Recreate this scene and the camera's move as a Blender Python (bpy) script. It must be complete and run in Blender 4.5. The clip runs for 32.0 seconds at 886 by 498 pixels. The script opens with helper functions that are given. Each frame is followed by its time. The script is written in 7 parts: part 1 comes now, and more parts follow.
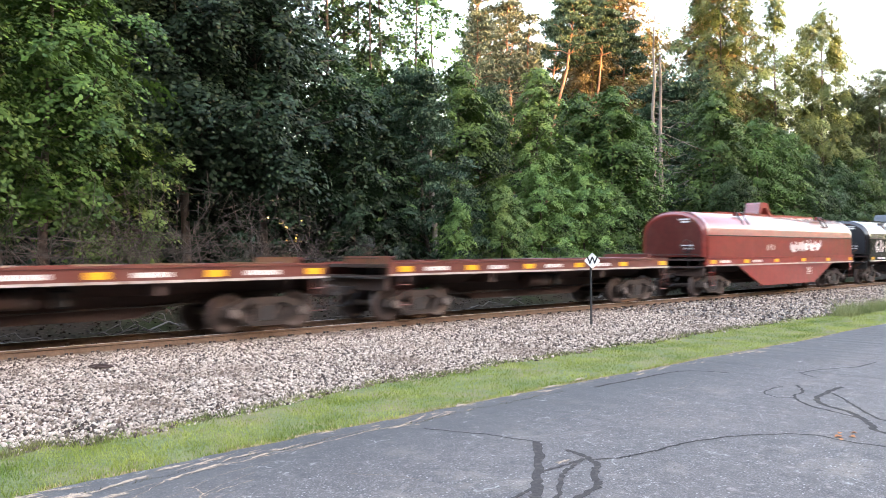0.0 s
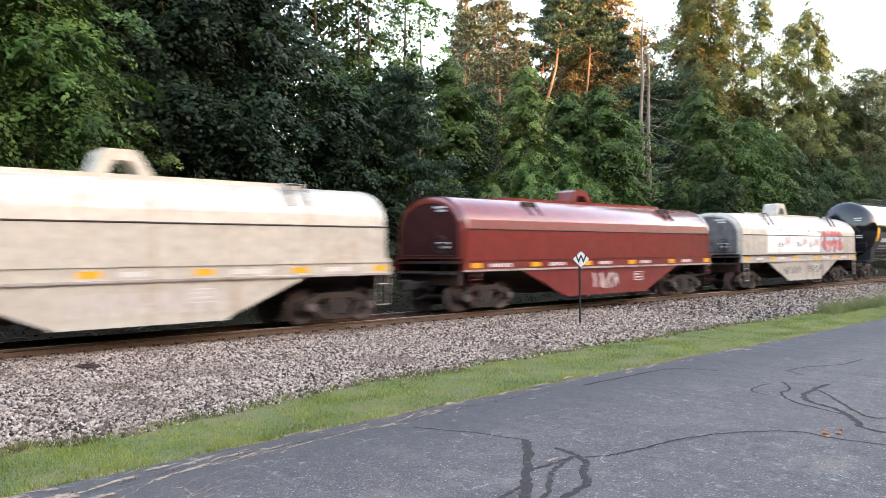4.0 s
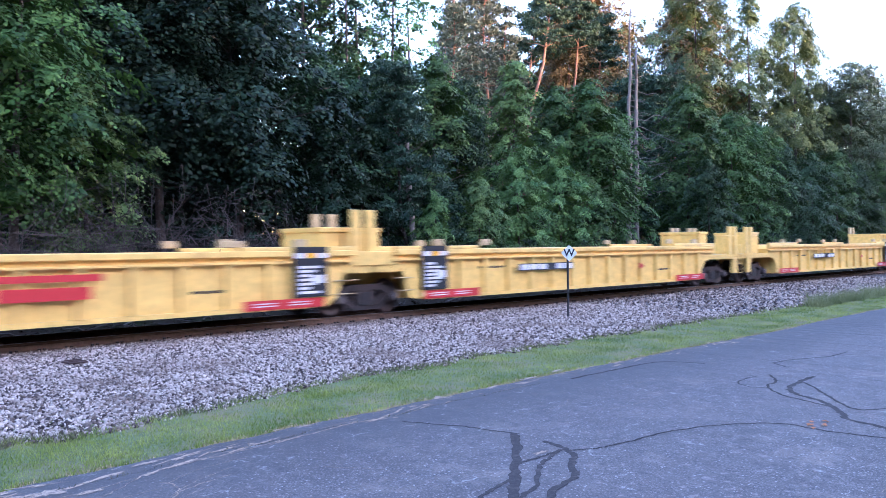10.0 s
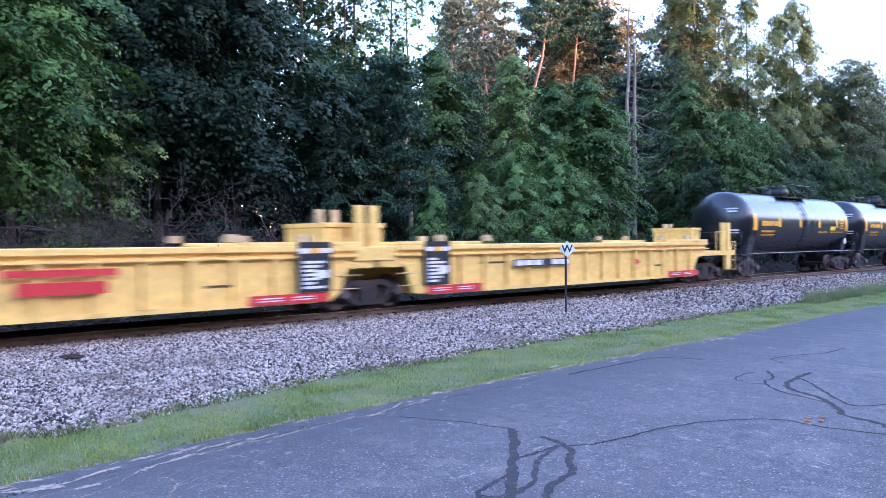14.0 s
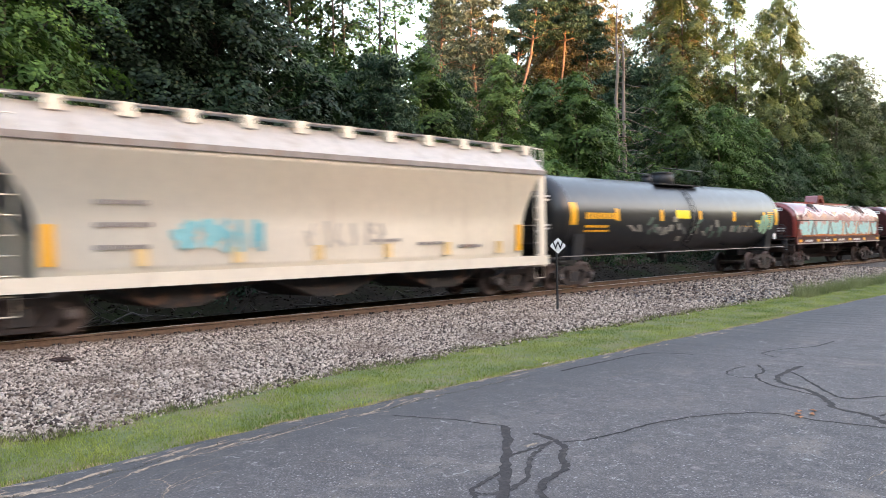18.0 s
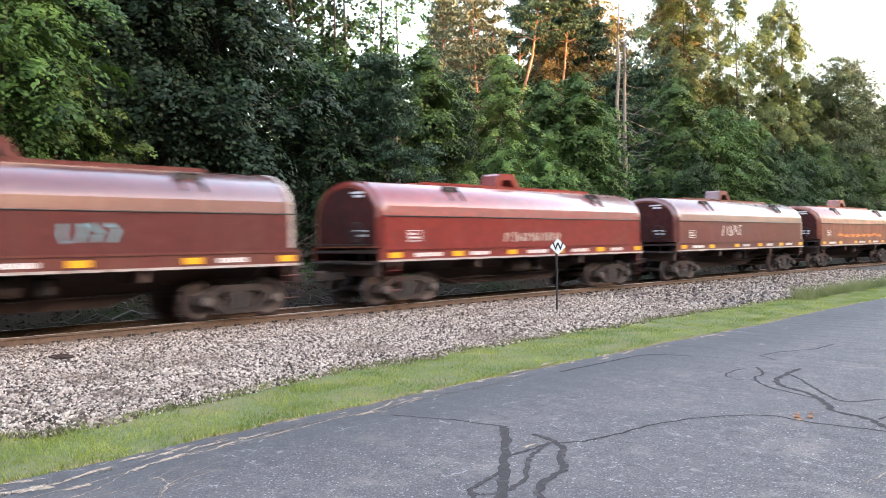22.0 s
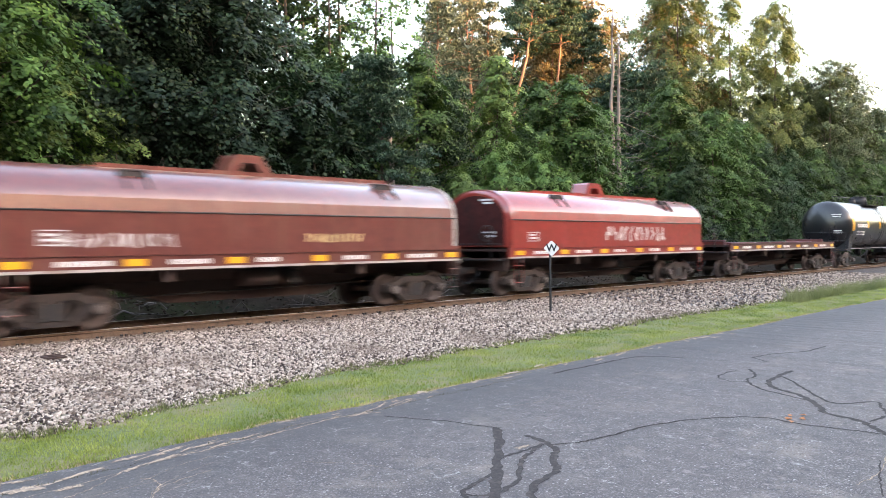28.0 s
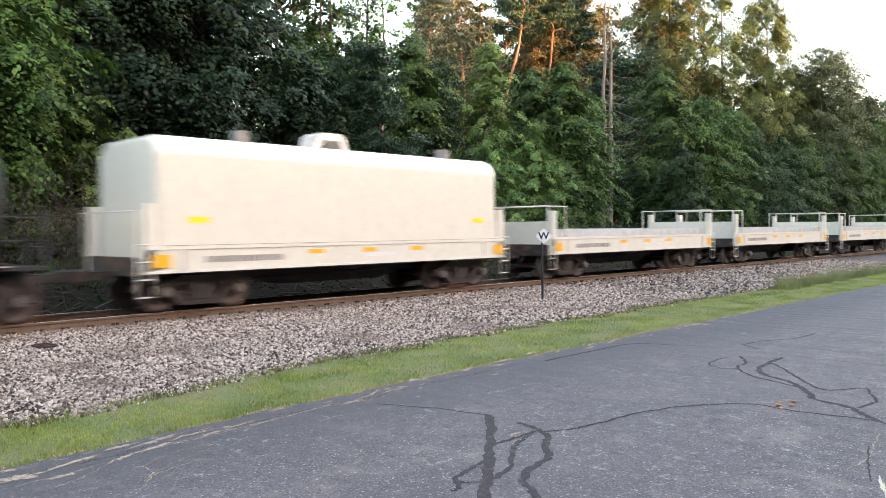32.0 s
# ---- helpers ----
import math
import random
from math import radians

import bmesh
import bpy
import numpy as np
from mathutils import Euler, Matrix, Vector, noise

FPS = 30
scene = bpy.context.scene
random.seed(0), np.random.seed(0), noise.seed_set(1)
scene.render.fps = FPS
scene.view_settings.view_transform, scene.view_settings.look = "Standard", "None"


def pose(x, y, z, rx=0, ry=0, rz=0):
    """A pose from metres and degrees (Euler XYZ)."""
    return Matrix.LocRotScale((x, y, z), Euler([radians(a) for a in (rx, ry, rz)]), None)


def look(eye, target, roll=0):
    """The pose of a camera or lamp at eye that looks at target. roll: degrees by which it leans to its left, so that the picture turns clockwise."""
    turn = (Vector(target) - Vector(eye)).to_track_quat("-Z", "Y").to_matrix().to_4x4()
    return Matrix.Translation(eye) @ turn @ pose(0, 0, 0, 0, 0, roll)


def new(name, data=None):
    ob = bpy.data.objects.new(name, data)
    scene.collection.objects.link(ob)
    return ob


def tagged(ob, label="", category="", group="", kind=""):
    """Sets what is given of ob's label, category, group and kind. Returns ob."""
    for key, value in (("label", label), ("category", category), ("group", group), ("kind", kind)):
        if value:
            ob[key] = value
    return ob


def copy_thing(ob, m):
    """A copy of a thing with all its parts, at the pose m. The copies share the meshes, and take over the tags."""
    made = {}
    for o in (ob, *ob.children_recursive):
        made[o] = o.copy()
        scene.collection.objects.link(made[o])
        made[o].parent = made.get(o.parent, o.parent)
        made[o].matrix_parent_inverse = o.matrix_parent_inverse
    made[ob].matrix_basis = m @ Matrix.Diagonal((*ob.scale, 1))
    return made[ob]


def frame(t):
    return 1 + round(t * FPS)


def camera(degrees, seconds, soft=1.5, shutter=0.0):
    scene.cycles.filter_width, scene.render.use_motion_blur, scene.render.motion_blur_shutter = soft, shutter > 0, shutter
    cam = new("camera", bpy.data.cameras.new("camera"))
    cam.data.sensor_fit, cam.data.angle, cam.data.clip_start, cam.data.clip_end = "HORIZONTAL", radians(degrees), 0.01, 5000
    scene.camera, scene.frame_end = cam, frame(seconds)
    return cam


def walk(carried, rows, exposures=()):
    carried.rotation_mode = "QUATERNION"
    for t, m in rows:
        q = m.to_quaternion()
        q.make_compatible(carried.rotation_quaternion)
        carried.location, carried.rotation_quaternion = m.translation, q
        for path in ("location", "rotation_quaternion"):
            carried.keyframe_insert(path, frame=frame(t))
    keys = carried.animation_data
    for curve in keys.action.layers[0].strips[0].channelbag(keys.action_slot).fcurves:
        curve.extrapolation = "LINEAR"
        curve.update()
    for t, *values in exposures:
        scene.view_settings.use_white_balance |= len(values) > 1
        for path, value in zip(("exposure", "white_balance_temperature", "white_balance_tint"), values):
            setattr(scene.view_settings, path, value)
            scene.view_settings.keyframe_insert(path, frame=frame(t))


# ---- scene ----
cam = camera(58.5, 32.0, soft=0.5, shutter=0.58)
PATH = [
    (0.0, pose(0, 0, 2.0, 90.404, 0.431, -42.280)),
    (0.5, pose(0, 0, 2.0, 90.475, 0.374, -42.304)),
    (1.0, pose(0, 0, 2.0, 90.446, 0.435, -42.407)),
    (1.5, pose(0, 0, 2.0, 90.469, 0.491, -42.582)),
    (2.0, pose(0, 0, 2.0, 90.485, 0.601, -42.816)),
    (2.5, pose(0, 0, 2.0, 90.531, 0.540, -42.991)),
    (3.0, pose(0, 0, 2.0, 90.461, 0.501, -43.042)),
    (3.5, pose(0, 0, 2.0, 90.359, 0.499, -43.036)),
    (5.5, pose(0, 0, 2.0, 90.146, 0.535, -43.212)),
    (6.0, pose(0, 0, 2.0, 90.065, 0.501, -43.221)),
    (6.5, pose(0, 0, 2.0, 90.061, 0.529, -43.263)),
    (7.0, pose(0, 0, 2.0, 90.024, 0.644, -43.280)),
    (7.5, pose(0, 0, 2.0, 89.998, 0.630, -43.372)),
    (8.0, pose(0, 0, 2.0, 90.020, 0.548, -43.489)),
    (8.5, pose(0, 0, 2.0, 89.974, 0.513, -43.544)),
    (9.0, pose(0, 0, 2.0, 89.868, 0.547, -43.628)),
    (9.5, pose(0, 0, 2.0, 89.853, 0.595, -43.749)),
    (10.0, pose(0, 0, 2.0, 89.873, 0.634, -43.910)),
    (10.5, pose(0, 0, 2.0, 89.852, 0.544, -43.999)),
    (11.0, pose(0, 0, 2.0, 89.799, 0.462, -44.025)),
    (11.5, pose(0, 0, 2.0, 89.822, 0.464, -44.015)),
    (12.0, pose(0, 0, 2.0, 89.782, 0.416, -43.992)),
    (12.5, pose(0, 0, 2.0, 89.717, 0.482, -44.005)),
    (13.0, pose(0, 0, 2.0, 89.671, 0.537, -44.062)),
    (13.5, pose(0, 0, 2.0, 89.610, 0.510, -44.094)),
    (14.0, pose(0, 0, 2.0, 89.550, 0.503, -44.048)),
    (14.5, pose(0, 0, 2.0, 89.490, 0.665, -43.960)),
    (16.5, pose(0, 0, 2.0, 89.516, 1.144, -44.611)),
    (17.0, pose(0, 0, 2.0, 89.483, 1.109, -44.614)),
    (17.5, pose(0, 0, 2.0, 89.424, 1.109, -44.614)),
    (18.0, pose(0, 0, 2.0, 89.405, 1.131, -44.704)),
    (18.5, pose(0, 0, 2.0, 89.416, 1.059, -44.870)),
    (19.0, pose(0, 0, 2.0, 89.399, 0.886, -44.836)),
    (19.5, pose(0, 0, 2.0, 89.345, 0.761, -44.671)),
    (20.0, pose(0, 0, 2.0, 89.336, 0.780, -44.568)),
    (20.5, pose(0, 0, 2.0, 89.335, 0.863, -44.624)),
    (21.0, pose(0, 0, 2.0, 89.385, 0.827, -44.678)),
    (21.5, pose(0, 0, 2.0, 89.425, 0.789, -44.737)),
    (22.0, pose(0, 0, 2.0, 89.407, 0.714, -44.702)),
    (22.5, pose(0, 0, 2.0, 89.437, 0.700, -44.648)),
    (23.0, pose(0, 0, 2.0, 89.511, 0.754, -44.701)),
    (23.5, pose(0, 0, 2.0, 89.523, 0.744, -44.716)),
    (24.0, pose(0, 0, 2.0, 89.512, 0.762, -44.689)),
    (24.5, pose(0, 0, 2.0, 89.417, 0.828, -44.626)),
    (25.0, pose(0, 0, 2.0, 89.388, 0.954, -44.702)),
    (25.5, pose(0, 0, 2.0, 89.414, 0.840, -44.821)),
    (27.5, pose(0, 0, 2.0, 89.515, 0.633, -45.192)),
    (28.0, pose(0, 0, 2.0, 89.490, 0.504, -45.151)),
    (28.5, pose(0, 0, 2.0, 89.400, 0.509, -45.180)),
    (29.0, pose(0, 0, 2.0, 89.298, 0.621, -45.297)),
    (29.5, pose(0, 0, 2.0, 89.205, 0.617, -45.430)),
    (30.0, pose(0, 0, 2.0, 89.003, 0.557, -45.489)),
    (30.5, pose(0, 0, 2.0, 88.761, 0.535, -45.493)),
    (31.0, pose(0, 0, 2.0, 88.730, 0.535, -45.564)),
    (31.5, pose(0, 0, 2.0, 88.714, 0.600, -45.682)),
    (32.0, pose(0, 0, 2.0, 88.613, 0.550, -45.718)),
]
# seconds, stops, kelvin, tint
EXPOSURES = [(0.0, 4.85, 7050, 25), (2.0, 4.6, 7050, 25), (6.0, 4.2, 7050, 25), (7.0, 4.65, 7050, 25), (7.4, 4.6, 6900, 25), (8.3, 4.3, 5400, 34), (8.9, 4.25, 4950, 37), (14.5, 4.25, 4950, 37), (16.5, 4.6, 7050, 25), (17.2, 4.6, 7050, 25), (18.0, 4.15, 7050, 25), (19.0, 4.42, 7050, 25), (20.0, 4.65, 7050, 25), (30.6, 4.6, 7050, 25), (31.4, 4.4, 7050, 25), (32.0, 4.33, 7050, 25)]
walk(cam, PATH, EXPOSURES)

# ---- light ----
SUN_EL, SUN_AZ = 4.5, 285.0          # degrees above the horizon; compass turn of the sun from +x, anticlockwise
world = bpy.data.worlds.new("evening_sky")
scene.world = world
world.use_nodes = True
_nt = world.node_tree
_sky = _nt.nodes.new("ShaderNodeTexSky")
_sky.sky_type = "NISHITA"
_sky.sun_disc = False
_sky.sun_elevation = radians(SUN_EL)
_sky.sun_rotation = radians(90 - SUN_AZ)
_sky.air_density, _sky.dust_density, _sky.ozone_density = 1.0, 2.5, 1.0
_nt.links.new(_sky.outputs[0], _nt.nodes["Background"].inputs[0])
_nt.nodes["Background"].inputs[1].default_value = 0.15
sun = new("sun", bpy.data.lights.new("sun", "SUN"))
sun.data.energy, sun.data.angle, sun.data.color = 0.75, radians(0.6), (1.0, 0.62, 0.32)
_d = Vector((math.cos(radians(SUN_AZ)) * math.cos(radians(SUN_EL)), math.sin(radians(SUN_AZ)) * math.cos(radians(SUN_EL)), math.sin(radians(SUN_EL))))
sun.matrix_world = look(_d * 80, (0, 0, 0))

# ---- materials ----
def _base(name):
    m = bpy.data.materials.new(name)
    m.use_nodes = True
    return m, m.node_tree, m.node_tree.nodes["Principled BSDF"]


def _n(nt, kind, **vals):
    n = nt.nodes.new(kind)
    for k, v in vals.items():
        n.inputs[k.replace("_", " ")].default_value = v
    return n


def _mix(nt, fac, a, b):
    n = nt.nodes.new("ShaderNodeMix")
    n.data_type = "RGBA"
    for sock, v in ((n.inputs[0], fac), (n.inputs[6], a), (n.inputs[7], b)):
        if isinstance(v, bpy.types.NodeSocket):
            nt.links.new(v, sock)
        elif isinstance(v, (int, float)):
            sock.default_value = v
        else:
            sock.default_value = (*v, 1)
    return n.outputs[2]


def _ramp(nt, fac, lo, hi):
    n = nt.nodes.new("ShaderNodeMapRange")
    n.inputs[1].default_value, n.inputs[2].default_value = lo, hi
    nt.links.new(fac, n.inputs[0])
    return n.outputs[0]


def surface(name, col, rough=0.6, metal=0.0, vary=0.2, grain=9.0, stain=None, amount=0.3, broad=0.8, bump=0.15, streak=False, spec=0.5, rand=0.0):
    """Paint, rust, stone and the like: grain at one scale, stains at a broader one."""
    m, nt, p = _base(name)
    tc = nt.nodes.new("ShaderNodeTexCoord")
    fine = _n(nt, "ShaderNodeTexNoise", Scale=grain, Detail=6.0, Roughness=0.65)
    wide = _n(nt, "ShaderNodeTexNoise", Scale=broad, Detail=5.0, Roughness=0.6)
    nt.links.new(tc.outputs["Object"], fine.inputs["Vector"])
    if streak:
        mp = nt.nodes.new("ShaderNodeMapping")
        mp.inputs["Scale"].default_value = (3.0, 3.0, 0.35)
        nt.links.new(tc.outputs["Object"], mp.inputs["Vector"])
        nt.links.new(mp.outputs[0], wide.inputs["Vector"])
    else:
        nt.links.new(tc.outputs["Object"], wide.inputs["Vector"])
    dark = tuple(c * (1 - vary) for c in col)
    light = tuple(min(1.0, c * (1 + vary)) for c in col)
    c = _mix(nt, _ramp(nt, fine.outputs[0], 0.3, 0.7), dark, light)
    if stain:
        f = _ramp(nt, wide.outputs[0], 0.62 - 0.3 * amount, 0.72)
        c = _mix(nt, f, c, stain)
    if rand:
        oi = nt.nodes.new("ShaderNodeObjectInfo")
        hs = nt.nodes.new("ShaderNodeHueSaturation")
        nt.links.new(_rr(nt, oi.outputs["Random"], 1 - rand, 1 + rand), hs.inputs["Value"])
        nt.links.new(c, hs.inputs["Color"])
        c = hs.outputs[0]
    nt.links.new(c, p.inputs["Base Color"])
    rr = nt.nodes.new("ShaderNodeMapRange")
    rr.inputs[3].default_value, rr.inputs[4].default_value = max(0.03, rough - 0.1), min(1, rough + 0.15)
    nt.links.new(wide.outputs[0], rr.inputs[0])
    nt.links.new(rr.outputs[0], p.inputs["Roughness"])
    p.inputs["Metallic"].default_value = metal
    p.inputs["Specular IOR Level"].default_value = spec
    if bump:
        b = _n(nt, "ShaderNodeBump", Strength=bump, Distance=0.02)
        nt.links.new(fine.outputs[0], b.inputs["Height"])
        nt.links.new(b.outputs[0], p.inputs["Normal"])
    return m


def _rr(nt, fac, lo, hi):
    n = nt.nodes.new("ShaderNodeMapRange")
    n.inputs[3].default_value, n.inputs[4].default_value = lo, hi
    nt.links.new(fac, n.inputs[0])
    return n.outputs[0]


def leafy(name, a, b, through_col, gloss=0.58, patch=1.1):
    """Leaves: every leaf its own shade, each plant a little different, light passing through."""
    m, nt, p = _base(name)
    geo = nt.nodes.new("ShaderNodeNewGeometry")
    oi = nt.nodes.new("ShaderNodeObjectInfo")
    tc = nt.nodes.new("ShaderNodeTexCoord")
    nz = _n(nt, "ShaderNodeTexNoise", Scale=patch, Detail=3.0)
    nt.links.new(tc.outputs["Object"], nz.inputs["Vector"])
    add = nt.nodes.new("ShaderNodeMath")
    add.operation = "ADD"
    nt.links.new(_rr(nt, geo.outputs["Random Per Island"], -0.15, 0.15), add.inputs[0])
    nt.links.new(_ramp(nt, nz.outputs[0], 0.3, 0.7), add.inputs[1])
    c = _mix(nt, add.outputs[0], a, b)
    hs = nt.nodes.new("ShaderNodeHueSaturation")
    nt.links.new(_rr(nt, oi.outputs["Random"], 0.8, 1.2), hs.inputs["Value"])
    nt.links.new(_rr(nt, oi.outputs["Random"], 0.485, 0.51), hs.inputs["Hue"])
    nt.links.new(c, hs.inputs["Color"])
    nt.links.new(hs.outputs[0], p.inputs["Base Color"])
    p.inputs["Roughness"].default_value = gloss
    p.inputs["Specular IOR Level"].default_value = 0.2
    tr = nt.nodes.new("ShaderNodeBsdfTranslucent")
    tr.inputs[0].default_value = (*through_col, 1)
    ms = nt.nodes.new("ShaderNodeMixShader")
    ms.inputs[0].default_value = 0.18
    nt.links.new(p.outputs[0], ms.inputs[1])
    nt.links.new(tr.outputs[0], ms.inputs[2])
    nt.links.new(ms.outputs[0], nt.nodes["Material Output"].inputs[0])
    return m


def gravel(name, tones, cell, bump, shade_y=17.0):
    """Broken stone: a tone for each stone."""
    m, nt, p = _base(name)
    tc = nt.nodes.new("ShaderNodeTexCoord")
    v = nt.nodes.new("ShaderNodeTexVoronoi")
    v.inputs["Scale"].default_value = cell
    nt.links.new(tc.outputs["Object"], v.inputs["Vector"])
    sep = nt.nodes.new("ShaderNodeSeparateColor")
    nt.links.new(v.outputs["Color"], sep.inputs[0])
    c = _mix(nt, sep.outputs[0], tones[0], tones[1])
    c = _mix(nt, _ramp(nt, sep.outputs[1], 0.7, 0.8), c, tones[2])
    c = _mix(nt, _ramp(nt, v.outputs["Distance"], 0.75, 0.35), tones[3], c) if len(tones) > 3 else c
    # stone past the near rail is darkened for the shade under the train
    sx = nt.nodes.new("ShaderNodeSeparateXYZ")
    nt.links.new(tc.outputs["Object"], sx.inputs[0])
    c = _mix(nt, _rr(nt, _ramp(nt, sx.outputs[1], shade_y - 0.5, shade_y + 0.2), 0.0, 0.85), c, (0.03, 0.023, 0.018))
    nt.links.new(c, p.inputs["Base Color"])
    p.inputs["Roughness"].default_value = 0.9
    b = _n(nt, "ShaderNodeBump", Strength=bump, Distance=0.03)
    b.invert = True
    nt.links.new(v.outputs["Distance"], b.inputs["Height"])
    nt.links.new(b.outputs[0], p.inputs["Normal"])
    return m


def stones_mat(name, a, b, c3):
    m, nt, p = _base(name)
    geo = nt.nodes.new("ShaderNodeNewGeometry")
    tc = nt.nodes.new("ShaderNodeTexCoord")
    nz = _n(nt, "ShaderNodeTexNoise", Scale=45.0, Detail=4.0)
    big = _n(nt, "ShaderNodeTexNoise", Scale=0.6, Detail=3.0)
    nt.links.new(tc.outputs["Object"], nz.inputs["Vector"])
    nt.links.new(tc.outputs["Object"], big.inputs["Vector"])
    c = _mix(nt, geo.outputs["Random Per Island"], a, b)
    c = _mix(nt, _ramp(nt, geo.outputs["Random Per Island"], 0.74, 0.78), c, c3)
    hs = nt.nodes.new("ShaderNodeHueSaturation")
    nt.links.new(_rr(nt, nz.outputs[0], 0.7, 1.3), hs.inputs["Value"])
    nt.links.new(c, hs.inputs["Color"])
    c = _mix(nt, _rr(nt, _ramp(nt, big.outputs[0], 0.48, 0.66), 0.0, 0.55), hs.outputs[0], (0.17, 0.12, 0.09))
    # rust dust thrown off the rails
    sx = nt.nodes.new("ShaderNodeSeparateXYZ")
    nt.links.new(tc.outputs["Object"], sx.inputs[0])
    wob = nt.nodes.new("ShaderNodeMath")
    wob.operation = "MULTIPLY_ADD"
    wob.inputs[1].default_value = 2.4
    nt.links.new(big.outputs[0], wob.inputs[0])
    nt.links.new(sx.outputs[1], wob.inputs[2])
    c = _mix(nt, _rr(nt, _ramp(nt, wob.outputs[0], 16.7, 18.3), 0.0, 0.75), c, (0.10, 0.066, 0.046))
    nt.links.new(c, p.inputs["Base Color"])
    p.inputs["Roughness"].default_value = 0.9
    p.inputs["Specular IOR Level"].default_value = 0.2
    return m


def asphalt_mat():
    """Aged asphalt: dark binder, pale stone showing through, sandy and sealed patches."""
    m, nt, p = _base("asphalt")
    tc = nt.nodes.new("ShaderNodeTexCoord")

    def tex(kind, **vals):
        n = _n(nt, kind, **vals)
        nt.links.new(tc.outputs["Object"], n.inputs["Vector"])
        return n

    def cells(scale):
        v = tex("ShaderNodeTexVoronoi", Scale=scale)
        sep = nt.nodes.new("ShaderNodeSeparateColor")
        nt.links.new(v.outputs["Color"], sep.inputs[0])
        return v, sep

    def both(x, y):
        n = nt.nodes.new("ShaderNodeMath")
        n.operation = "MULTIPLY"
        nt.links.new(x, n.inputs[0])
        nt.links.new(y, n.inputs[1])
        return n.outputs[0]

    wide = tex("ShaderNodeTexNoise", Scale=0.55, Detail=6.0, Roughness=0.6)
    mid = tex("ShaderNodeTexNoise", Scale=3.2, Detail=7.0, Roughness=0.7)
    fine = tex("ShaderNodeTexNoise", Scale=42.0, Detail=4.0, Roughness=0.7)
    sand = tex("ShaderNodeTexNoise", Scale=1.1, Detail=8.0, Roughness=0.75)
    c = _mix(nt, _ramp(nt, wide.outputs[0], 0.3, 0.7), (0.078, 0.060, 0.056), (0.136, 0.106, 0.096))
    c = _mix(nt, _rr(nt, _ramp(nt, mid.outputs[0], 0.5, 0.72), 0, 0.5), c, (0.185, 0.147, 0.134))
    c = _mix(nt, _rr(nt, _ramp(nt, mid.outputs[0], 0.46, 0.3), 0, 0.6), c, (0.05, 0.045, 0.044))
    c = _mix(nt, _rr(nt, _ramp(nt, sand.outputs[0], 0.545, 0.68), 0, 0.6), c, (0.29, 0.225, 0.175))
    c = _mix(nt, _rr(nt, _ramp(nt, fine.outputs[0], 0.5, 0.3), 0, 0.75), c, (0.03, 0.028, 0.028))
    # stones of the mix, and a few larger pale chips
    agg, tone = cells(85.0)
    c = _mix(nt, _rr(nt, _ramp(nt, tone.outputs[0], 0.72, 0.95), 0, 0.7), c, (0.27, 0.228, 0.212))
    chip, ctone = cells(46.0)
    c = _mix(nt, both(_ramp(nt, ctone.outputs[0], 0.935, 0.96), _ramp(nt, chip.outputs["Distance"], 0.5, 0.35)), c, (0.42, 0.37, 0.34))
    c = _mix(nt, _rr(nt, both(_ramp(nt, ctone.outputs[1], 0.86, 0.9), _ramp(nt, chip.outputs["Distance"], 0.5, 0.35)), 0, 0.8), c, (0.03, 0.028, 0.028))
    # worn spots where the binder is gone
    worn = tex("ShaderNodeTexNoise", Scale=8.0, Detail=5.0, Roughness=0.65)
    c = _mix(nt, _rr(nt, _ramp(nt, worn.outputs[0], 0.59, 0.68), 0, 0.6), c, (0.32, 0.255, 0.225))
    c = _mix(nt, _rr(nt, _ramp(nt, worn.outputs[0], 0.42, 0.34), 0, 0.6), c, (0.042, 0.036, 0.036))
    # the band along the verge keeps its darker seal coat
    sx = nt.nodes.new("ShaderNodeSeparateXYZ")
    nt.links.new(tc.outputs["Object"], sx.inputs[0])
    bd = nt.nodes.new("ShaderNodeMath")
    bd.operation = "MULTIPLY_ADD"
    bd.inputs[1].default_value = 2.2
    nt.links.new(wide.outputs[0], bd.inputs[0])
    nt.links.new(sx.outputs[1], bd.inputs[2])
    c = _mix(nt, _rr(nt, _ramp(nt, bd.outputs[0], 6.7, 8.0), 0, 0.6), c, (0.055, 0.05, 0.05))
    # hairline cracks with pale dust in them
    wob = tex("ShaderNodeTexNoise", Scale=3.0, Detail=4.0)
    va = nt.nodes.new("ShaderNodeVectorMath")
    va.operation = "MULTIPLY_ADD"
    va.inputs[1].default_value = (0.5, 0.5, 0.5)
    nt.links.new(wob.outputs["Color"], va.inputs[0])
    nt.links.new(tc.outputs["Object"], va.inputs[2])
    crk = nt.nodes.new("ShaderNodeTexVoronoi")
    crk.feature = "DISTANCE_TO_EDGE"
    crk.inputs["Scale"].default_value = 0.9
    nt.links.new(va.outputs[0], crk.inputs["Vector"])
    c = _mix(nt, both(_ramp(nt, crk.outputs["Distance"], 0.007, 0.002), _ramp(nt, mid.outputs[0], 0.5, 0.58)), c, (0.33, 0.30, 0.27))
    nt.links.new(c, p.inputs["Base Color"])
    nt.links.new(_rr(nt, wide.outputs[0], 0.6, 0.85), p.inputs["Roughness"])
    p.inputs["Specular IOR Level"].default_value = 0.4
    b = _n(nt, "ShaderNodeBump", Strength=0.6, Distance=0.006)
    nt.links.new(agg.outputs["Distance"], b.inputs["Height"])
    nt.links.new(b.outputs[0], p.inputs["Normal"])
    return m


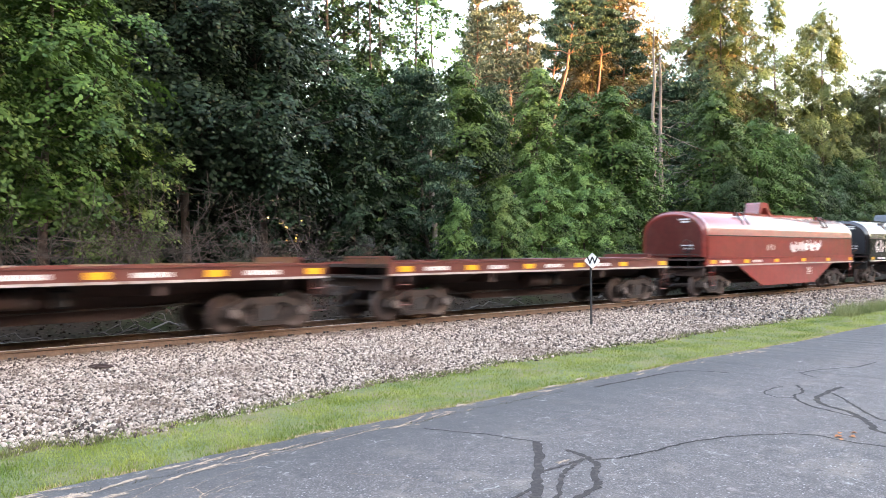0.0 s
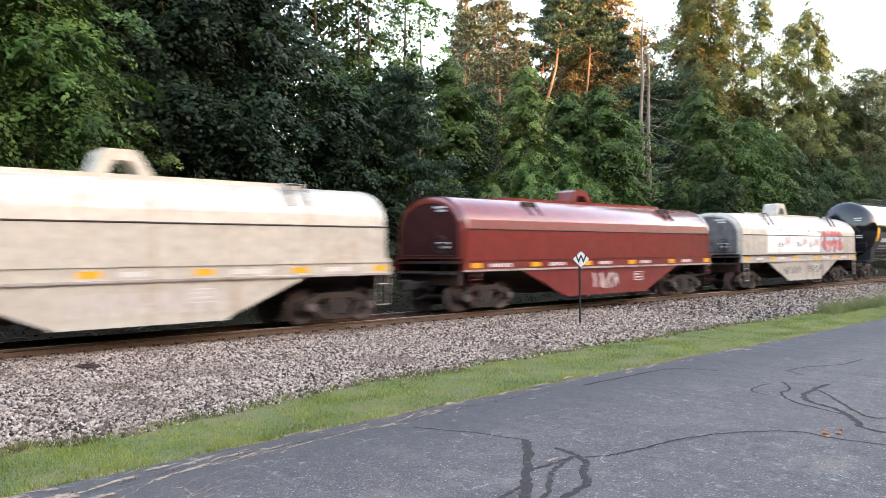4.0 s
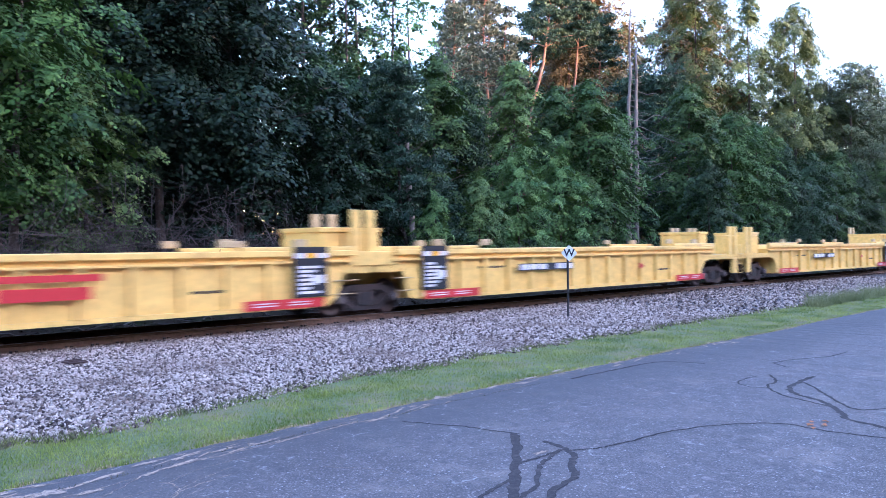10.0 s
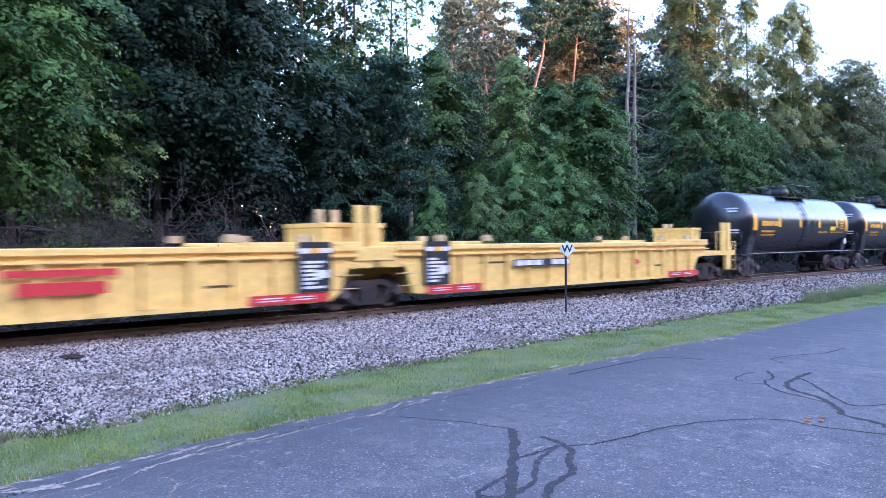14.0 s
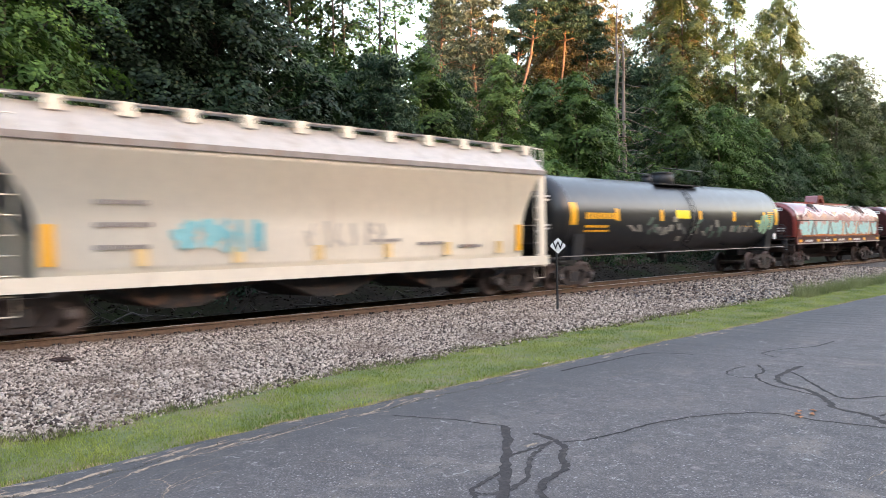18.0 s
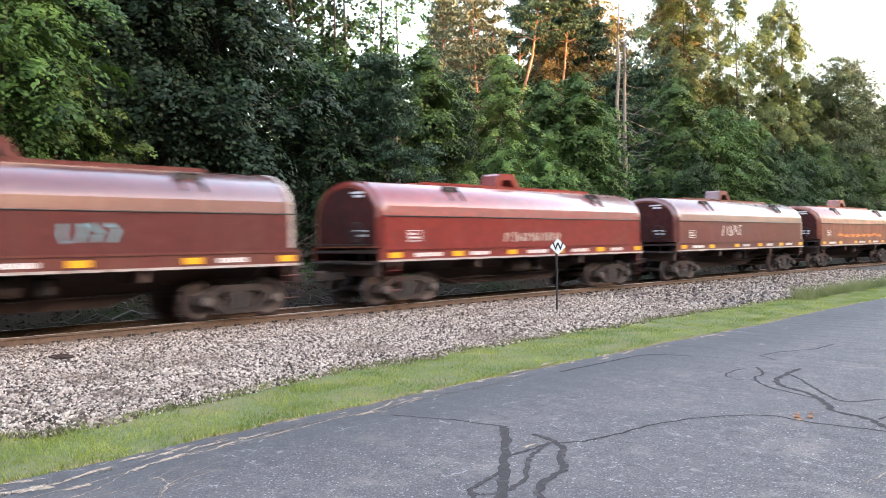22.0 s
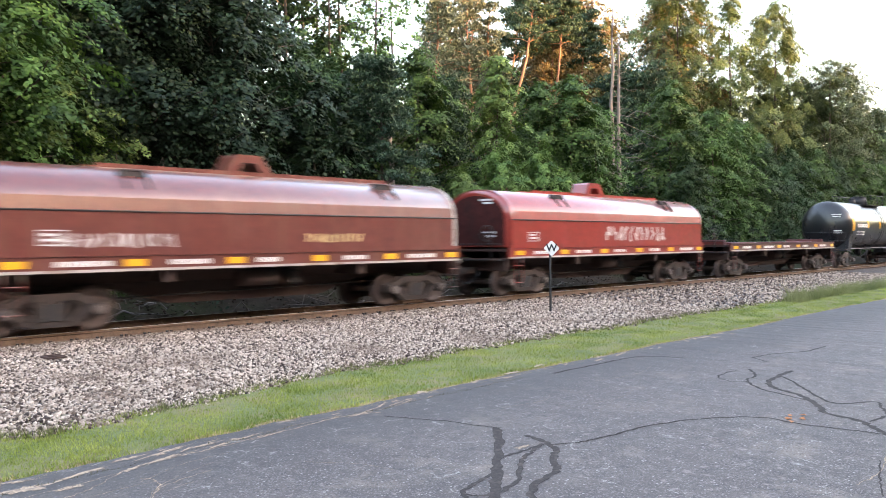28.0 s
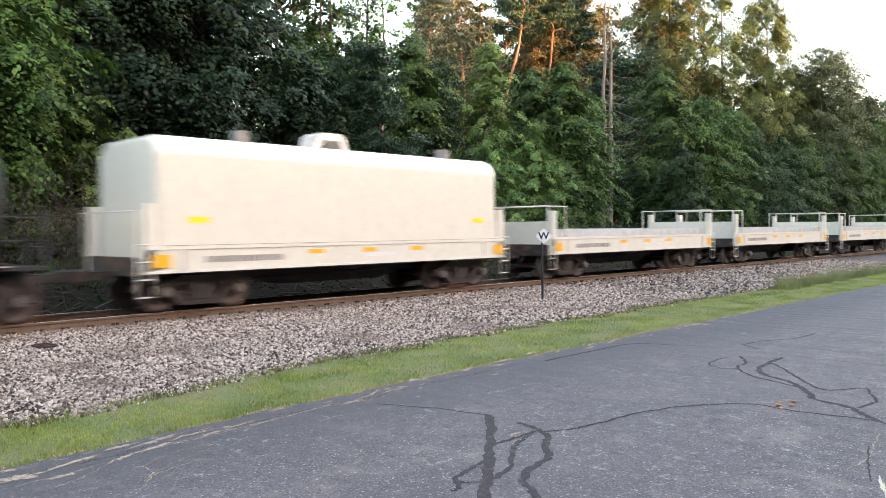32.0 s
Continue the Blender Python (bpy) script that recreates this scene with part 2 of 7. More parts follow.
RUST = (0.16, 0.07, 0.035)
ASPHALT = asphalt_mat()
TAR = surface("tar", (0.046, 0.039, 0.037), 0.85, vary=0.35, grain=30, stain=(0.10, 0.082, 0.075), amount=0.35, broad=9, bump=0.2, spec=0.15)
SAND = surface("sand", (0.37, 0.27, 0.19), 0.95, vary=0.5, grain=45, stain=(0.08, 0.064, 0.058), amount=0.6, broad=14, bump=0.0)
LINE = surface("line_paint", (0.50, 0.44, 0.28), 0.8, vary=0.2, grain=18, stain=(0.2, 0.19, 0.18), amount=0.3, broad=7, bump=0.3)
DEADLEAF = surface("dead_leaf", (0.42, 0.16, 0.06), 0.8, vary=0.3, grain=30, bump=0.1)
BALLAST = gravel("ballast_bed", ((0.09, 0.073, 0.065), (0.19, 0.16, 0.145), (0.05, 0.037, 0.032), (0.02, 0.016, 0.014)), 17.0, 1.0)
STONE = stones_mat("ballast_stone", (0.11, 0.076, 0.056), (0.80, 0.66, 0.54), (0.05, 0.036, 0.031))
SOIL = surface("soil", (0.026, 0.02, 0.015), 0.95, vary=0.4, grain=3, stain=(0.022, 0.03, 0.012), amount=0.5, broad=0.3, bump=0.6, spec=0.05)
TURF = surface("turf", (0.10, 0.12, 0.035), 0.95, vary=0.4, grain=14, stain=(0.19, 0.145, 0.075), amount=0.5, broad=1.4, bump=0.8)
GRASS = leafy("grass_blade", (0.075, 0.142, 0.022), (0.37, 0.39, 0.095), (0.22, 0.26, 0.04), 0.65, 0.9)
WEED = leafy("weed_blade", (0.06, 0.065, 0.03), (0.19, 0.17, 0.08), (0.10, 0.10, 0.035), 0.6, 2.0)
WEED_PALE = leafy("tall_weed_blade", (0.10, 0.13, 0.05), (0.30, 0.32, 0.14), (0.15, 0.18, 0.05), 0.6, 1.0)
STRAW = surface("dry_grass", (0.46, 0.35, 0.20), 0.9, vary=0.35, grain=20, bump=0.2)
RAILSIDE = surface("rail_rust", (0.15, 0.092, 0.056), 0.75, vary=0.25, grain=12, stain=(0.12, 0.07, 0.045), broad=2, bump=0.3)
RAILTOP = surface("rail_polished", (0.78, 0.76, 0.74), 0.4, metal=0.55, vary=0.08, grain=30, bump=0.0)
TIE = surface("tie_wood", (0.07, 0.055, 0.045), 0.9, vary=0.4, grain=14, bump=0.5)
BARK = surface("bark", (0.06, 0.046, 0.036), 0.95, vary=0.4, grain=10, bump=0.8, streak=True, stain=(0.035, 0.03, 0.024))
BARK_PINE = surface("pine_bark", (0.20, 0.105, 0.065), 0.95, vary=0.35, grain=8, bump=0.8)
BARK_PALE = surface("flaking_bark", (0.22, 0.2, 0.18), 0.9, vary=0.3, grain=6, stain=(0.06, 0.05, 0.04), amount=0.6, broad=3, bump=0.5)
BARK_GREY = surface("dead_wood", (0.13, 0.115, 0.105), 0.9, vary=0.25, grain=9, bump=0.5)
LITTER = leafy("leaf_litter", (0.010, 0.007, 0.005), (0.055, 0.034, 0.022), (0.012, 0.008, 0.005), 0.8, 2.0)
TWIG = surface("dry_twig", (0.058, 0.046, 0.038), 0.9, vary=0.3, grain=10, bump=0.2)
# ash and shrub leaf, darkened for the shaded understorey
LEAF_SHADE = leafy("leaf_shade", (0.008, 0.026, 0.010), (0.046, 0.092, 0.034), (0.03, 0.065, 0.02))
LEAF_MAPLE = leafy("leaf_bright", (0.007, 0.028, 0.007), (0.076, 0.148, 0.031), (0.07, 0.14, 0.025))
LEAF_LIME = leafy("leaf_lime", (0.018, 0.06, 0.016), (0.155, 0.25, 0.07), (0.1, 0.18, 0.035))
# near-black leaf with the shade of the deep woods in its colour
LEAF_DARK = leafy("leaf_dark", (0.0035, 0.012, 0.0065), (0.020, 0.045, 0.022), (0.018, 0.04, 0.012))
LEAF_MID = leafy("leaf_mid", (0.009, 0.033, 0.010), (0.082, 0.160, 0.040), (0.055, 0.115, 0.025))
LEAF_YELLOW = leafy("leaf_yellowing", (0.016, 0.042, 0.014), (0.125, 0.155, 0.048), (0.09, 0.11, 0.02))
LEAF_OLIVE = leafy("leaf_olive", (0.018, 0.034, 0.016), (0.072, 0.092, 0.04), (0.05, 0.07, 0.02))
# the orange of low sun on far foliage is put into this leaf colour
LEAF_SUN_RUSSET = leafy("leaf_sun_russet", (0.06, 0.06, 0.026), (0.25, 0.17, 0.06), (0.12, 0.08, 0.02))
NEEDLE = leafy("pine_needle", (0.014, 0.040, 0.026), (0.045, 0.085, 0.048), (0.025, 0.045, 0.02), 0.5)
NEEDLE_RED = leafy("red_pine_needle", (0.020, 0.046, 0.028), (0.06, 0.10, 0.056), (0.03, 0.05, 0.02))
NEEDLE_GREY = leafy("dull_pine_needle", (0.05, 0.068, 0.044), (0.125, 0.145, 0.095), (0.05, 0.06, 0.03))
IRON = surface("dark_iron", (0.022, 0.019, 0.018), 0.7, vary=0.35, grain=10, stain=RUST, amount=0.3, broad=2.5, bump=0.2)
TRUCK = surface("truck_grime", (0.034, 0.024, 0.02), 0.75, vary=0.45, grain=8, stain=(0.075, 0.05, 0.04), amount=0.5, broad=3, bump=0.3)
CAP = surface("bearing_steel", (0.17, 0.14, 0.125), 0.5, metal=0.3, vary=0.3, grain=12, bump=0.1)
WHEEL = surface("wheel_steel", (0.085, 0.06, 0.052), 0.55, metal=0.3, vary=0.3, grain=10, stain=(0.07, 0.045, 0.035), broad=3, bump=0.2)
BEAM = surface("underframe_rust", (0.048, 0.023, 0.017), 0.8, vary=0.35, grain=6, stain=(0.05, 0.035, 0.03), amount=0.5, broad=1.5, bump=0.2)
YELLOW_TAPE = surface("yellow_reflector", (0.84, 0.41, 0.018), 0.35, vary=0.08, grain=20, bump=0.0)
WHITE_TAPE = surface("white_lettering", (0.72, 0.69, 0.66), 0.5, vary=0.12, grain=20, bump=0.0)
RED_TAPE = surface("red_stripe", (0.55, 0.03, 0.03), 0.45, vary=0.12, grain=15, bump=0.0)
BLACK = surface("black_paint", (0.012, 0.013, 0.016), 0.5, vary=0.2, grain=10, bump=0.05)


def paint(name, col, rust=0.3, rough=0.38, rust_col=RUST, vary=0.2, bump=0.06, coat=0.5, grime=0.45):
    """Weathered car paint: fading, run-down streaks, grime blotches, a worn clear coat."""
    m = surface(name, col, rough, vary=vary, grain=5, stain=rust_col, amount=rust, broad=0.9, bump=bump, streak=True)
    nt = m.node_tree
    p = nt.nodes["Principled BSDF"]
    c = p.inputs["Base Color"].links[0].from_socket
    tc = nt.nodes.new("ShaderNodeTexCoord")
    mp = nt.nodes.new("ShaderNodeMapping")
    mp.inputs["Scale"].default_value = (1.0, 1.0, 0.22)
    nt.links.new(tc.outputs["Object"], mp.inputs["Vector"])
    run = _n(nt, "ShaderNodeTexNoise", Scale=3.4, Detail=7.0, Roughness=0.72)
    nt.links.new(mp.outputs[0], run.inputs["Vector"])
    blot = _n(nt, "ShaderNodeTexNoise", Scale=1.3, Detail=7.0, Roughness=0.68)
    nt.links.new(tc.outputs["Object"], blot.inputs["Vector"])
    c = _mix(nt, _rr(nt, _ramp(nt, run.outputs[0], 0.52, 0.72), 0, grime), c, tuple(q * 0.4 + 0.008 for q in col))
    c = _mix(nt, _rr(nt, _ramp(nt, blot.outputs[0], 0.54, 0.7), 0, grime * 0.8), c, tuple(min(1.0, q * 1.2 + 0.035) for q in col))
    nt.links.new(c, p.inputs["Base Color"])
    p.inputs["Coat Weight"].default_value, p.inputs["Coat Roughness"].default_value = min(1.0, coat), rough * 0.6
    p.inputs["Coat IOR"].default_value = 1.5 + max(0.0, coat - 0.5) * 0.15
    return m

# ---- building tools ----
def link_mesh(name, bm, material):
    me = bpy.data.meshes.new(name)
    bm.to_mesh(me)
    bm.free()
    me.materials.append(material)
    return me


def part(name, bm, material, parent, label=""):
    """One mesh object under a thing or a part; bm may also be a mesh that is used again."""
    me = bm if isinstance(bm, bpy.types.Mesh) else link_mesh(name, bm, material)
    ob = new(name, me)
    ob.parent = parent
    if label:
        ob["label"] = label
    return ob


def thing(name, m, label, category, group="", kind=""):
    ob = new(name)
    ob.empty_display_size = 0.3
    ob.matrix_basis = m
    return tagged(ob, label, category, group, kind)


def solid(name, bm, material, label="", category="", group="", kind=""):
    ob = new(name, link_mesh(name, bm, material))
    return tagged(ob, label, category, group, kind)


def box(bm, x0, x1, y0, y1, z0, z1, bevel=0.0):
    r = bmesh.ops.create_cube(bm, size=1.0)
    vs = r["verts"]
    for v in vs:
        v.co = Vector((x0 + (v.co.x + 0.5) * (x1 - x0), y0 + (v.co.y + 0.5) * (y1 - y0), z0 + (v.co.z + 0.5) * (z1 - z0)))
    if bevel:
        es = list({e for v in vs for e in v.link_edges})
        bmesh.ops.bevel(bm, geom=es, offset=bevel, segments=1, affect="EDGES")
    return bm


def boxes(*dims, bevel=0.0):
    bm = bmesh.new()
    for d in dims:
        box(bm, *d, bevel=bevel)
    return bm


def prism_x(bm, prof, x0, x1, inset=0.0):
    """A closed (y, z) outline drawn along x."""
    a = [bm.verts.new((x0, y, z)) for y, z in prof]
    b = [bm.verts.new((x1, y, z)) for y, z in prof]
    n = len(prof)
    fs = [bm.faces.new(a[::-1]), bm.faces.new(b)]
    for i in range(n):
        fs.append(bm.faces.new((a[i], a[(i + 1) % n], b[(i + 1) % n], b[i])))
    bmesh.ops.recalc_face_normals(bm, faces=fs)
    return bm


def prism_y(bm, prof, y0, y1):
    """A closed (x, z) outline drawn along y."""
    a = [bm.verts.new((x, y0, z)) for x, z in prof]
    b = [bm.verts.new((x, y1, z)) for x, z in prof]
    n = len(prof)
    fs = [bm.faces.new(a), bm.faces.new(b[::-1])]
    for i in range(n):
        fs.append(bm.faces.new((a[(i + 1) % n], a[i], b[i], b[(i + 1) % n])))
    bmesh.ops.recalc_face_normals(bm, faces=fs)
    return bm


def rod(bm, p, q, r0, r1=None, seg=8, cap=True):
    """A round bar from p to q."""
    p, q = Vector(p), Vector(q)
    r1 = r0 if r1 is None else r1
    d = (q - p).normalized()
    u = d.orthogonal().normalized()
    w = d.cross(u)
    ra, rb = [], []
    for i in range(seg):
        a = 2 * math.pi * i / seg
        o = u * math.cos(a) + w * math.sin(a)
        ra.append(bm.verts.new(p + o * r0))
        rb.append(bm.verts.new(q + o * r1))
    for i in range(seg):
        f = bm.faces.new((ra[i], ra[(i + 1) % seg], rb[(i + 1) % seg], rb[i]))
        f.smooth = True
    if cap:
        bm.faces.new(ra[::-1])
        bm.faces.new(rb)
    return bm


def rods(r, *lines, seg=6):
    bm = bmesh.new()
    for l in lines:
        l = [Vector(p) for p in l]
        if len(l) < 3:
            rod(bm, l[0], l[1], r, seg=seg)
            continue
        rings, u = [], None
        for i, p in enumerate(l):
            d = ((l[i] - l[i - 1]).normalized() if i else Vector((0, 0, 0))) + ((l[i + 1] - l[i]).normalized() if i + 1 < len(l) else Vector((0, 0, 0)))
            d.normalize()
            u = d.orthogonal() if u is None else u - d * u.dot(d)
            u.normalize()
            w = d.cross(u)
            rings.append([bm.verts.new(p + (u * math.cos(2 * math.pi * k / seg) + w * math.sin(2 * math.pi * k / seg)) * r) for k in range(seg)])
        for a, b in zip(rings[:-1], rings[1:]):
            for k in range(seg):
                bm.faces.new((a[k], a[(k + 1) % seg], b[(k + 1) % seg], b[k])).smooth = True
        bm.faces.new(rings[0][::-1])
        bm.faces.new(rings[-1])
    return bm


def lathe_x(bm, prof, seg=40, cy=0.0, cz=0.0):
    """Rings (x, radius) along x, closed where the radius is nought."""
    rings = []
    for x, r in prof:
        if r <= 1e-6:
            rings.append([bm.verts.new((x, cy, cz))])
        else:
            rings.append([bm.verts.new((x, cy + r * math.cos(2 * math.pi * i / seg), cz + r * math.sin(2 * math.pi * i / seg))) for i in range(seg)])
    for a, b in zip(rings[:-1], rings[1:]):
        for i in range(seg):
            j = (i + 1) % seg
            if len(a) == 1 and len(b) == 1:
                continue
            if len(a) == 1:
                f = bm.faces.new((a[0], b[j], b[i]))
            elif len(b) == 1:
                f = bm.faces.new((a[i], a[j], b[0]))
            else:
                f = bm.faces.new((a[i], a[j], b[j], b[i]))
            f.smooth = True
    bmesh.ops.recalc_face_normals(bm, faces=bm.faces[:])
    return bm


def raw_mesh(name, verts, faces, material, smooth=False):
    """A mesh from arrays: verts (n, 3), faces (m, k)."""
    me = bpy.data.meshes.new(name)
    k = faces.shape[1]
    me.vertices.add(len(verts))
    me.vertices.foreach_set("co", verts.astype(np.float32).ravel())
    me.loops.add(faces.size)
    me.loops.foreach_set("vertex_index", faces.astype(np.int32).ravel())
    me.polygons.add(len(faces))
    me.polygons.foreach_set("loop_start", np.arange(0, faces.size, k, dtype=np.int32))
    me.polygons.foreach_set("loop_total", np.full(len(faces), k, dtype=np.int32))
    if smooth:
        me.polygons.foreach_set("use_smooth", np.ones(len(faces), dtype=bool))
    me.update(calc_edges=True)
    me.materials.append(material)
    return me


RAIL_Z = 0.255
RAIL_Y = 16.5                      # near rail
TRACK_Y = RAIL_Y + 0.755           # middle of the track

# ---- ground ----
def strip(name, x0, x1, y0, y1, nx, ny, zf, material, label, category="ground"):
    xs, ys = np.linspace(x0, x1, nx), np.linspace(y0, y1, ny)
    gx, gy = np.meshgrid(xs, ys, indexing="ij")
    z = np.vectorize(zf)(gx, gy)
    v = np.stack([gx.ravel(), gy.ravel(), z.ravel()], 1)
    i = np.arange(nx * ny).reshape(nx, ny)
    f = np.stack([i[:-1, :-1].ravel(), i[1:, :-1].ravel(), i[1:, 1:].ravel(), i[:-1, 1:].ravel()], 1)
    return tagged(new(name, raw_mesh(name, v, f, material, True)), label, category, kind="structure")


def bank(x, y):
    """A low earth bank behind the rails."""
    k = min(1.0, max(0.0, (y - 20.3) / 1.7))
    return -0.06 + 0.52 * k * k * (3 - 2 * k) + (0.05 + 0.09 * k) * noise.noise((x * 0.7, y * 0.7, 0)) + 0.05 * k * noise.noise((x * 2.3, y * 2.3, 4))


bm = bmesh.new()
box(bm, -1500, 1500, -1500, 1500, -0.6, -0.12)
solid("ground", bm, SOIL, "dark earth that reaches the horizon", "ground", kind="structure")
strip("forest_floor", -40, 170, 19.6, 75, 260, 150, bank, SOIL, "dark forest soil with leaf litter behind the track")


def edge_y(x):
    """The ragged edge of the asphalt."""
    return float(np.interp(x, (0, 2, 5, 8, 13, 18, 22, 25, 40), (7.1, 7.34, 7.55, 7.64, 7.76, 7.76, 7.95, 8.0, 8.1))) + 0.07 * noise.noise((x * 0.9, 3.1, 0)) + 0.05 * noise.noise((x * 4.0, 8.2, 0))


def stone_edge_y(x):
    return float(np.interp(x, (0, 2.5, 4.2, 7, 12, 15, 26, 30.5, 60), (8.8, 8.95, 9.05, 9.65, 10.1, 10.1, 10.35, 10.5, 10.7))) + 0.26 * noise.noise((x * 0.8, 1.7, 4)) + 0.2 * noise.noise((x * 2.6, 5, 4))


def bed_z(y):
    """Height of the stone bed across the track."""
    return float(np.interp(y, (8.6, 10.4, 14.4, 15.3, 19.2, 21.0), (-0.02, 0.0, 0.045, 0.075, 0.075, -0.1)))


# asphalt sheet with a ragged edge
nx = 420
xs = np.concatenate([np.linspace(-30, 0, 40), np.linspace(0.1, 30, nx), np.linspace(30.3, 140, 120)])
vv, ff = [], []
for x in xs:
    vv += [(x, -45, 0.0), (x, edge_y(x), 0.0), (x, edge_y(x) + 0.02, -0.08)]
for i in range(len(xs) - 1):
    a = 3 * i
    ff += [(a, a + 3, a + 4, a + 1), (a + 1, a + 4, a + 5, a + 2)]
tagged(new("pavement", raw_mesh("pavement", np.array(vv), np.array(ff), ASPHALT)), "worn grey asphalt of a car park with tar-filled cracks", "asphalt", kind="structure")

strip("verge", -20, 120, 7.0, 12.3, 240, 28, lambda x, y: -0.03 + 0.02 * noise.noise((x * 1.5, y * 1.5, 0)) + (0.02 if edge_y(x) + 0.15 < y else -0.03), TURF, "mown green grass verge between asphalt and ballast", "grass")
strip("ballast_beyond", 170, 660, 8.6, 21.0, 60, 16, lambda x, y: bed_z(y), BALLAST, "pale crushed stone track bed further off", "ballast")
strip("ballast_behind", -540, -40, 8.6, 21.0, 60, 16, lambda x, y: bed_z(y), BALLAST, "pale crushed stone track bed further back", "ballast")
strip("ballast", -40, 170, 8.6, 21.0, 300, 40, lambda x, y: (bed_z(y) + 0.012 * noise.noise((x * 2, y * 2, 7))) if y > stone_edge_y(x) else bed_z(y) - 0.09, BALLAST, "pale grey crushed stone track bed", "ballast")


def tar_line(points, width, seed, material=None, label="black tar sealing a crack in the asphalt", category="tar seam"):
    """A crack filled with tar: a thin wavering ribbon on the asphalt."""
    rng = random.Random(seed)
    pts = [Vector((*p, 0)) for p in points]
    fine = []
    for i in range(len(pts) - 1):
        a, b = pts[max(i - 1, 0)], pts[i]
        c, d = pts[i + 1], pts[min(i + 2, len(pts) - 1)]
        for k in range(8):
            t = k / 8
            fine.append(0.5 * ((2 * b) + (c - a) * t + (2 * a - 5 * b + 4 * c - d) * t * t + (3 * b - a - 3 * c + d) * t ** 3))
    fine.append(pts[-1])
    bm = bmesh.new()
    prev = None
    for i, p in enumerate(fine):
        d = (fine[min(i + 1, len(fine) - 1)] - fine[max(i - 1, 0)]).normalized()
        n = Vector((-d.y, d.x, 0))
        w = width * (0.75 + 0.5 * rng.random()) * 0.5
        o = n * (rng.random() - 0.5) * 0.03
        w *= 0.25 + 1.1 * rng.random() if material is SAND else 1.0
        cur = [bm.verts.new(p + o + n * w + Vector((0, 0, 0.003))), bm.verts.new(p + o + Vector((0, 0, 0.004))), bm.verts.new(p + o - n * w + Vector((0, 0, 0.003)))]
        if prev:
            bm.faces.new((prev[0], prev[1], cur[1], cur[0]))
            bm.faces.new((prev[1], prev[2], cur[2], cur[1]))
        prev = cur
    bmesh.ops.recalc_face_normals(bm, faces=bm.faces[:])
    solid(category.replace(" ", "_"), bm, material or TAR, label, category, category + "s on the car park", "structure")


for k, (w, pts) in enumerate((
    (0.035, [(5.95, 6.9), (6.26, 6.19), (6.32, 5.89), (6.4, 5.58)]),
    (0.115, [(6.4, 5.58), (5.92, 5.13), (5.3, 4.62), (4.86, 4.26), (4.5, 3.97), (4.0, 3.5)]),
    (0.085, [(6.35, 5.14), (6.27, 4.83), (6.09, 4.57), (5.72, 4.32), (5.58, 4.17), (5.0, 3.99), (4.74, 3.7), (4.5, 3.4)]),
    (0.05, [(6.2, 4.78), (5.9, 4.78), (5.53, 4.77), (5.41, 4.73)]),
    (0.06, [(6.2, 4.82), (5.9, 4.7), (5.52, 4.54), (5.13, 4.23), (4.77, 4.12)]),
    (0.055, [(5.18, 4.53), (4.83, 4.43), (4.56, 4.34), (4.44, 4.18), (4.33, 4.15)]),
    (0.045, [(4.53, 4.32), (4.59, 4.18), (4.73, 4.16)]),
    (0.042, [(6.22, 4.75), (6.48, 4.58), (6.93, 4.5), (7.58, 4.43), (8.27, 4.18), (8.78, 3.73), (8.75, 3.29), (8.83, 2.76), (8.82, 2.42), (8.5, 1.9)]),
    (0.1, [(12.22, 4.7), (11.66, 4.67), (11.02, 4.57), (10.61, 4.29), (10.36, 3.9), (9.8, 3.46), (9.49, 3.28), (9.36, 2.92), (9.14, 2.7), (8.82, 2.42)]),
    (0.05, [(11.94, 5.25), (11.43, 4.93), (10.96, 4.85), (10.47, 4.45), (10.2, 3.92), (10.0, 3.53)]),
    (0.03, [(10.9, 4.79), (10.73, 4.98), (10.95, 5.27), (11.44, 5.36), (11.68, 5.32)]),
    (0.055, [(11.66, 4.67), (11.25, 4.32), (10.58, 3.82), (10.13, 3.39), (10.54, 3.07), (10.19, 2.9), (9.86, 2.74), (9.37, 2.79)]),
    (0.045, [(13.13, 5.72), (13.7, 5.65), (14.5, 5.34), (15.39, 5.32)]),
    (0.04, [(13.13, 5.72), (12.83, 5.34)]),
    (0.06, [(9.61, 7.25), (10.61, 7.25), (11.27, 7.25), (11.9, 7.22), (12.19, 6.99), (12.34, 6.52)]),
)):
    tar_line(pts, w * 0.78, k + 1)
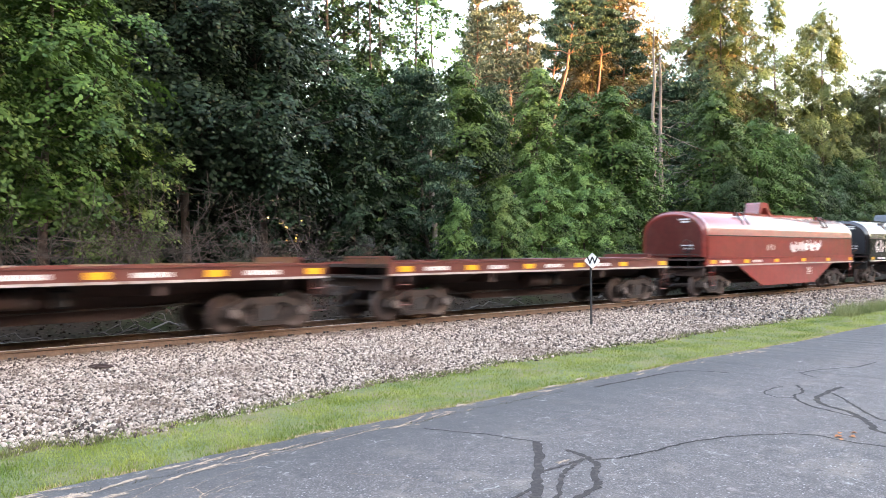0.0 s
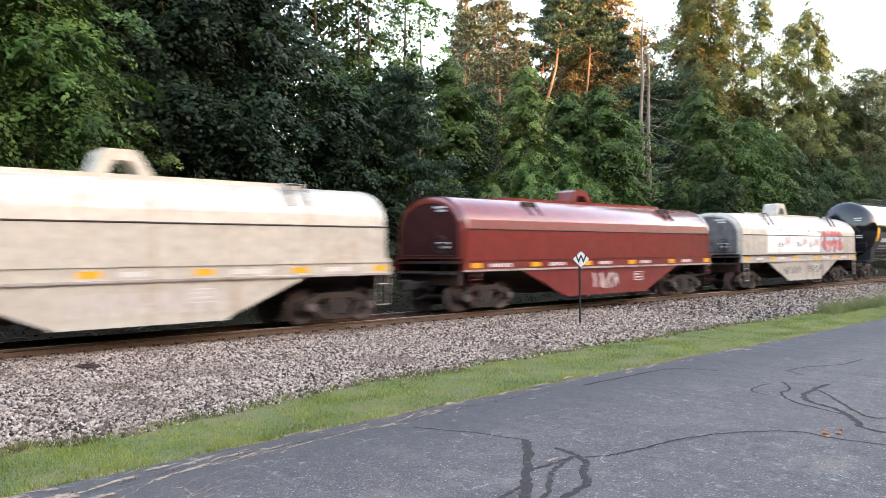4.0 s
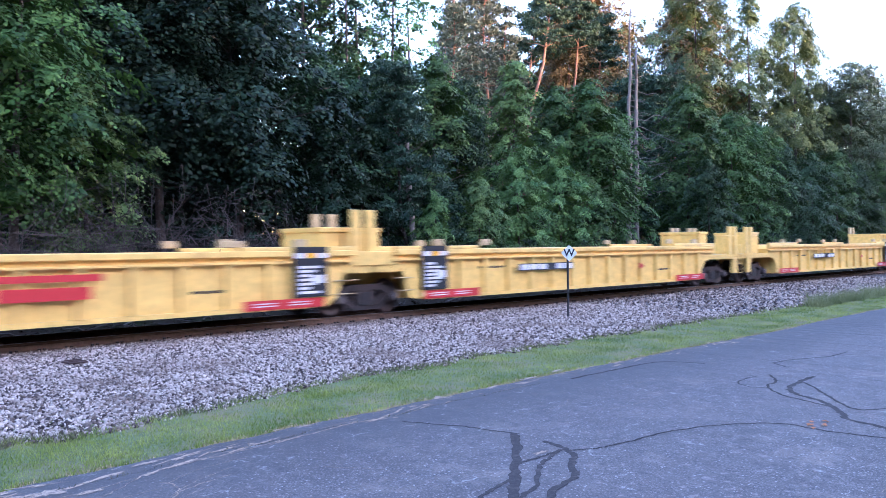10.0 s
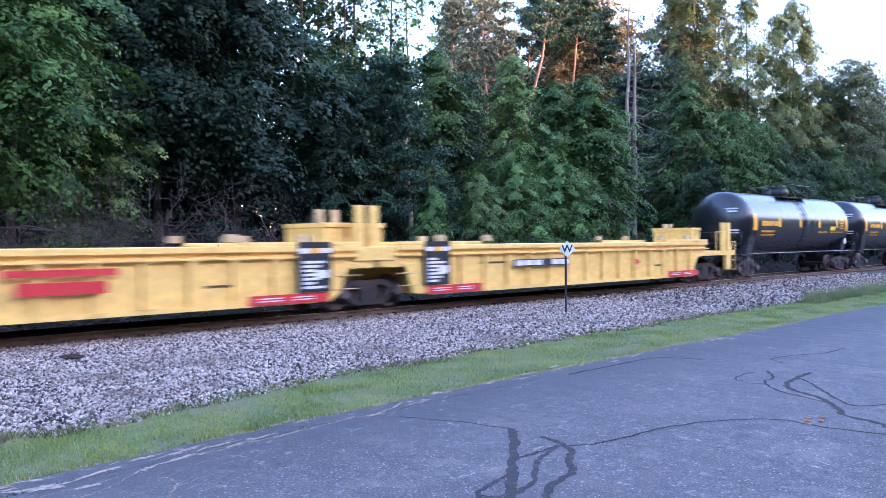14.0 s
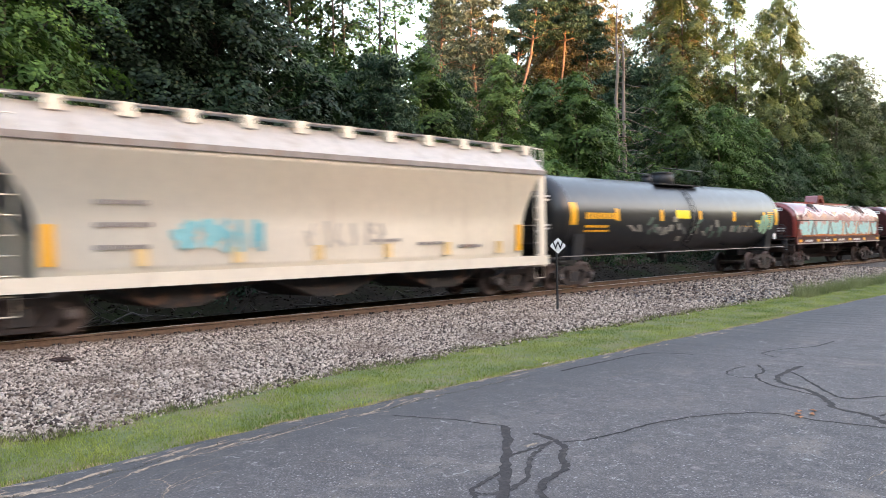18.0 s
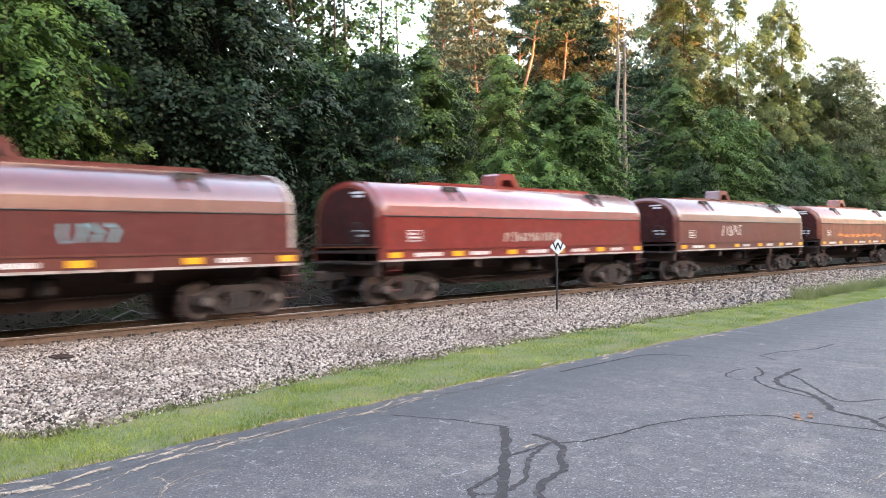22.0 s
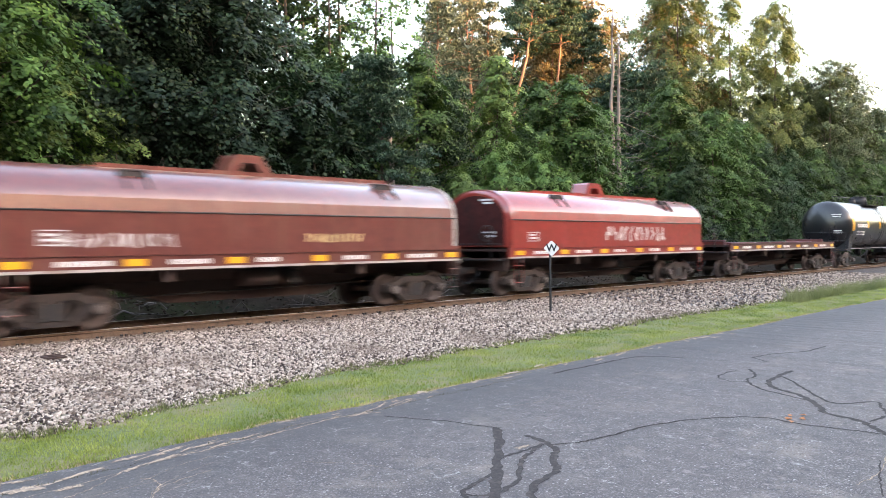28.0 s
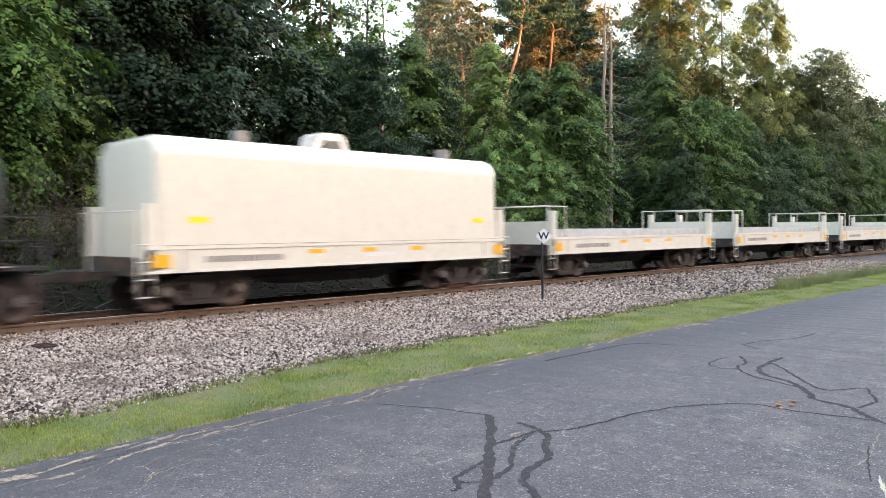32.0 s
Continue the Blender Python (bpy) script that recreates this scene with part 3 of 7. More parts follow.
for k, (w, pts) in enumerate((
    (0.016, [(2.74, 5.96), (2.98, 6.3), (3.62, 6.61)]), (0.014, [(2.94, 6.1), (3.21, 6.19)]), (0.014, [(2.37, 6.42), (2.63, 6.43), (2.98, 6.43)]),
    (0.02, [(1.9, 6.75), (2.48, 6.82), (2.9, 6.9)]), (0.016, [(3.1, 6.93), (3.5, 7.06), (4.3, 7.2)]), (0.016, [(4.6, 7.24), (5.3, 7.3), (5.6, 7.32)]), (0.018, [(6.1, 7.2), (6.9, 7.3), (7.2, 7.32)]), (0.014, [(8.0, 7.35), (8.8, 7.38)]), (0.014, [(2.9, 6.5), (3.4, 6.75), (3.9, 6.8)]), (0.012, [(7.2, 6.2), (7.9, 6.1), (8.3, 6.3)]),
    (0.012, [(9.5, 6.4), (10.4, 6.3), (11.2, 6.5)]), (0.02, [(7.78, 2.23), (7.15, 2.05), (6.7, 1.91)]), (0.012, [(8.0, 5.6), (8.8, 5.5), (9.3, 5.7)]), (0.012, [(4.2, 6.0), (4.5, 5.6), (4.6, 5.2)]),
)):
    tar_line(pts, w * (0.38 if k != 11 else 0.7), k + 40, SAND if k != 11 else TAR, "sandy crack in the asphalt" if k != 11 else "open dark crack in the asphalt", "crack")


for k, (w, pts) in enumerate((
    (0.035, [(2.92, 6.92), (3.12, 6.99), (3.32, 7.01), (3.62, 7.04)]),
    (0.03, [(3.62, 7.04), (4.01, 7.05), (4.37, 7.12), (4.96, 7.16), (5.40, 7.25)]),
    (0.045, [(5.31, 7.23), (5.71, 7.22), (6.06, 7.10)]),
    (0.02, [(2.71, 5.97), (2.94, 6.24), (3.00, 6.47), (2.95, 6.61)]),
    (0.018, [(2.94, 6.24), (3.22, 6.32), (3.53, 6.39)]),
    (0.02, [(2.27, 6.52), (2.53, 6.62), (2.91, 6.91)]),
    (0.018, [(6.86, 2.14), (7.45, 2.12), (7.90, 2.21), (8.36, 2.30)]),
)):
    tar_line(pts, w * 0.7, k + 70, SAND, "pale sandy seam along the asphalt edge", "crack")


def flat_patch(name, cx, cy, rx, ry, turn, material, label, category, seed, z=0.004, group=""):
    """A thin irregular patch lying on the asphalt."""
    rng = random.Random(seed)
    ph = [rng.random() * 6.28 for _ in range(3)]
    bm = bmesh.new()
    ring = []
    for i in range(40):
        a = 2 * math.pi * i / 40
        k = 0.8 + 0.25 * math.sin(2 * a + ph[0]) + 0.2 * math.sin(5 * a + ph[1]) + 0.15 * math.sin(9 * a + ph[2]) + 0.5 * (rng.random() - 0.5)
        ring.append(bm.verts.new((rx * k * math.cos(a), ry * k * math.sin(a), 0)))
    mid = bm.verts.new((0, 0, 0.002))
    for i in range(40):
        bm.faces.new((ring[i], ring[(i + 1) % 40], mid))
    ob = solid(name, bm, material, label, category, group, "structure")
    ob.matrix_basis = pose(cx, cy, z, 0, 0, turn)


prng = random.Random(12)
for k in range(64):
    x = 1.7 + 15.0 * prng.random() ** 1.2
    off = float(np.interp(x, (1.7, 4.5, 7, 11, 17), (0.2, 0.2, 0.14, 0.1, 0.1)))
    flat_patch("sand_patch", x, edge_y(x) - off + 0.11 * prng.gauss(0, 1), 0.05 + 0.26 * prng.random() ** 2, 0.015 + 0.05 * prng.random() ** 2, 6 + 12 * prng.gauss(0, 1), SAND, "pale sand and dead grass on the asphalt", "sand", k, group="sand along the asphalt edge")
for k, (x, y, rx, ry) in enumerate(((2.18, 7.00, 0.2, 0.08), (2.44, 6.77, 0.11, 0.05), (3.39, 7.05, 0.18, 0.045), (3.00, 6.93, 0.08, 0.04), (3.98, 7.11, 0.13, 0.04), (5.85, 7.19, 0.16, 0.04), (5.97, 4.87, 0.1, 0.04))):
    flat_patch("sand_patch", x, y, rx, ry, 8, SAND, "pale sand and dead grass on the asphalt", "sand", k + 300, group="sand along the asphalt edge")
flat_patch("painted_line", 6.6, 1.78, 0.26, 0.028, 20, LINE, "worn cream parking line", "painted line", 55)
for k in range(8):
    bm = bmesh.new()
    rr = random.Random(k)
    bm.faces.new([bm.verts.new(p) for p in ((0, -0.035, 0), (0.03, 0, 0.012), (0, 0.05, 0.004), (-0.03, 0, 0.014))])
    lf = solid("fallen_leaf", bm, DEADLEAF, "curled orange-brown fallen leaf", "leaf", "fallen leaves")
    lf.matrix_basis = pose(8.9 + 0.12 * rr.gauss(0, 1), 3.44 + 0.05 * rr.gauss(0, 1), 0.008, 0, 0, rr.random() * 360)

# ---- loose stone, grass ----
def scatter_stones(name, n, xr, yr, size, label, sharp=False):
    rng = np.random.default_rng(n)
    if sharp:
        base = np.array([(x, y, z) for x in (-1, 1) for y in (-1, 1) for z in (-1, 1)], float) * 0.62
        faces = np.array([(0, 1, 3), (0, 3, 2), (4, 6, 7), (4, 7, 5), (0, 4, 5), (0, 5, 1), (2, 3, 7), (2, 7, 6), (1, 5, 7), (1, 7, 3), (0, 2, 6), (0, 6, 4)])
    else:
        base = np.array([(1, 0, 0), (-1, 0, 0), (0, 1, 0), (0, -1, 0), (0, 0, 1), (0, 0, -1)], float)
        faces = np.array([(0, 2, 4), (2, 1, 4), (1, 3, 4), (3, 0, 4), (2, 0, 5), (1, 2, 5), (3, 1, 5), (0, 3, 5)])
    nv = len(base)
    x = xr[0] + (xr[1] - xr[0]) * rng.random(n)
    y = yr[0] + (yr[1] - yr[0]) * rng.random(n)
    keep = np.array([b > stone_edge_y(a) - 0.15 + 0.3 * r for a, b, r in zip(x, y, rng.random(n))])
    keep &= ~((y > RAIL_Y - 0.17) & (y < RAIL_Y + 0.17))
    x, y = x[keep], y[keep]
    m = len(x)
    s = size * (0.45 + 0.95 * rng.random(m) ** 1.4)
    v = base[None] * (0.6 + 0.55 * rng.random((m, nv, 1))) + 0.45 * (rng.random((m, nv, 3)) - 0.5)
    v[:, :, 2] *= 0.75
    a, b = rng.random(m) * 6.28, (rng.random(m) - 0.5) * 2.4
    ca, sa, cb, sb = np.cos(a)[:, None], np.sin(a)[:, None], np.cos(b)[:, None], np.sin(b)[:, None]
    X, Y, Z = v[:, :, 0], v[:, :, 1], v[:, :, 2]
    Y, Z = Y * cb - Z * sb, Y * sb + Z * cb
    X, Y = X * ca - Y * sa, X * sa + Y * ca
    z = np.interp(y, (8.6, 10.4, 14.4, 15.3, 19.2, 21.0), (-0.02, 0.0, 0.045, 0.075, 0.075, -0.1)) + 0.25 * s
    V = np.stack([X * s[:, None] + x[:, None], Y * s[:, None] + y[:, None], Z * s[:, None] + z[:, None]], 2).reshape(-1, 3)
    F = (faces[None] + nv * np.arange(m)[:, None, None]).reshape(-1, 3)
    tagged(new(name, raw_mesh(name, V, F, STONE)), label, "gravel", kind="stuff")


scatter_stones("loose_stones", 78000, (2.2, 12.5), (8.7, 16.42), 0.033, "pale broken stones lying on the track bed")
scatter_stones("further_stones", 30000, (12.5, 22.0), (9.2, 16.42), 0.038, "pale broken stones along the track bed")
scatter_stones("far_stones", 13000, (22.0, 48.0), (9.2, 16.42), 0.05, "pale broken stones further along the track bed")
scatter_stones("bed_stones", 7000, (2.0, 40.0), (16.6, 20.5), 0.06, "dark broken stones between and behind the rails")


def grass_blades(name, n, xr, lo, hi, height, material, label, thin=0.7):
    rng = np.random.default_rng(n + 5)
    x = xr[0] + (xr[1] - xr[0]) * rng.random(n) ** 1.25
    u = rng.random(n)
    l = np.array([lo(a) for a in x])
    h = np.array([hi(a) for a in x])
    y = l + (h - l) * u
    # thinner in places
    d = np.array([noise.noise((p * 1.3, q * 1.3, 2)) + 0.6 * noise.noise((p * 4, q * 4, 6)) for p, q in zip(x, y)])
    keep = rng.random(n) < np.clip(0.8 + thin * d, 0.05, 1)
    x, y, u = x[keep], y[keep], u[keep]
    n = len(x)
    tall = height * (0.35 + 0.8 * rng.random(n)) * (1 + 0.5 * (u > 0.93))
    a = rng.random(n) * 6.28
    w = 0.004 + 0.004 * rng.random(n)
    lean = 0.6 * tall
    b = rng.random(n) * 6.28
    p0 = np.stack([x + np.cos(a) * w, y + np.sin(a) * w, np.full(n, -0.03)], 1)
    p1 = np.stack([x - np.cos(a) * w, y - np.sin(a) * w, np.full(n, -0.03)], 1)
    p2 = np.stack([x + np.cos(b) * lean, y + np.sin(b) * lean, tall - 0.02], 1)
    V = np.stack([p0, p1, p2], 1).reshape(-1, 3)
    tagged(new(name, raw_mesh(name, V, np.arange(3 * n).reshape(-1, 3), material)), label, "grass", kind="stuff")


grass_blades("grass", 170000, (0.5, 45), lambda x: edge_y(x) + 0.06, lambda x: stone_edge_y(x) + 0.1, 0.05, GRASS, "short green grass blades on the verge")
grass_blades("dry_grass", 30000, (0.5, 30), lambda x: edge_y(x) - 0.1 - 0.14 * abs(noise.noise((x * 0.9, 3, 3))), lambda x: edge_y(x) + 0.14, 0.03, STRAW, "straw-coloured dead grass along the asphalt edge", 1.6)
grass_blades("tall_grass", 11000, (1, 40), lambda x: stone_edge_y(x) - 0.12, lambda x: stone_edge_y(x) + 0.16 + 0.25 * noise.noise((x * 0.9, 2, 9)), 0.12, WEED, "longer weeds growing into the ballast edge", 3.2)

grass_blades("weed_stand", 9000, (25.5, 47), lambda x: stone_edge_y(x) - 0.75, lambda x: stone_edge_y(x) - 0.1 + 0.35 * noise.noise((x * 0.5, 4, 9)), 0.42, WEED_PALE, "stand of tall pale green weeds beside the ballast")
grass_blades("edge_tufts", 2600, (1.5, 9), lambda x: edge_y(x) - 0.34 - 0.08 * noise.noise((x * 3, 1, 1)), lambda x: edge_y(x) - (0.30 if noise.noise((x * 1.7, 7, 2)) > 0.1 else 0.34), 0.035, WEED, "sparse weeds rooted in the sandy cracks")

# ---- track ----
track = thing("railway_track", pose(0, TRACK_Y, 0), "rusty steel rails on wooden ties in pale ballast", "railway track", kind="structure")
RAIL_PROF = [(-0.076, 0), (0.076, 0), (0.076, 0.012), (0.012, 0.035), (0.009, 0.13), (0.036, 0.145), (0.037, 0.178), (0.028, 0.1855), (-0.028, 0.1855), (-0.037, 0.178), (-0.036, 0.145), (-0.009, 0.13), (-0.012, 0.035), (-0.076, 0.012)]
for s in (-1, 1):
    bm = prism_x(bmesh.new(), [(y + s * 0.755, z + RAIL_Z - 0.188) for y, z in RAIL_PROF], -520, 640)
    r = part("rail", bm, RAILSIDE, track, "brown rusted steel rail")
    part("running_surface", boxes((-520, 640, s * 0.755 - 0.026, s * 0.755 + 0.026, RAIL_Z - 0.0022, RAIL_Z + 0.0005)), RAILTOP, r, "polished bright rail top")
tie_me = link_mesh("tie", boxes((-0.115, 0.115, -1.3, 1.3, -0.12, 0.06), bevel=0.01), TIE)
plate_bm = boxes((-0.09, 0.09, -0.17, 0.17, 0.06, 0.072))
for sx in (-0.05, 0.05):
    for sy in (-0.1, 0.1):
        box(plate_bm, sx - 0.02, sx + 0.02, sy - 0.034, sy + 0.034, 0.07, 0.13)
plate_me = link_mesh("tie_plate", plate_bm, IRON)
for i in range(150):
    x = 2.0 + i * 0.5
    t = part("tie", tie_me, None, track)
    t.location = (x, 0, 0)
    for s in (-1, 1):
        p = part("tie_plate", plate_me, None, t)
        p.location = (0, s * 0.755, 0)

# ---- whistle post ----
sign = thing("whistle_post", pose(17.6, 13.33, 0.02, 0, 0, 0), "black post with a white diamond whistle sign marked W", "whistle post")
part("post", boxes((-0.03, 0.03, -0.02, 0.02, -0.1, 1.75), bevel=0.004), BLACK, sign, "black steel post")
face_to = math.degrees(math.atan2(-13.33, -17.6)) + 90
bm = bmesh.new()
r = 0.225
vs = [(0, -r), (r, 0), (0, r), (-r, 0)]
prism_y(bm, vs, -0.006, 0.006)
bmesh.ops.bevel(bm, geom=[e for e in bm.edges if abs(e.verts[0].co.y - e.verts[1].co.y) > 0.005], offset=0.02, segments=2, affect="EDGES")
plate = part("sign_plate", bm, surface("sign_white", (0.78, 0.78, 0.76), 0.4, vary=0.06, grain=8, stain=(0.5, 0.47, 0.42), amount=0.15, broad=5, bump=0.02), sign, "white diamond plate")
plate.matrix_basis = pose(0, -0.05, 1.78, 0, 0, face_to)
cu = bpy.data.curves.new("letter", "FONT")
cu.body, cu.size, cu.extrude, cu.align_x, cu.align_y, cu.offset = "W", 0.28, 0.002, "CENTER", "CENTER", 0.006
tmp = new("letter_curve", cu)
me = bpy.data.meshes.new_from_object(tmp)
bpy.data.objects.remove(tmp)
me.materials.clear()
me.materials.append(BLACK)
letter = part("letter", me, None, plate, "black letter W")
letter.matrix_basis = pose(0, -0.0105, 0.0, 90, 0, 0)

# stray tie plate on the stones
bm = boxes((-0.19, 0.19, -0.1, 0.1, 0, 0.03), (-0.17, 0.17, -0.07, -0.05, 0.03, 0.05), (-0.17, 0.17, 0.05, 0.07, 0.03, 0.05), bevel=0.005)
ob = solid("tie_plate", bm, BEAM, "rusty loose tie plate lying on the ballast", "tie plate")
ob.matrix_basis = pose(4.85, 14.2, 0.085, 5, 3, 20)

# ---- woods ----
def leaf_cloud(rng, centres, radii, per, size, flat=0.5, narrow=0.62, droop=0.35, thick=0.55, tri=False):
    """Leaves in spreading, drooping pads. Gives (n, 4, 3) corners, or (n, 3, 3)."""
    out = []
    for c, r in zip(centres, radii):
        n = max(6, int(per * r * r))
        ang = rng.random(n) * 6.283
        rad = r * np.sqrt(rng.random(n)) * (0.8 + 0.35 * rng.random(n)) * (1 + 0.28 * np.sin(3 * ang + c[0] * 5) + 0.18 * np.sin(5 * ang + c[1] * 7))
        p = c + np.stack([np.cos(ang) * rad, np.sin(ang) * rad, (rng.random(n) - 0.35) * r * thick - droop * rad * rad / r], 1)
        up = np.stack([np.cos(ang) * 0.45, np.sin(ang) * 0.45, np.full(n, 0.75)], 1) + rng.normal(size=(n, 3)) * flat
        up /= np.linalg.norm(up, axis=1)[:, None]
        a = np.cross(up, rng.normal(size=(n, 3)))
        a /= np.linalg.norm(a, axis=1)[:, None] + 1e-9
        b = np.cross(up, a)
        s = size * (0.6 + 0.8 * rng.random(n))[:, None]
        if tri:
            out.append(np.stack([p - a * s * 0.55, p + a * s * 0.35 + b * s * 0.6 * narrow, p + a * s * 0.45 - b * s * 0.6 * narrow - up * s * 0.15], 1))
        else:
            out.append(np.stack([p - a * s * 0.5, p - a * s * 0.08 + b * s * 0.5 * narrow - up * s * 0.04, p + a * s * 0.5 - up * s * 0.2, p - a * s * 0.08 - b * s * 0.5 * narrow - up * s * 0.04], 1))
    return np.concatenate(out)


def cloud_mesh(name, q, material):
    return raw_mesh(name, q.reshape(-1, 3), np.arange(q.shape[0] * q.shape[1]).reshape(q.shape[0], -1), material)


def bent(bm, rng, p, q, r0, r1, seg=6, steps=4, wob=0.12):
    """A limb that wavers on its way."""
    p, q = Vector(p), Vector(q)
    l = (q - p).length
    a = p
    for i in range(1, steps + 1):
        t = i / steps
        b = p.lerp(q, t) + Vector(rng.normal(size=3) * wob * l * 0.12 * (0 if i == steps else 1))
        rod(bm, a, b, r0 + (r1 - r0) * (i - 1) / steps, r0 + (r1 - r0) * t, seg, cap=(i == steps))
        a = b
    return a


def broadleaf(name, seed, height, spread, low, bark, leaf, limbs=46, pads=6, per=90, size=0.14, trunk_r=None, egg=0.75, tilt=0.8, flat=0.5, rise=0.25, wide=0.2, narrow=0.78, tri=False, rag=0.5):
    """Trunk, limbs all round it, and drooping sprays of leaves along every limb."""
    rng = np.random.default_rng(seed)
    tree = thing(name, pose(0, 0, 0), "tree", "tree")
    tr = trunk_r or height * 0.013
    bm = bmesh.new()
    top = Vector((rng.normal() * 0.4, rng.normal() * 0.4, height * 0.9))
    bent(bm, rng, (0, 0, -0.3), top, tr, tr * 0.2, 7, 6, 0.012)
    P, O, R = [], [], []
    for i in range(limbs):
        u = (i + rng.random()) / limbs
        k = max(0.1, math.sin(math.pi * (0.1 + 0.88 * u) ** egg)) ** 0.6
        l = spread * k * (1.1 - rag + 2 * rag * rng.random() * 0.6)
        ang = i * 2.39996 + 0.35 * rng.normal()
        o = np.array((math.cos(ang), math.sin(ang), 0.0))
        side = np.array((-o[1], o[0], 0.0))
        zb = max(0.3, low + (height - low) * u - rise * l)
        base = np.array((top.x * zb / height, top.y * zb / height, zb))
        tip = base + o * l + np.array((0, 0, rise * l))
        if i % 2 == 0:
            bent(bm, rng, base - np.array((0, 0, 0.2)), tip, tr * 0.28 * (1.15 - u), 0.015, 4, 3, 0.4)
        for j in range(pads):
            t = 0.22 + 0.78 * (j + rng.random()) / pads
            w = rng.normal()
            P.append(base + (tip - base) * t + side * w * 0.17 * l + np.array((0, 0, 0.1 * spread * rng.normal())))
            d = o + side * 0.7 * w
            O.append(d / np.linalg.norm(d))
            R.append(spread * wide * (0.7 + 0.6 * rng.random()) * (1.2 - 0.4 * t))
    n = len(P) * per
    P, O, R = (np.repeat(np.array(q), per, axis=0) for q in (P, O, R))
    Q = np.stack([-O[:, 1], O[:, 0], np.zeros(n)], 1)
    th, rad = rng.random(n) * 6.283, np.sqrt(rng.random(n))
    rad = rad * (1 + 0.3 * np.sin(3 * th + P[:, 0] * 9) + 0.2 * np.sin(5 * th + P[:, 2] * 7))
    uu, vv = rad * np.cos(th), 0.75 * rad * np.sin(th)
    z = R * (-tilt * 0.75 * uu - 0.3 * rad * rad + 0.13 * rng.normal(size=n))
    p = P + O * (uu * R)[:, None] + Q * (vv * R)[:, None] + np.stack([0 * z, 0 * z, z], 1)
    up = np.array((0, 0, 1.0)) + O * (tilt + 0.45 * uu)[:, None] + Q * (0.5 * vv)[:, None] + rng.normal(size=(n, 3)) * flat
    up /= np.linalg.norm(up, axis=1)[:, None]
    a = np.cross(up, rng.normal(size=(n, 3)))
    a /= np.linalg.norm(a, axis=1)[:, None] + 1e-9
    b = np.cross(up, a)
    s = size * (0.6 + 0.8 * rng.random(n))[:, None]
    if tri:
        q = np.stack([p - a * s * 0.6, p + a * s * 0.4 + b * s * 0.6 * narrow, p + a * s * 0.45 - b * s * 0.6 * narrow - up * s * 0.12], 1)
    else:
        q = np.stack([p - a * s * 0.55, p + a * s * 0.05 + b * s * 0.55 * narrow - up * s * 0.05, p + a * s * 0.55 - up * s * 0.16, p + a * s * 0.05 - b * s * 0.55 * narrow - up * s * 0.05], 1)
    part("trunk", bm, bark, tree)
    part("crown", cloud_mesh("crown", q, leaf), leaf, tree)
    return tree


def pine(name, seed, height, bare, spread, bark, leaf, whorls=11, per=170, size=0.3, tilt=0.0, tuft=0.34, wood=0.035, thick=0.55):
    """A tall bare trunk, whorls of limbs and needle tufts."""
    rng = np.random.default_rng(seed)
    tree = thing(name, pose(0, 0, 0), "pine", "tree")
    bm = bmesh.new()
    lean = Vector((rng.normal() * 0.8 + tilt, rng.normal() * 0.4, height))
    bent(bm, rng, (0, 0, -0.3), lean, height * 0.011, 0.04, 7, 7, 0.07)
    cs, rs = [], []
    for i in range(whorls):
        u = i / (whorls - 1)
        z = bare + (height - bare) * u
        l = spread * (1.05 - 0.8 * u) * (0.6 + 0.5 * rng.random())
        base = lean * (z / height)
        for k in range(4):
            a = k * 1.57 + rng.random() * 1.3
            tip = base + Vector((math.cos(a) * l, math.sin(a) * l, 0.15 * l + 0.3 * rng.normal()))
            bent(bm, rng, base - Vector((0, 0, 0.3)), tip, wood, 0.01, 4, 3, 0.5)
            for t in (0.45, 0.75, 1.0):
                if rng.random() < 0.85:
                    p = base.lerp(tip, t) + Vector(rng.normal(size=3) * 0.15)
                    cs.append(np.array(p))
                    rs.append(tuft + 0.3 * rng.random())
    part("trunk", bm, bark, tree)
    part("crown", cloud_mesh("crown", leaf_cloud(rng, cs, rs, per, size, flat=1.2, narrow=0.32, tri=True, thick=thick, droop=0.2), leaf), leaf, tree)
    return tree


def shrub(name, seed, height, spread, leaf, per=260, size=0.13, clumps=22):
    rng = np.random.default_rng(seed)
    s = thing(name, pose(0, 0, 0), "shrub", "shrub")
    bm = bmesh.new()
    cs, rs = [], []
    for i in range(clumps):
        a, u = rng.random() * 6.283, rng.random()
        d = spread * (0.2 + 0.8 * rng.random())
        c = Vector((math.cos(a) * d, math.sin(a) * d, 0.25 + (height - 0.3) * u * (1.1 - 0.4 * d / spread)))
        cs.append(np.array(c))
        rs.append(spread * (0.2 + 0.16 * rng.random()))
        if i % 2 == 0:
            bent(bm, rng, (rng.normal() * 0.15, rng.normal() * 0.15, -0.15), c, 0.03, 0.008, 5, 4, 0.6)
    part("stem", bm, BARK, s)
    part("foliage", cloud_mesh("foliage", leaf_cloud(rng, cs, rs, per, size), leaf), leaf, s)
    return s


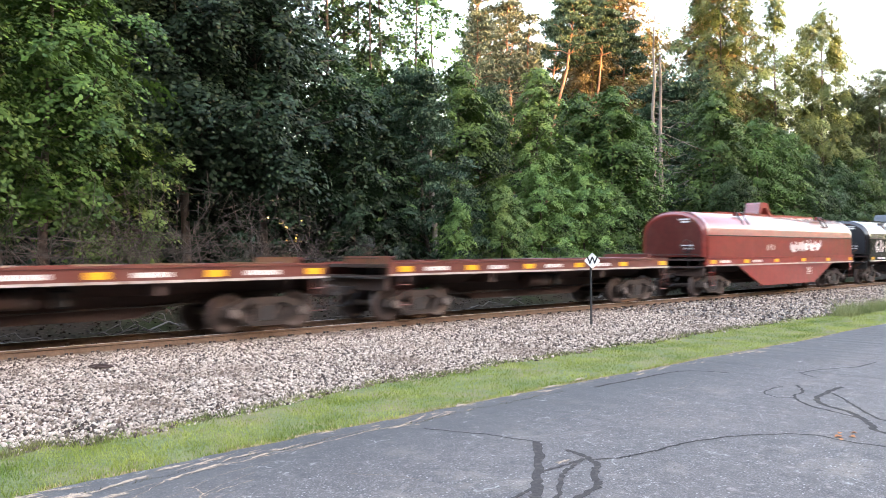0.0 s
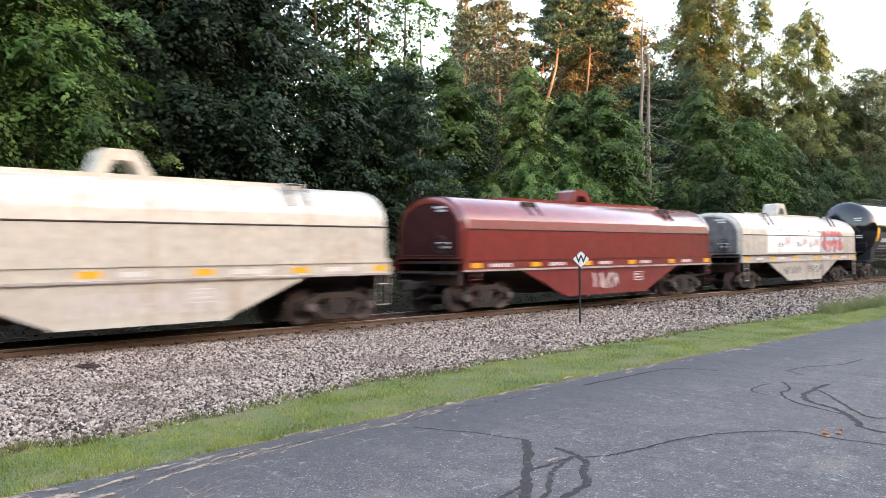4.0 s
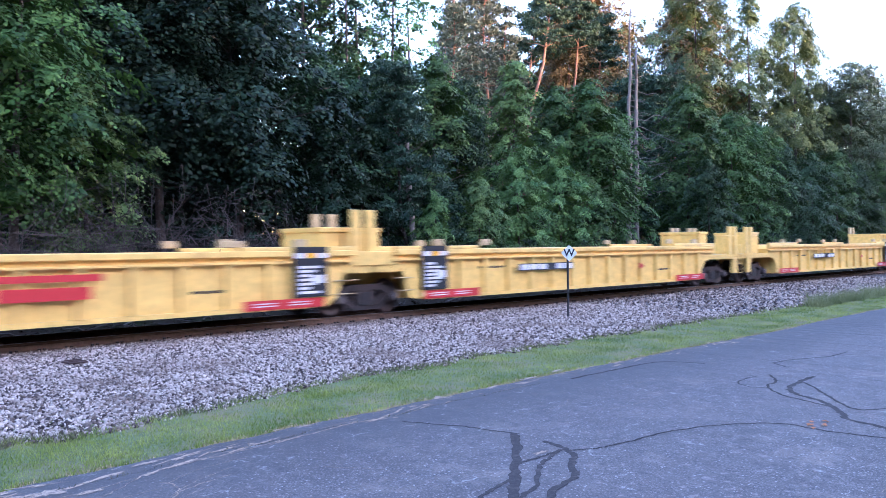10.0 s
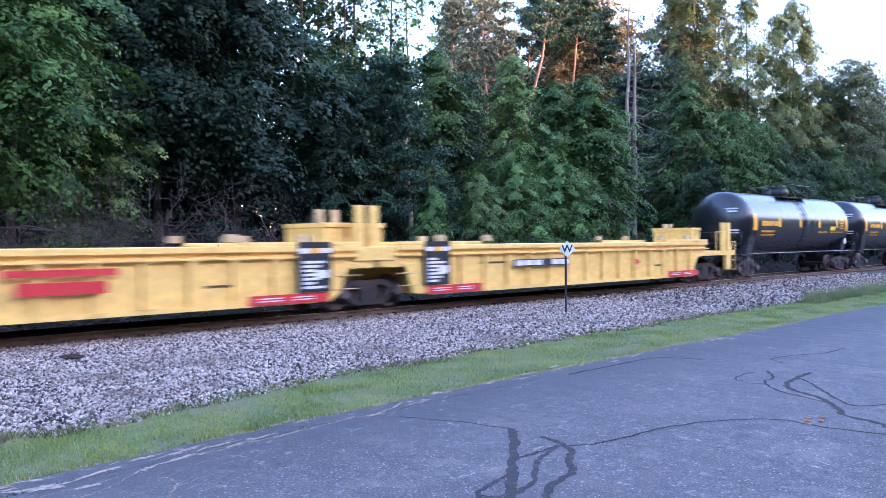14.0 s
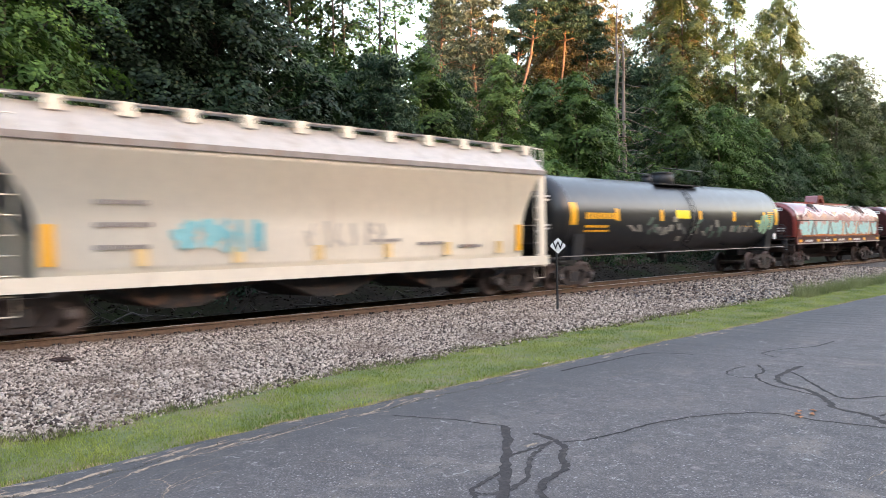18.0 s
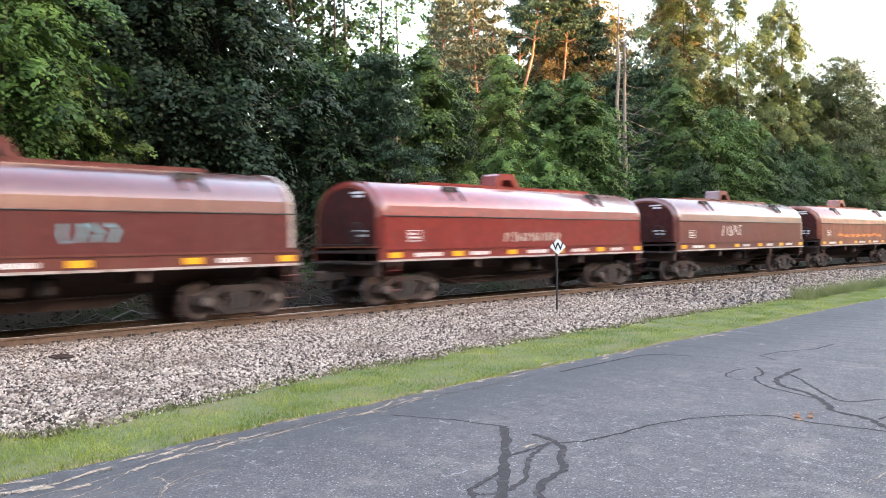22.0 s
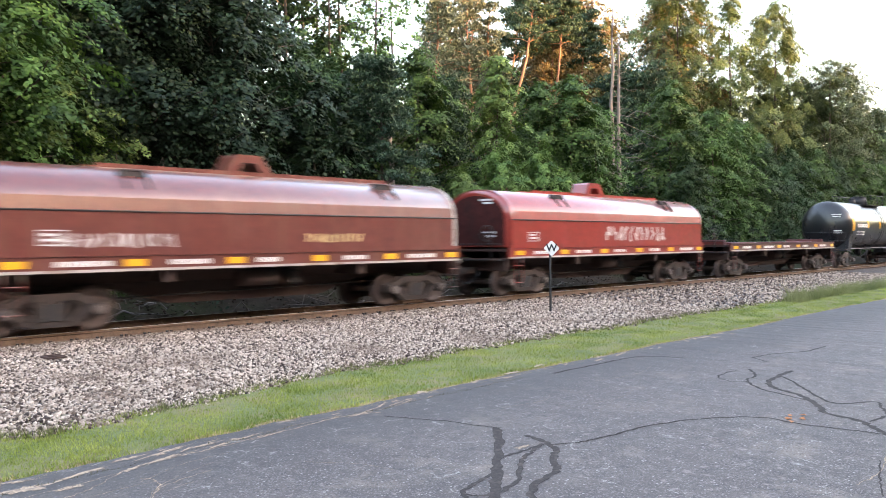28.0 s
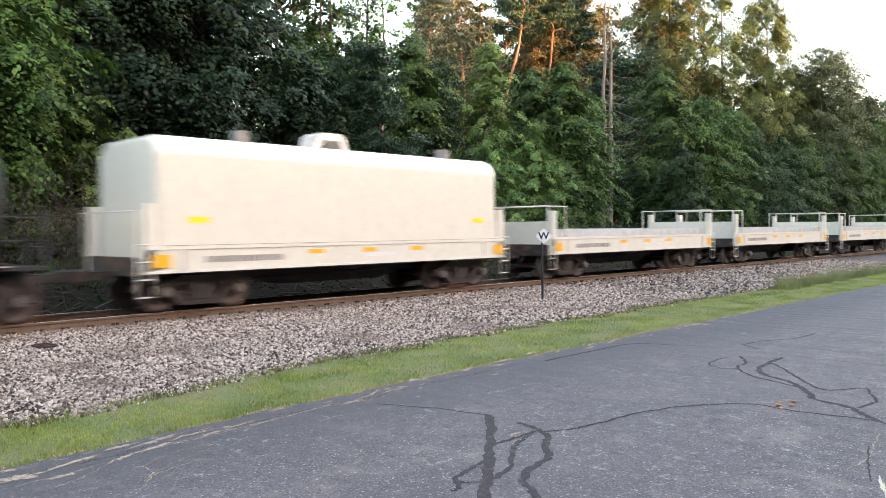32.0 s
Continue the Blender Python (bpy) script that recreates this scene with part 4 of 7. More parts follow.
def brush(name, seed, height, spread, count):
    """A leafless tangle of dry stems."""
    rng = np.random.default_rng(seed)
    s = thing(name, pose(0, 0, 0), "brush", "dry brush")
    bm = bmesh.new()
    for i in range(count):
        a = rng.random() * 6.283
        p = Vector((rng.normal() * spread * 0.5, rng.normal() * 0.4, -0.1))
        q = p + Vector((math.cos(a) * spread * 0.8, math.sin(a) * spread * 0.3, height * (0.35 + 0.7 * rng.random())))
        bent(bm, rng, p, q, 0.014, 0.005, 4, 7, 1.3)
        for k in range(5):
            m = p.lerp(q, 0.35 + 0.6 * rng.random())
            bent(bm, rng, m, m + Vector(rng.normal(size=3)) * Vector((0.55, 0.3, 0.3)), 0.006, 0.003, 3, 4, 1.0)
    part("stem", bm, TWIG, s)
    return s


PROTO = {
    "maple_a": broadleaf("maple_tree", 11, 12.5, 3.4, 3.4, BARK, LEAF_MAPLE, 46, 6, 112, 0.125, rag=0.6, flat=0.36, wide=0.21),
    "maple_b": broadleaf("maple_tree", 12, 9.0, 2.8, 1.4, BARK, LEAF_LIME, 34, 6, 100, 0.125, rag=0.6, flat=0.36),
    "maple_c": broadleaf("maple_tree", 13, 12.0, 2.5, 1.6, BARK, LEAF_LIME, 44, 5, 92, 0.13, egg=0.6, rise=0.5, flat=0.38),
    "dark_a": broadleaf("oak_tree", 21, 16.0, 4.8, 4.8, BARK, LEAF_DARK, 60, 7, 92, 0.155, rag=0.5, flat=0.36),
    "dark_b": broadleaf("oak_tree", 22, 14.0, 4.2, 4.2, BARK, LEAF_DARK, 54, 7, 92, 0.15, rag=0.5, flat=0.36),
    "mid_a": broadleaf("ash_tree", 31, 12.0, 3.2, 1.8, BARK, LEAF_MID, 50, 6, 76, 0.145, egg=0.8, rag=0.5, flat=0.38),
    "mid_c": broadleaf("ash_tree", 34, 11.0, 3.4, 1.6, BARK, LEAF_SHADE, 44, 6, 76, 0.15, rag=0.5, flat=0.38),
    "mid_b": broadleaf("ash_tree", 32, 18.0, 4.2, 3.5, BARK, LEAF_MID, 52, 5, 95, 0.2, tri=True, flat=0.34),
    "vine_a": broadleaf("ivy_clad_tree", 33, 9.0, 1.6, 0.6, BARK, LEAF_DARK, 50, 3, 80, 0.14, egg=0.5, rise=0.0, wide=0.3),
    "thin_a": broadleaf("slender_tree", 41, 19.0, 2.6, 7.0, BARK, LEAF_MID, 26, 5, 40, 0.15, trunk_r=0.13, wide=0.17),
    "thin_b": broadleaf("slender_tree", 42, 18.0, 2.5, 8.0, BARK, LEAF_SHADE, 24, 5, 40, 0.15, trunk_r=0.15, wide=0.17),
    "locust_a": broadleaf("locust_tree", 51, 24.0, 4.2, 5.0, BARK, LEAF_YELLOW, 34, 7, 130, 0.18, trunk_r=0.2, egg=0.8, tilt=1.2, rise=0.75, wide=0.2, narrow=0.5, tri=True, rag=0.75, flat=0.35),
    "locust_b": broadleaf("locust_tree", 52, 24.0, 3.9, 6.0, BARK, LEAF_YELLOW, 30, 7, 130, 0.18, trunk_r=0.2, egg=0.9, tilt=1.2, rise=0.8, wide=0.2, narrow=0.5, tri=True, rag=0.8, flat=0.35),
    "olive_a": broadleaf("cherry_tree", 54, 20.0, 5.2, 2.0, BARK, LEAF_OLIVE, 60, 6, 115, 0.18, egg=0.8, tilt=0.7, rise=0.6, narrow=0.6, tri=True, flat=0.45),
    "russet_a": broadleaf("russet_tree", 55, 20.0, 4.4, 6.0, BARK_PINE, LEAF_SUN_RUSSET, 44, 6, 70, 0.24, egg=0.8, tilt=0.6, rise=0.4, narrow=0.5, tri=True, flat=0.6),
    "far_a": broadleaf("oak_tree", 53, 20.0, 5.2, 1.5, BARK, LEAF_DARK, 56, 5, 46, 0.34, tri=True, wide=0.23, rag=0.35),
    "red_pine": pine("red_pine_tree", 61, 26.5, 20.6, 2.5, BARK_PINE, NEEDLE_RED, 7, 200, 0.34, 6.0, 0.6, 0.06, 0.35),
    "red_pine_b": pine("red_pine_tree", 62, 26.0, 21.3, 2.4, BARK_PINE, NEEDLE_RED, 6, 200, 0.34, 3.6, 0.6, 0.06, 0.35),
    "red_pine_c": pine("red_pine_tree", 64, 22.0, 9.0, 3.0, BARK_PINE, NEEDLE_GREY, 15, 130, 0.34, 0.0, 0.4, 0.035),
    "white_pine": pine("white_pine_tree", 63, 11.5, 2.0, 3.4, BARK, NEEDLE, 17, 360, 0.24, 0.0, 0.42),
    "shrub_a": shrub("shrub", 71, 2.6, 1.5, LEAF_SHADE),
    "shrub_b": shrub("shrub", 72, 2.0, 1.3, LEAF_MID),
    "shrub_c": shrub("shrub", 73, 3.4, 1.7, LEAF_DARK),
    "brush": brush("dry_brush", 81, 3.4, 1.9, 13),
}
LABEL = {
    "maple": ("young maple with bright green leaves beside the track", "maples by the track"),
    "dark": ("tall oak with dense dark green foliage", "oaks in the woods"),
    "mid": ("leafy ash tree with mid-green crown", "ash trees in the woods"),
    "vine": ("narrow tree smothered in dark ivy leaves", "ivy-clad trees"),
    "far": ("dense dark oak deep in the woods", "oaks in the woods"),
    "thin": ("slender pale-barked tree with a thin crown", "slender trees in the woods"),
    "locust": ("tall locust tree with yellowing feathery leaves", "locust trees in the woods"),
    "russet": ("tree deep in the woods with orange sunlight put into its leaf colour", "rust-brown trees in the woods"),
    "olive": ("broad cherry tree with olive-green fading leaves", "cherry trees in the woods"),
    "red": ("tall red pine with bare orange trunk", "red pines in the woods"),
    "white": ("soft-needled white pine with drooping boughs", "white pines in the woods"),
    "shrub": ("dense green shrub at the forest edge", "shrubs along the forest edge"),
    "brush": ("tangle of leafless dry stems at the forest edge", "dry brush at the forest edge"),
}
used = set()


def plant(key, x, y, scale=1.0, turn=None, z=-0.02):
    if key in ("red_pine", "red_pine_b"):
        turn = 0
    m = pose(x, y, z, 0, 0, (x * 77 + y * 31) % 360 if turn is None else turn) @ Matrix.Scale(scale, 4)
    if key in used:
        t = copy_thing(PROTO[key], m)
    else:
        t = PROTO[key]
        t.matrix_basis = m
        used.add(key)
    lab, grp = LABEL[key.split("_")[0]]
    for k in list(t.keys()):
        if k in ("label", "group"):
            del t[k]
    t["label"], t["group"] = lab, grp
    return t


# front row, from the near end to the far end of the clearing
for key, x, y, s in (
    ("maple_a", 6.8, 25.0, 1.00), ("maple_a", 4.4, 24.0, 0.95), ("maple_b", 9.6, 26.6, 0.90), ("maple_a", 8.0, 28.5, 1.10),
    ("dark_a", 13.0, 28.5, 1.00), ("dark_b", 15.8, 27.5, 1.00), ("dark_b", 11.7, 30.5, 1.05),
    ("vine_a", 18.4, 25.6, 0.94), ("vine_a", 20.8, 26.4, 0.90), ("mid_c", 21.6, 29.0, 0.90), ("white_pine", 23.6, 26.6, 0.86),
    ("white_pine", 29.4, 30.0, 1.07), ("mid_a", 27.7, 29.5, 0.97), ("maple_b", 25.4, 24.2, 0.63), ("maple_b", 28.8, 24.6, 0.79),
    ("maple_b", 22.8, 24.0, 0.51), ("maple_c", 31.9, 28.0, 1.01), ("mid_a", 37.8, 27.2, 0.98), ("mid_a", 37.0, 29.0, 0.96),
    ("maple_b", 33.1, 25.4, 0.83), ("mid_a", 40.4, 27.0, 0.86), ("mid_a", 51.1, 28.2, 1.12), 
    ("mid_a", 54.4, 26.4, 0.97), ("mid_c", 49.1, 25.4, 0.75), ("mid_c", 61.1, 25.6, 0.92), ("mid_a", 58.7, 26.5, 0.94),
    ("mid_c", 67.6, 25.8, 0.93), ("mid_a", 73.7, 26.2, 0.86), ("mid_c", 80.5, 26.6, 0.94), ("mid_a", 84.9, 26.5, 0.86),
    ("mid_a", 91.7, 27.0, 0.86), ("mid_a", 95.8, 27.0, 0.88), ("mid_a", 101.5, 27.0, 0.91),
):
    plant(key, x, y, s)
# second and third rows
for key, x, y, s in (
    ("thin_a", 25.0, 33.0, 1.05), ("thin_b", 26.5, 33.5, 1.10), ("thin_a", 30.4, 36.0, 1.15), ("thin_b", 25.9, 36.0, 1.20),
    ("thin_a", 35.8, 40.0, 1.15), ("mid_a", 27.6, 33.0, 1.04), ("mid_b", 28.0, 36.0, 0.69), ("mid_a", 33.7, 33.0, 1.00),
    ("mid_b", 37.0, 40.0, 0.80), ("red_pine_c", 44.9, 42.0, 1.01), ("red_pine_c", 40.1, 40.0, 0.89), ("red_pine_c", 49.4, 44.0, 0.96),
    ("red_pine_c", 47.4, 46.0, 0.98), ("red_pine", 52.9, 46.0, 1.00), ("red_pine_b", 59.9, 46.0, 1.00), ("red_pine_b", 66.5, 48.0, 0.97),
    ("red_pine", 55.7, 50.0, 0.98), ("mid_b", 44.0, 36.0, 0.75), ("mid_b", 49.3, 37.0, 0.82), ("mid_b", 53.1, 36.0, 0.92),
    ("locust_b", 74.6, 52.0, 1.09), ("locust_a", 69.5, 54.0, 1.07), ("locust_a", 82.7, 54.0, 1.13), ("mid_b", 60.4, 40.0, 1.12),
    ("white_pine", 55.3, 34.0, 1.55), ("red_pine_c", 67.1, 38.0, 0.93), ("red_pine_c", 68.9, 37.0, 0.85), ("white_pine", 54.3, 36.0, 1.55),
    ("locust_a", 67.2, 36.0, 1.06), ("locust_b", 69.0, 39.0, 1.05), ("locust_b", 74.5, 37.5, 1.05), ("locust_b", 73.5, 34.0, 1.00),
    ("locust_a", 80.2, 32.5, 1.01), ("locust_b", 82.3, 35.0, 0.97), ("mid_b", 69.6, 34.0, 0.98), ("mid_b", 75.0, 33.0, 1.05),
    ("mid_b", 64.8, 34.0, 0.86), ("olive_a", 86.6, 29.5, 1.02), ("olive_a", 88.6, 32.0, 0.95), ("olive_a", 97.7, 31.0, 1.08),
    ("mid_b", 104.5, 31.0, 1.24), ("mid_b", 112.1, 31.0, 1.22), ("mid_b", 119.3, 31.0, 1.27), ("mid_b", 80.6, 31.0, 0.86),
    ("far_a", 9.6, 33.0, 0.95), ("far_a", 13.3, 36.0, 1.10), ("far_a", 16.8, 35.0, 1.10), ("far_a", 19.5, 37.0, 1.10),
    ("far_a", 13.3, 42.0, 1.10), ("far_a", 18.0, 43.0, 1.15), ("far_a", 23.7, 44.0, 1.15), ("far_a", 7.6, 34.0, 1.00),
    ("far_a", 30.4, 44.0, 0.70), ("far_a", 35.7, 46.0, 0.59), ("far_a", 41.9, 48.0, 0.66), ("far_a", 48.3, 50.0, 0.81),
    ("far_a", 55.5, 52.0, 0.96), ("far_a", 63.7, 54.0, 1.04), ("far_a", 73.0, 56.0, 1.16), ("far_a", 82.5, 58.0, 1.21),
    ("far_a", 78.8, 50.0, 1.08), ("far_a", 82.8, 48.0, 1.10), ("far_a", 87.0, 46.0, 1.08), ("far_a", 88.7, 42.0, 1.02),
    ("far_a", 94.8, 40.0, 0.98), ("far_a", 99.7, 38.0, 0.90), ("far_a", 105.2, 36.0, 0.98), ("far_a", 115.5, 36.0, 1.01),
    ("far_a", 124.9, 36.0, 1.06), ("far_a", 135.6, 36.0, 1.12), ("far_a", 147.7, 36.0, 1.19),
    ("russet_a", 64.3, 50.0, 1.23), ("russet_a", 74.0, 52.0, 1.33), ("russet_a", 75.0, 55.0, 1.39), ("russet_a", 71.7, 40.0, 1.08), ("red_pine_c", 50.2, 46.0, 1.08), ("red_pine_c", 43.8, 44.0, 0.98), ("red_pine_c", 44.5, 46.0, 0.87), ("far_a", 52.6, 50.0, 1.05), ("far_a", 56.9, 50.0, 1.09), ("mid_b", 83.9, 36.0, 1.18), ("mid_b", 79.5, 37.0, 1.20), ("mid_b", 74.6, 40.0, 1.24), ("locust_b", 85.2, 33.0, 0.92),
    ("mid_b", 29.0, 41.0, 0.83), ("thin_b", 23.0, 34.0, 1.10), ("mid_c", 21.1, 30.5, 1.09), ("thin_a", 27.8, 38.0, 1.15),
    ("mid_b", 32.9, 44.0, 1.03), ("mid_b", 37.0, 46.0, 1.03), ("mid_b", 28.4, 42.0, 0.96),
):
    plant(key, x, y, s)
# shrubs and brush along the edge
rng = random.Random(5)
x = 2.0
while x < 100:
    key = rng.choice(("shrub_a", "shrub_b", "shrub_c", "shrub_c"))
    plant(key, x, 22.2 + rng.random() * 1.6, 0.6 + 0.45 * rng.random())
    x += 1.3 + rng.random() * (1.2 + x * 0.02)
for x, y, s in ((7.5, 21.9, 1.0), (9.6, 22.2, 1.15), (11.8, 21.9, 1.1), (13.6, 22.4, 1.2), (16.0, 22.0, 0.9), (5.6, 22.3, 1.1), (18.5, 21.8, 0.8), (23.0, 21.6, 0.6), (29.0, 21.5, 0.6), (6.6, 21.7, 1.2), (8.4, 21.6, 1.25), (10.6, 21.7, 1.3), (12.7, 21.7, 1.2), (14.8, 21.8, 1.1), (4.6, 22.0, 1.2)):
    plant("brush", x, y + 1.3, s, z=0.35)

# the dead pine: two bare stems with snapped limbs
snag = thing("dead_tree", pose(46.4, 30.0, -0.05) @ Matrix.Scale(0.88, 4), "tall dead pine with two bare stems and broken limbs", "dead tree")
srng = np.random.default_rng(9)
bm = bmesh.new()
bent(bm, srng, (0, 0, -0.3), (0.6, 0, 20.8), 0.27, 0.05, 8, 8, 0.02)
part("trunk", bm, BARK_GREY, snag)
bm = bmesh.new()
bent(bm, srng, (0.45, -0.42, -0.3), (0.85, -0.3, 17.5), 0.25, 0.08, 8, 8, 0.02)
part("second_stem", bm, BARK_GREY, snag)
for k in range(30):
    z = 6.0 + 0.42 * k
    a = -0.75 + srng.normal() * 0.5 if k % 5 else srng.random() * 6.28
    l = (2.0 + 3.4 * srng.random()) * (1.0 if k < 16 else 0.4)
    bm = bmesh.new()
    bent(bm, srng, (0.04 * z, 0, z), (0.04 * z + math.cos(a) * l, math.sin(a) * l, z + 0.2 * srng.normal() - 0.18 * l), 0.04, 0.01, 5, 4, 0.8)
    part("broken_limb", bm, BARK_GREY, snag)

# bare pale trunk that leans out of the woods
birch = thing("pale_trunk", pose(23.1, 25.6, -0.05), "pale flaking trunk standing among the saplings", "tree trunk")
bm = bmesh.new()
bent(bm, srng, (0, 0, -0.3), (0.5, 1.2, 6.8), 0.15, 0.11, 9, 9, 0.06)
part("trunk", bm, BARK_PALE, birch)

# fallen limbs and litter behind the track
lrng = np.random.default_rng(3)
for k in range(90):
    x, y = 3 + 45 * lrng.random() ** 1.4, 20.2 + 1.9 * lrng.random()
    a, l = lrng.random() * 6.28, 0.5 + 1.7 * lrng.random()
    bm = bmesh.new()
    bent(bm, lrng, (0, 0, 0.02), (math.cos(a) * l, math.sin(a) * l * 0.35, 0.03 + 0.16 * lrng.random()), 0.028, 0.008, 5, 4, 0.8)
    ob = solid("fallen_branch", bm, BARK_GREY if k % 7 == 0 else TWIG, "bare grey branch lying behind the rails", "branch", "fallen branches")
    ob.location = (x, y, bank(x, y))

vv = []
for k in range(9000):
    x, y = 2 + 48 * lrng.random() ** 1.3, 20.0 + 2.6 * lrng.random()
    q = Matrix.Rotation(lrng.random() * 6.28, 3, "Z") @ Matrix.Rotation(lrng.normal() * 0.6, 3, "X")
    z = bank(x, y) + 0.015
    vv += [q @ Vector(v) + Vector((x, y, z)) for v in ((-0.05, 0, 0), (0, -0.032, 0.008), (0.055, 0, 0.0), (0, 0.032, 0.012))]
tagged(new("leaf_litter", raw_mesh("leaf_litter", np.array(vv), np.arange(len(vv)).reshape(-1, 4), LITTER)), "brown dead leaves strewn on the bank behind the rails", "leaves", kind="stuff")

# unseen woods beyond the car park behind the viewpoint, screening off the low sun
wrng = np.random.default_rng(77)
cs, rs = [], []
for k in range(2500):
    x = -150 + 500 * wrng.random()
    top = 22.5 + 2.5 * noise.noise((x * 0.12, 0, 5)) + 1.5 * noise.noise((x * 0.5, 2, 5))
    z = 0.8 + (top - 1.5) * wrng.random() ** 0.8
    cs.append(np.array((x, -31 - 9 * wrng.random(), z)))
    rs.append(1.8 + 0.9 * wrng.random())
# unseen clumps to the left, added to hold back the horizon glow
for k in range(330):
    cs.append(np.array((-42 - 26 * wrng.random(), 23 + 40 * wrng.random(), 0.8 + 18 * wrng.random())))
    rs.append(2.6)
for k in range(260):
    cs.append(np.array((-48 - 8 * wrng.random(), -35 + 46 * wrng.random(), 0.8 + 19 * wrng.random())))
    rs.append(2.4)
for k in range(1150):
    x = -170 + 520 * wrng.random()
    cs.append(np.array((x, -44 - 7 * wrng.random(), 0.8 + 20.5 * wrng.random())))
    rs.append(3.2)
tagged(new("far_woods", cloud_mesh("far_woods", leaf_cloud(wrng, cs, rs, 6, 2.9, flat=3.0, thick=1.7, tri=True, narrow=1.0), LEAF_DARK)), "unseen dark woods beyond the car park, placed to block low sun", "woods", kind="stuff")

# ---- train ----
TRAVEL = [(0, 0.0), (4, 60.19), (8, 120.34), (12, 180.21), (16, 239.54), (20, 298.11), (24, 355.67), (28, 412.75), (32, 469.84)]
CARS = []
MESH = {}


def shared(key, make, material):
    if key not in MESH:
        MESH[key] = link_mesh(key, make(), material)
    return MESH[key]


def _wheel():
    bm = lathe_x(bmesh.new(), [(-0.07, 0), (-0.07, 0.10), (-0.03, 0.12), (-0.03, 0.34), (-0.065, 0.37), (-0.065, 0.455), (0.045, 0.452), (0.05, 0.48), (0.075, 0.478), (0.08, 0.37), (0.03, 0.34), (0.03, 0.12), (0.08, 0.10), (0.08, 0)], 16)
    bmesh.ops.rotate(bm, verts=bm.verts[:], matrix=Matrix.Rotation(math.pi / 2, 3, "Z"))
    return bm


def _side_frame():
    """Cast side frame with open windows and journal ends."""
    bm = bmesh.new()
    top = [(-1.12, 0.40), (-1.12, 0.60), (-0.86, 0.66), (-0.5, 0.80), (0.5, 0.80), (0.86, 0.66), (1.12, 0.60), (1.12, 0.40), (0.98, 0.36), (0.86, 0.50), (0.60, 0.56), (0.42, 0.66), (-0.42, 0.66), (-0.60, 0.56), (-0.86, 0.50), (-0.98, 0.36)]
    prism_y(bm, top, -0.07, 0.07)
    prism_y(bm, [(-0.86, 0.50), (-0.60, 0.56), (-0.36, 0.26), (0.36, 0.26), (0.60, 0.56), (0.86, 0.50), (0.48, 0.15), (-0.48, 0.15)], -0.06, 0.06)
    for x in (-0.27, 0.27):
        box(bm, x - 0.05, x + 0.05, -0.06, 0.06, 0.2, 0.7)
    for x in (-0.89, 0.89):
        rod(bm, (x, -0.16, 0.46), (x, 0.05, 0.46), 0.125, seg=14)
        box(bm, x - 0.16, x + 0.16, -0.10, 0.08, 0.40, 0.58, 0.02)
    return bm


def _springs():
    left = [(-0.2 - 0.025 * (k % 2), 0.27 + 0.033 * k) for k in range(11)]
    return prism_y(bmesh.new(), left + [(-x, z) for x, z in left[::-1]], -0.09, 0.09)


def truck(car, x):
    t = part("truck", shared("bolster", lambda: boxes((-0.2, 0.2, -1.05, 1.05, 0.5, 0.78), (-0.25, 0.25, -0.3, 0.3, 0.7, 0.98), (-0.85, 0.85, -0.7, -0.64, 0.28, 0.36), (-0.85, 0.85, 0.64, 0.7, 0.28, 0.36), bevel=0.02), TRUCK), None, car, "grimy cast steel two-axle truck")
    t.location.x = x
    for s in (-1, 1):
        f = part("side_frame", shared("side_frame", _side_frame, TRUCK), None, t)
        f.location.y = s * 0.99
        if s > 0:
            f.rotation_euler.z = math.pi
        p = part("spring_nest", shared("spring_nest", _springs, IRON), None, t)
        p.location.y = s * 0.99
    for ax in (-0.89, 0.89):
        for sy in (-1, 1):
            cp = part("bearing_cap", shared("bearing_cap", lambda: rod(rod(bmesh.new(), (0, -0.03, 0), (0, 0.03, 0), 0.105, 0.105, 12), (0, -0.05, 0), (0, -0.03, 0), 0.06, 0.07, 8), CAP), None, t, "pale worn bearing cap")
            cp.location = (ax, sy * 1.17, 0.46)
        a = part("axle", shared("axle", lambda: rod(bmesh.new(), (0, -1.0, 0.457), (0, 1.0, 0.457), 0.085, seg=12), WHEEL), None, t)
        a.location.x = ax
        for s in (-1, 1):
            w = part("wheel", shared("wheel", _wheel, WHEEL), None, t)
            w.location = (ax, s * 0.755, 0.457)
            if s > 0:
                w.rotation_euler.z = math.pi


def new_car(name, s0, s1, label, category):
    car = thing(name, pose((s0 + s1) / 2, TRACK_Y, RAIL_Z), label, category, "freight train")
    CARS.append((car, (s0 + s1) / 2))
    return car, (s1 - s0) / 2


def coupler(car, x, s):
    bm = boxes((min(x, x + s * 0.95), max(x, x + s * 0.95), -0.08, 0.08, 0.74, 0.92))
    box(bm, min(x + s * 0.7, x + s * 1.05), max(x + s * 0.7, x + s * 1.05), -0.16, 0.16, 0.68, 0.98, 0.04)
    part("coupler", bm, IRON, car)
    bm = bmesh.new()
    a = Vector((x + s * 0.1, -0.35, 0.8))
    pts = [a + Vector((s * 0.22 * k, 0.03 * k, -0.38 * math.sin(math.pi * k / 5))) for k in range(6)]
    for p, q in zip(pts[:-1], pts[1:]):
        rod(bm, p, q, 0.025, seg=6)
    part("air_hose", bm, BLACK, car)


def marks(car, name, material, items, y=-1.5, z=0.0, label=""):
    """Flat plates on the near side: x0, x1, z0, z1."""
    for x0, x1, z0, z1 in items:
        part(name, boxes((x0, x1, y - 0.006, y - 0.001, z0, z1)), material, car, label)


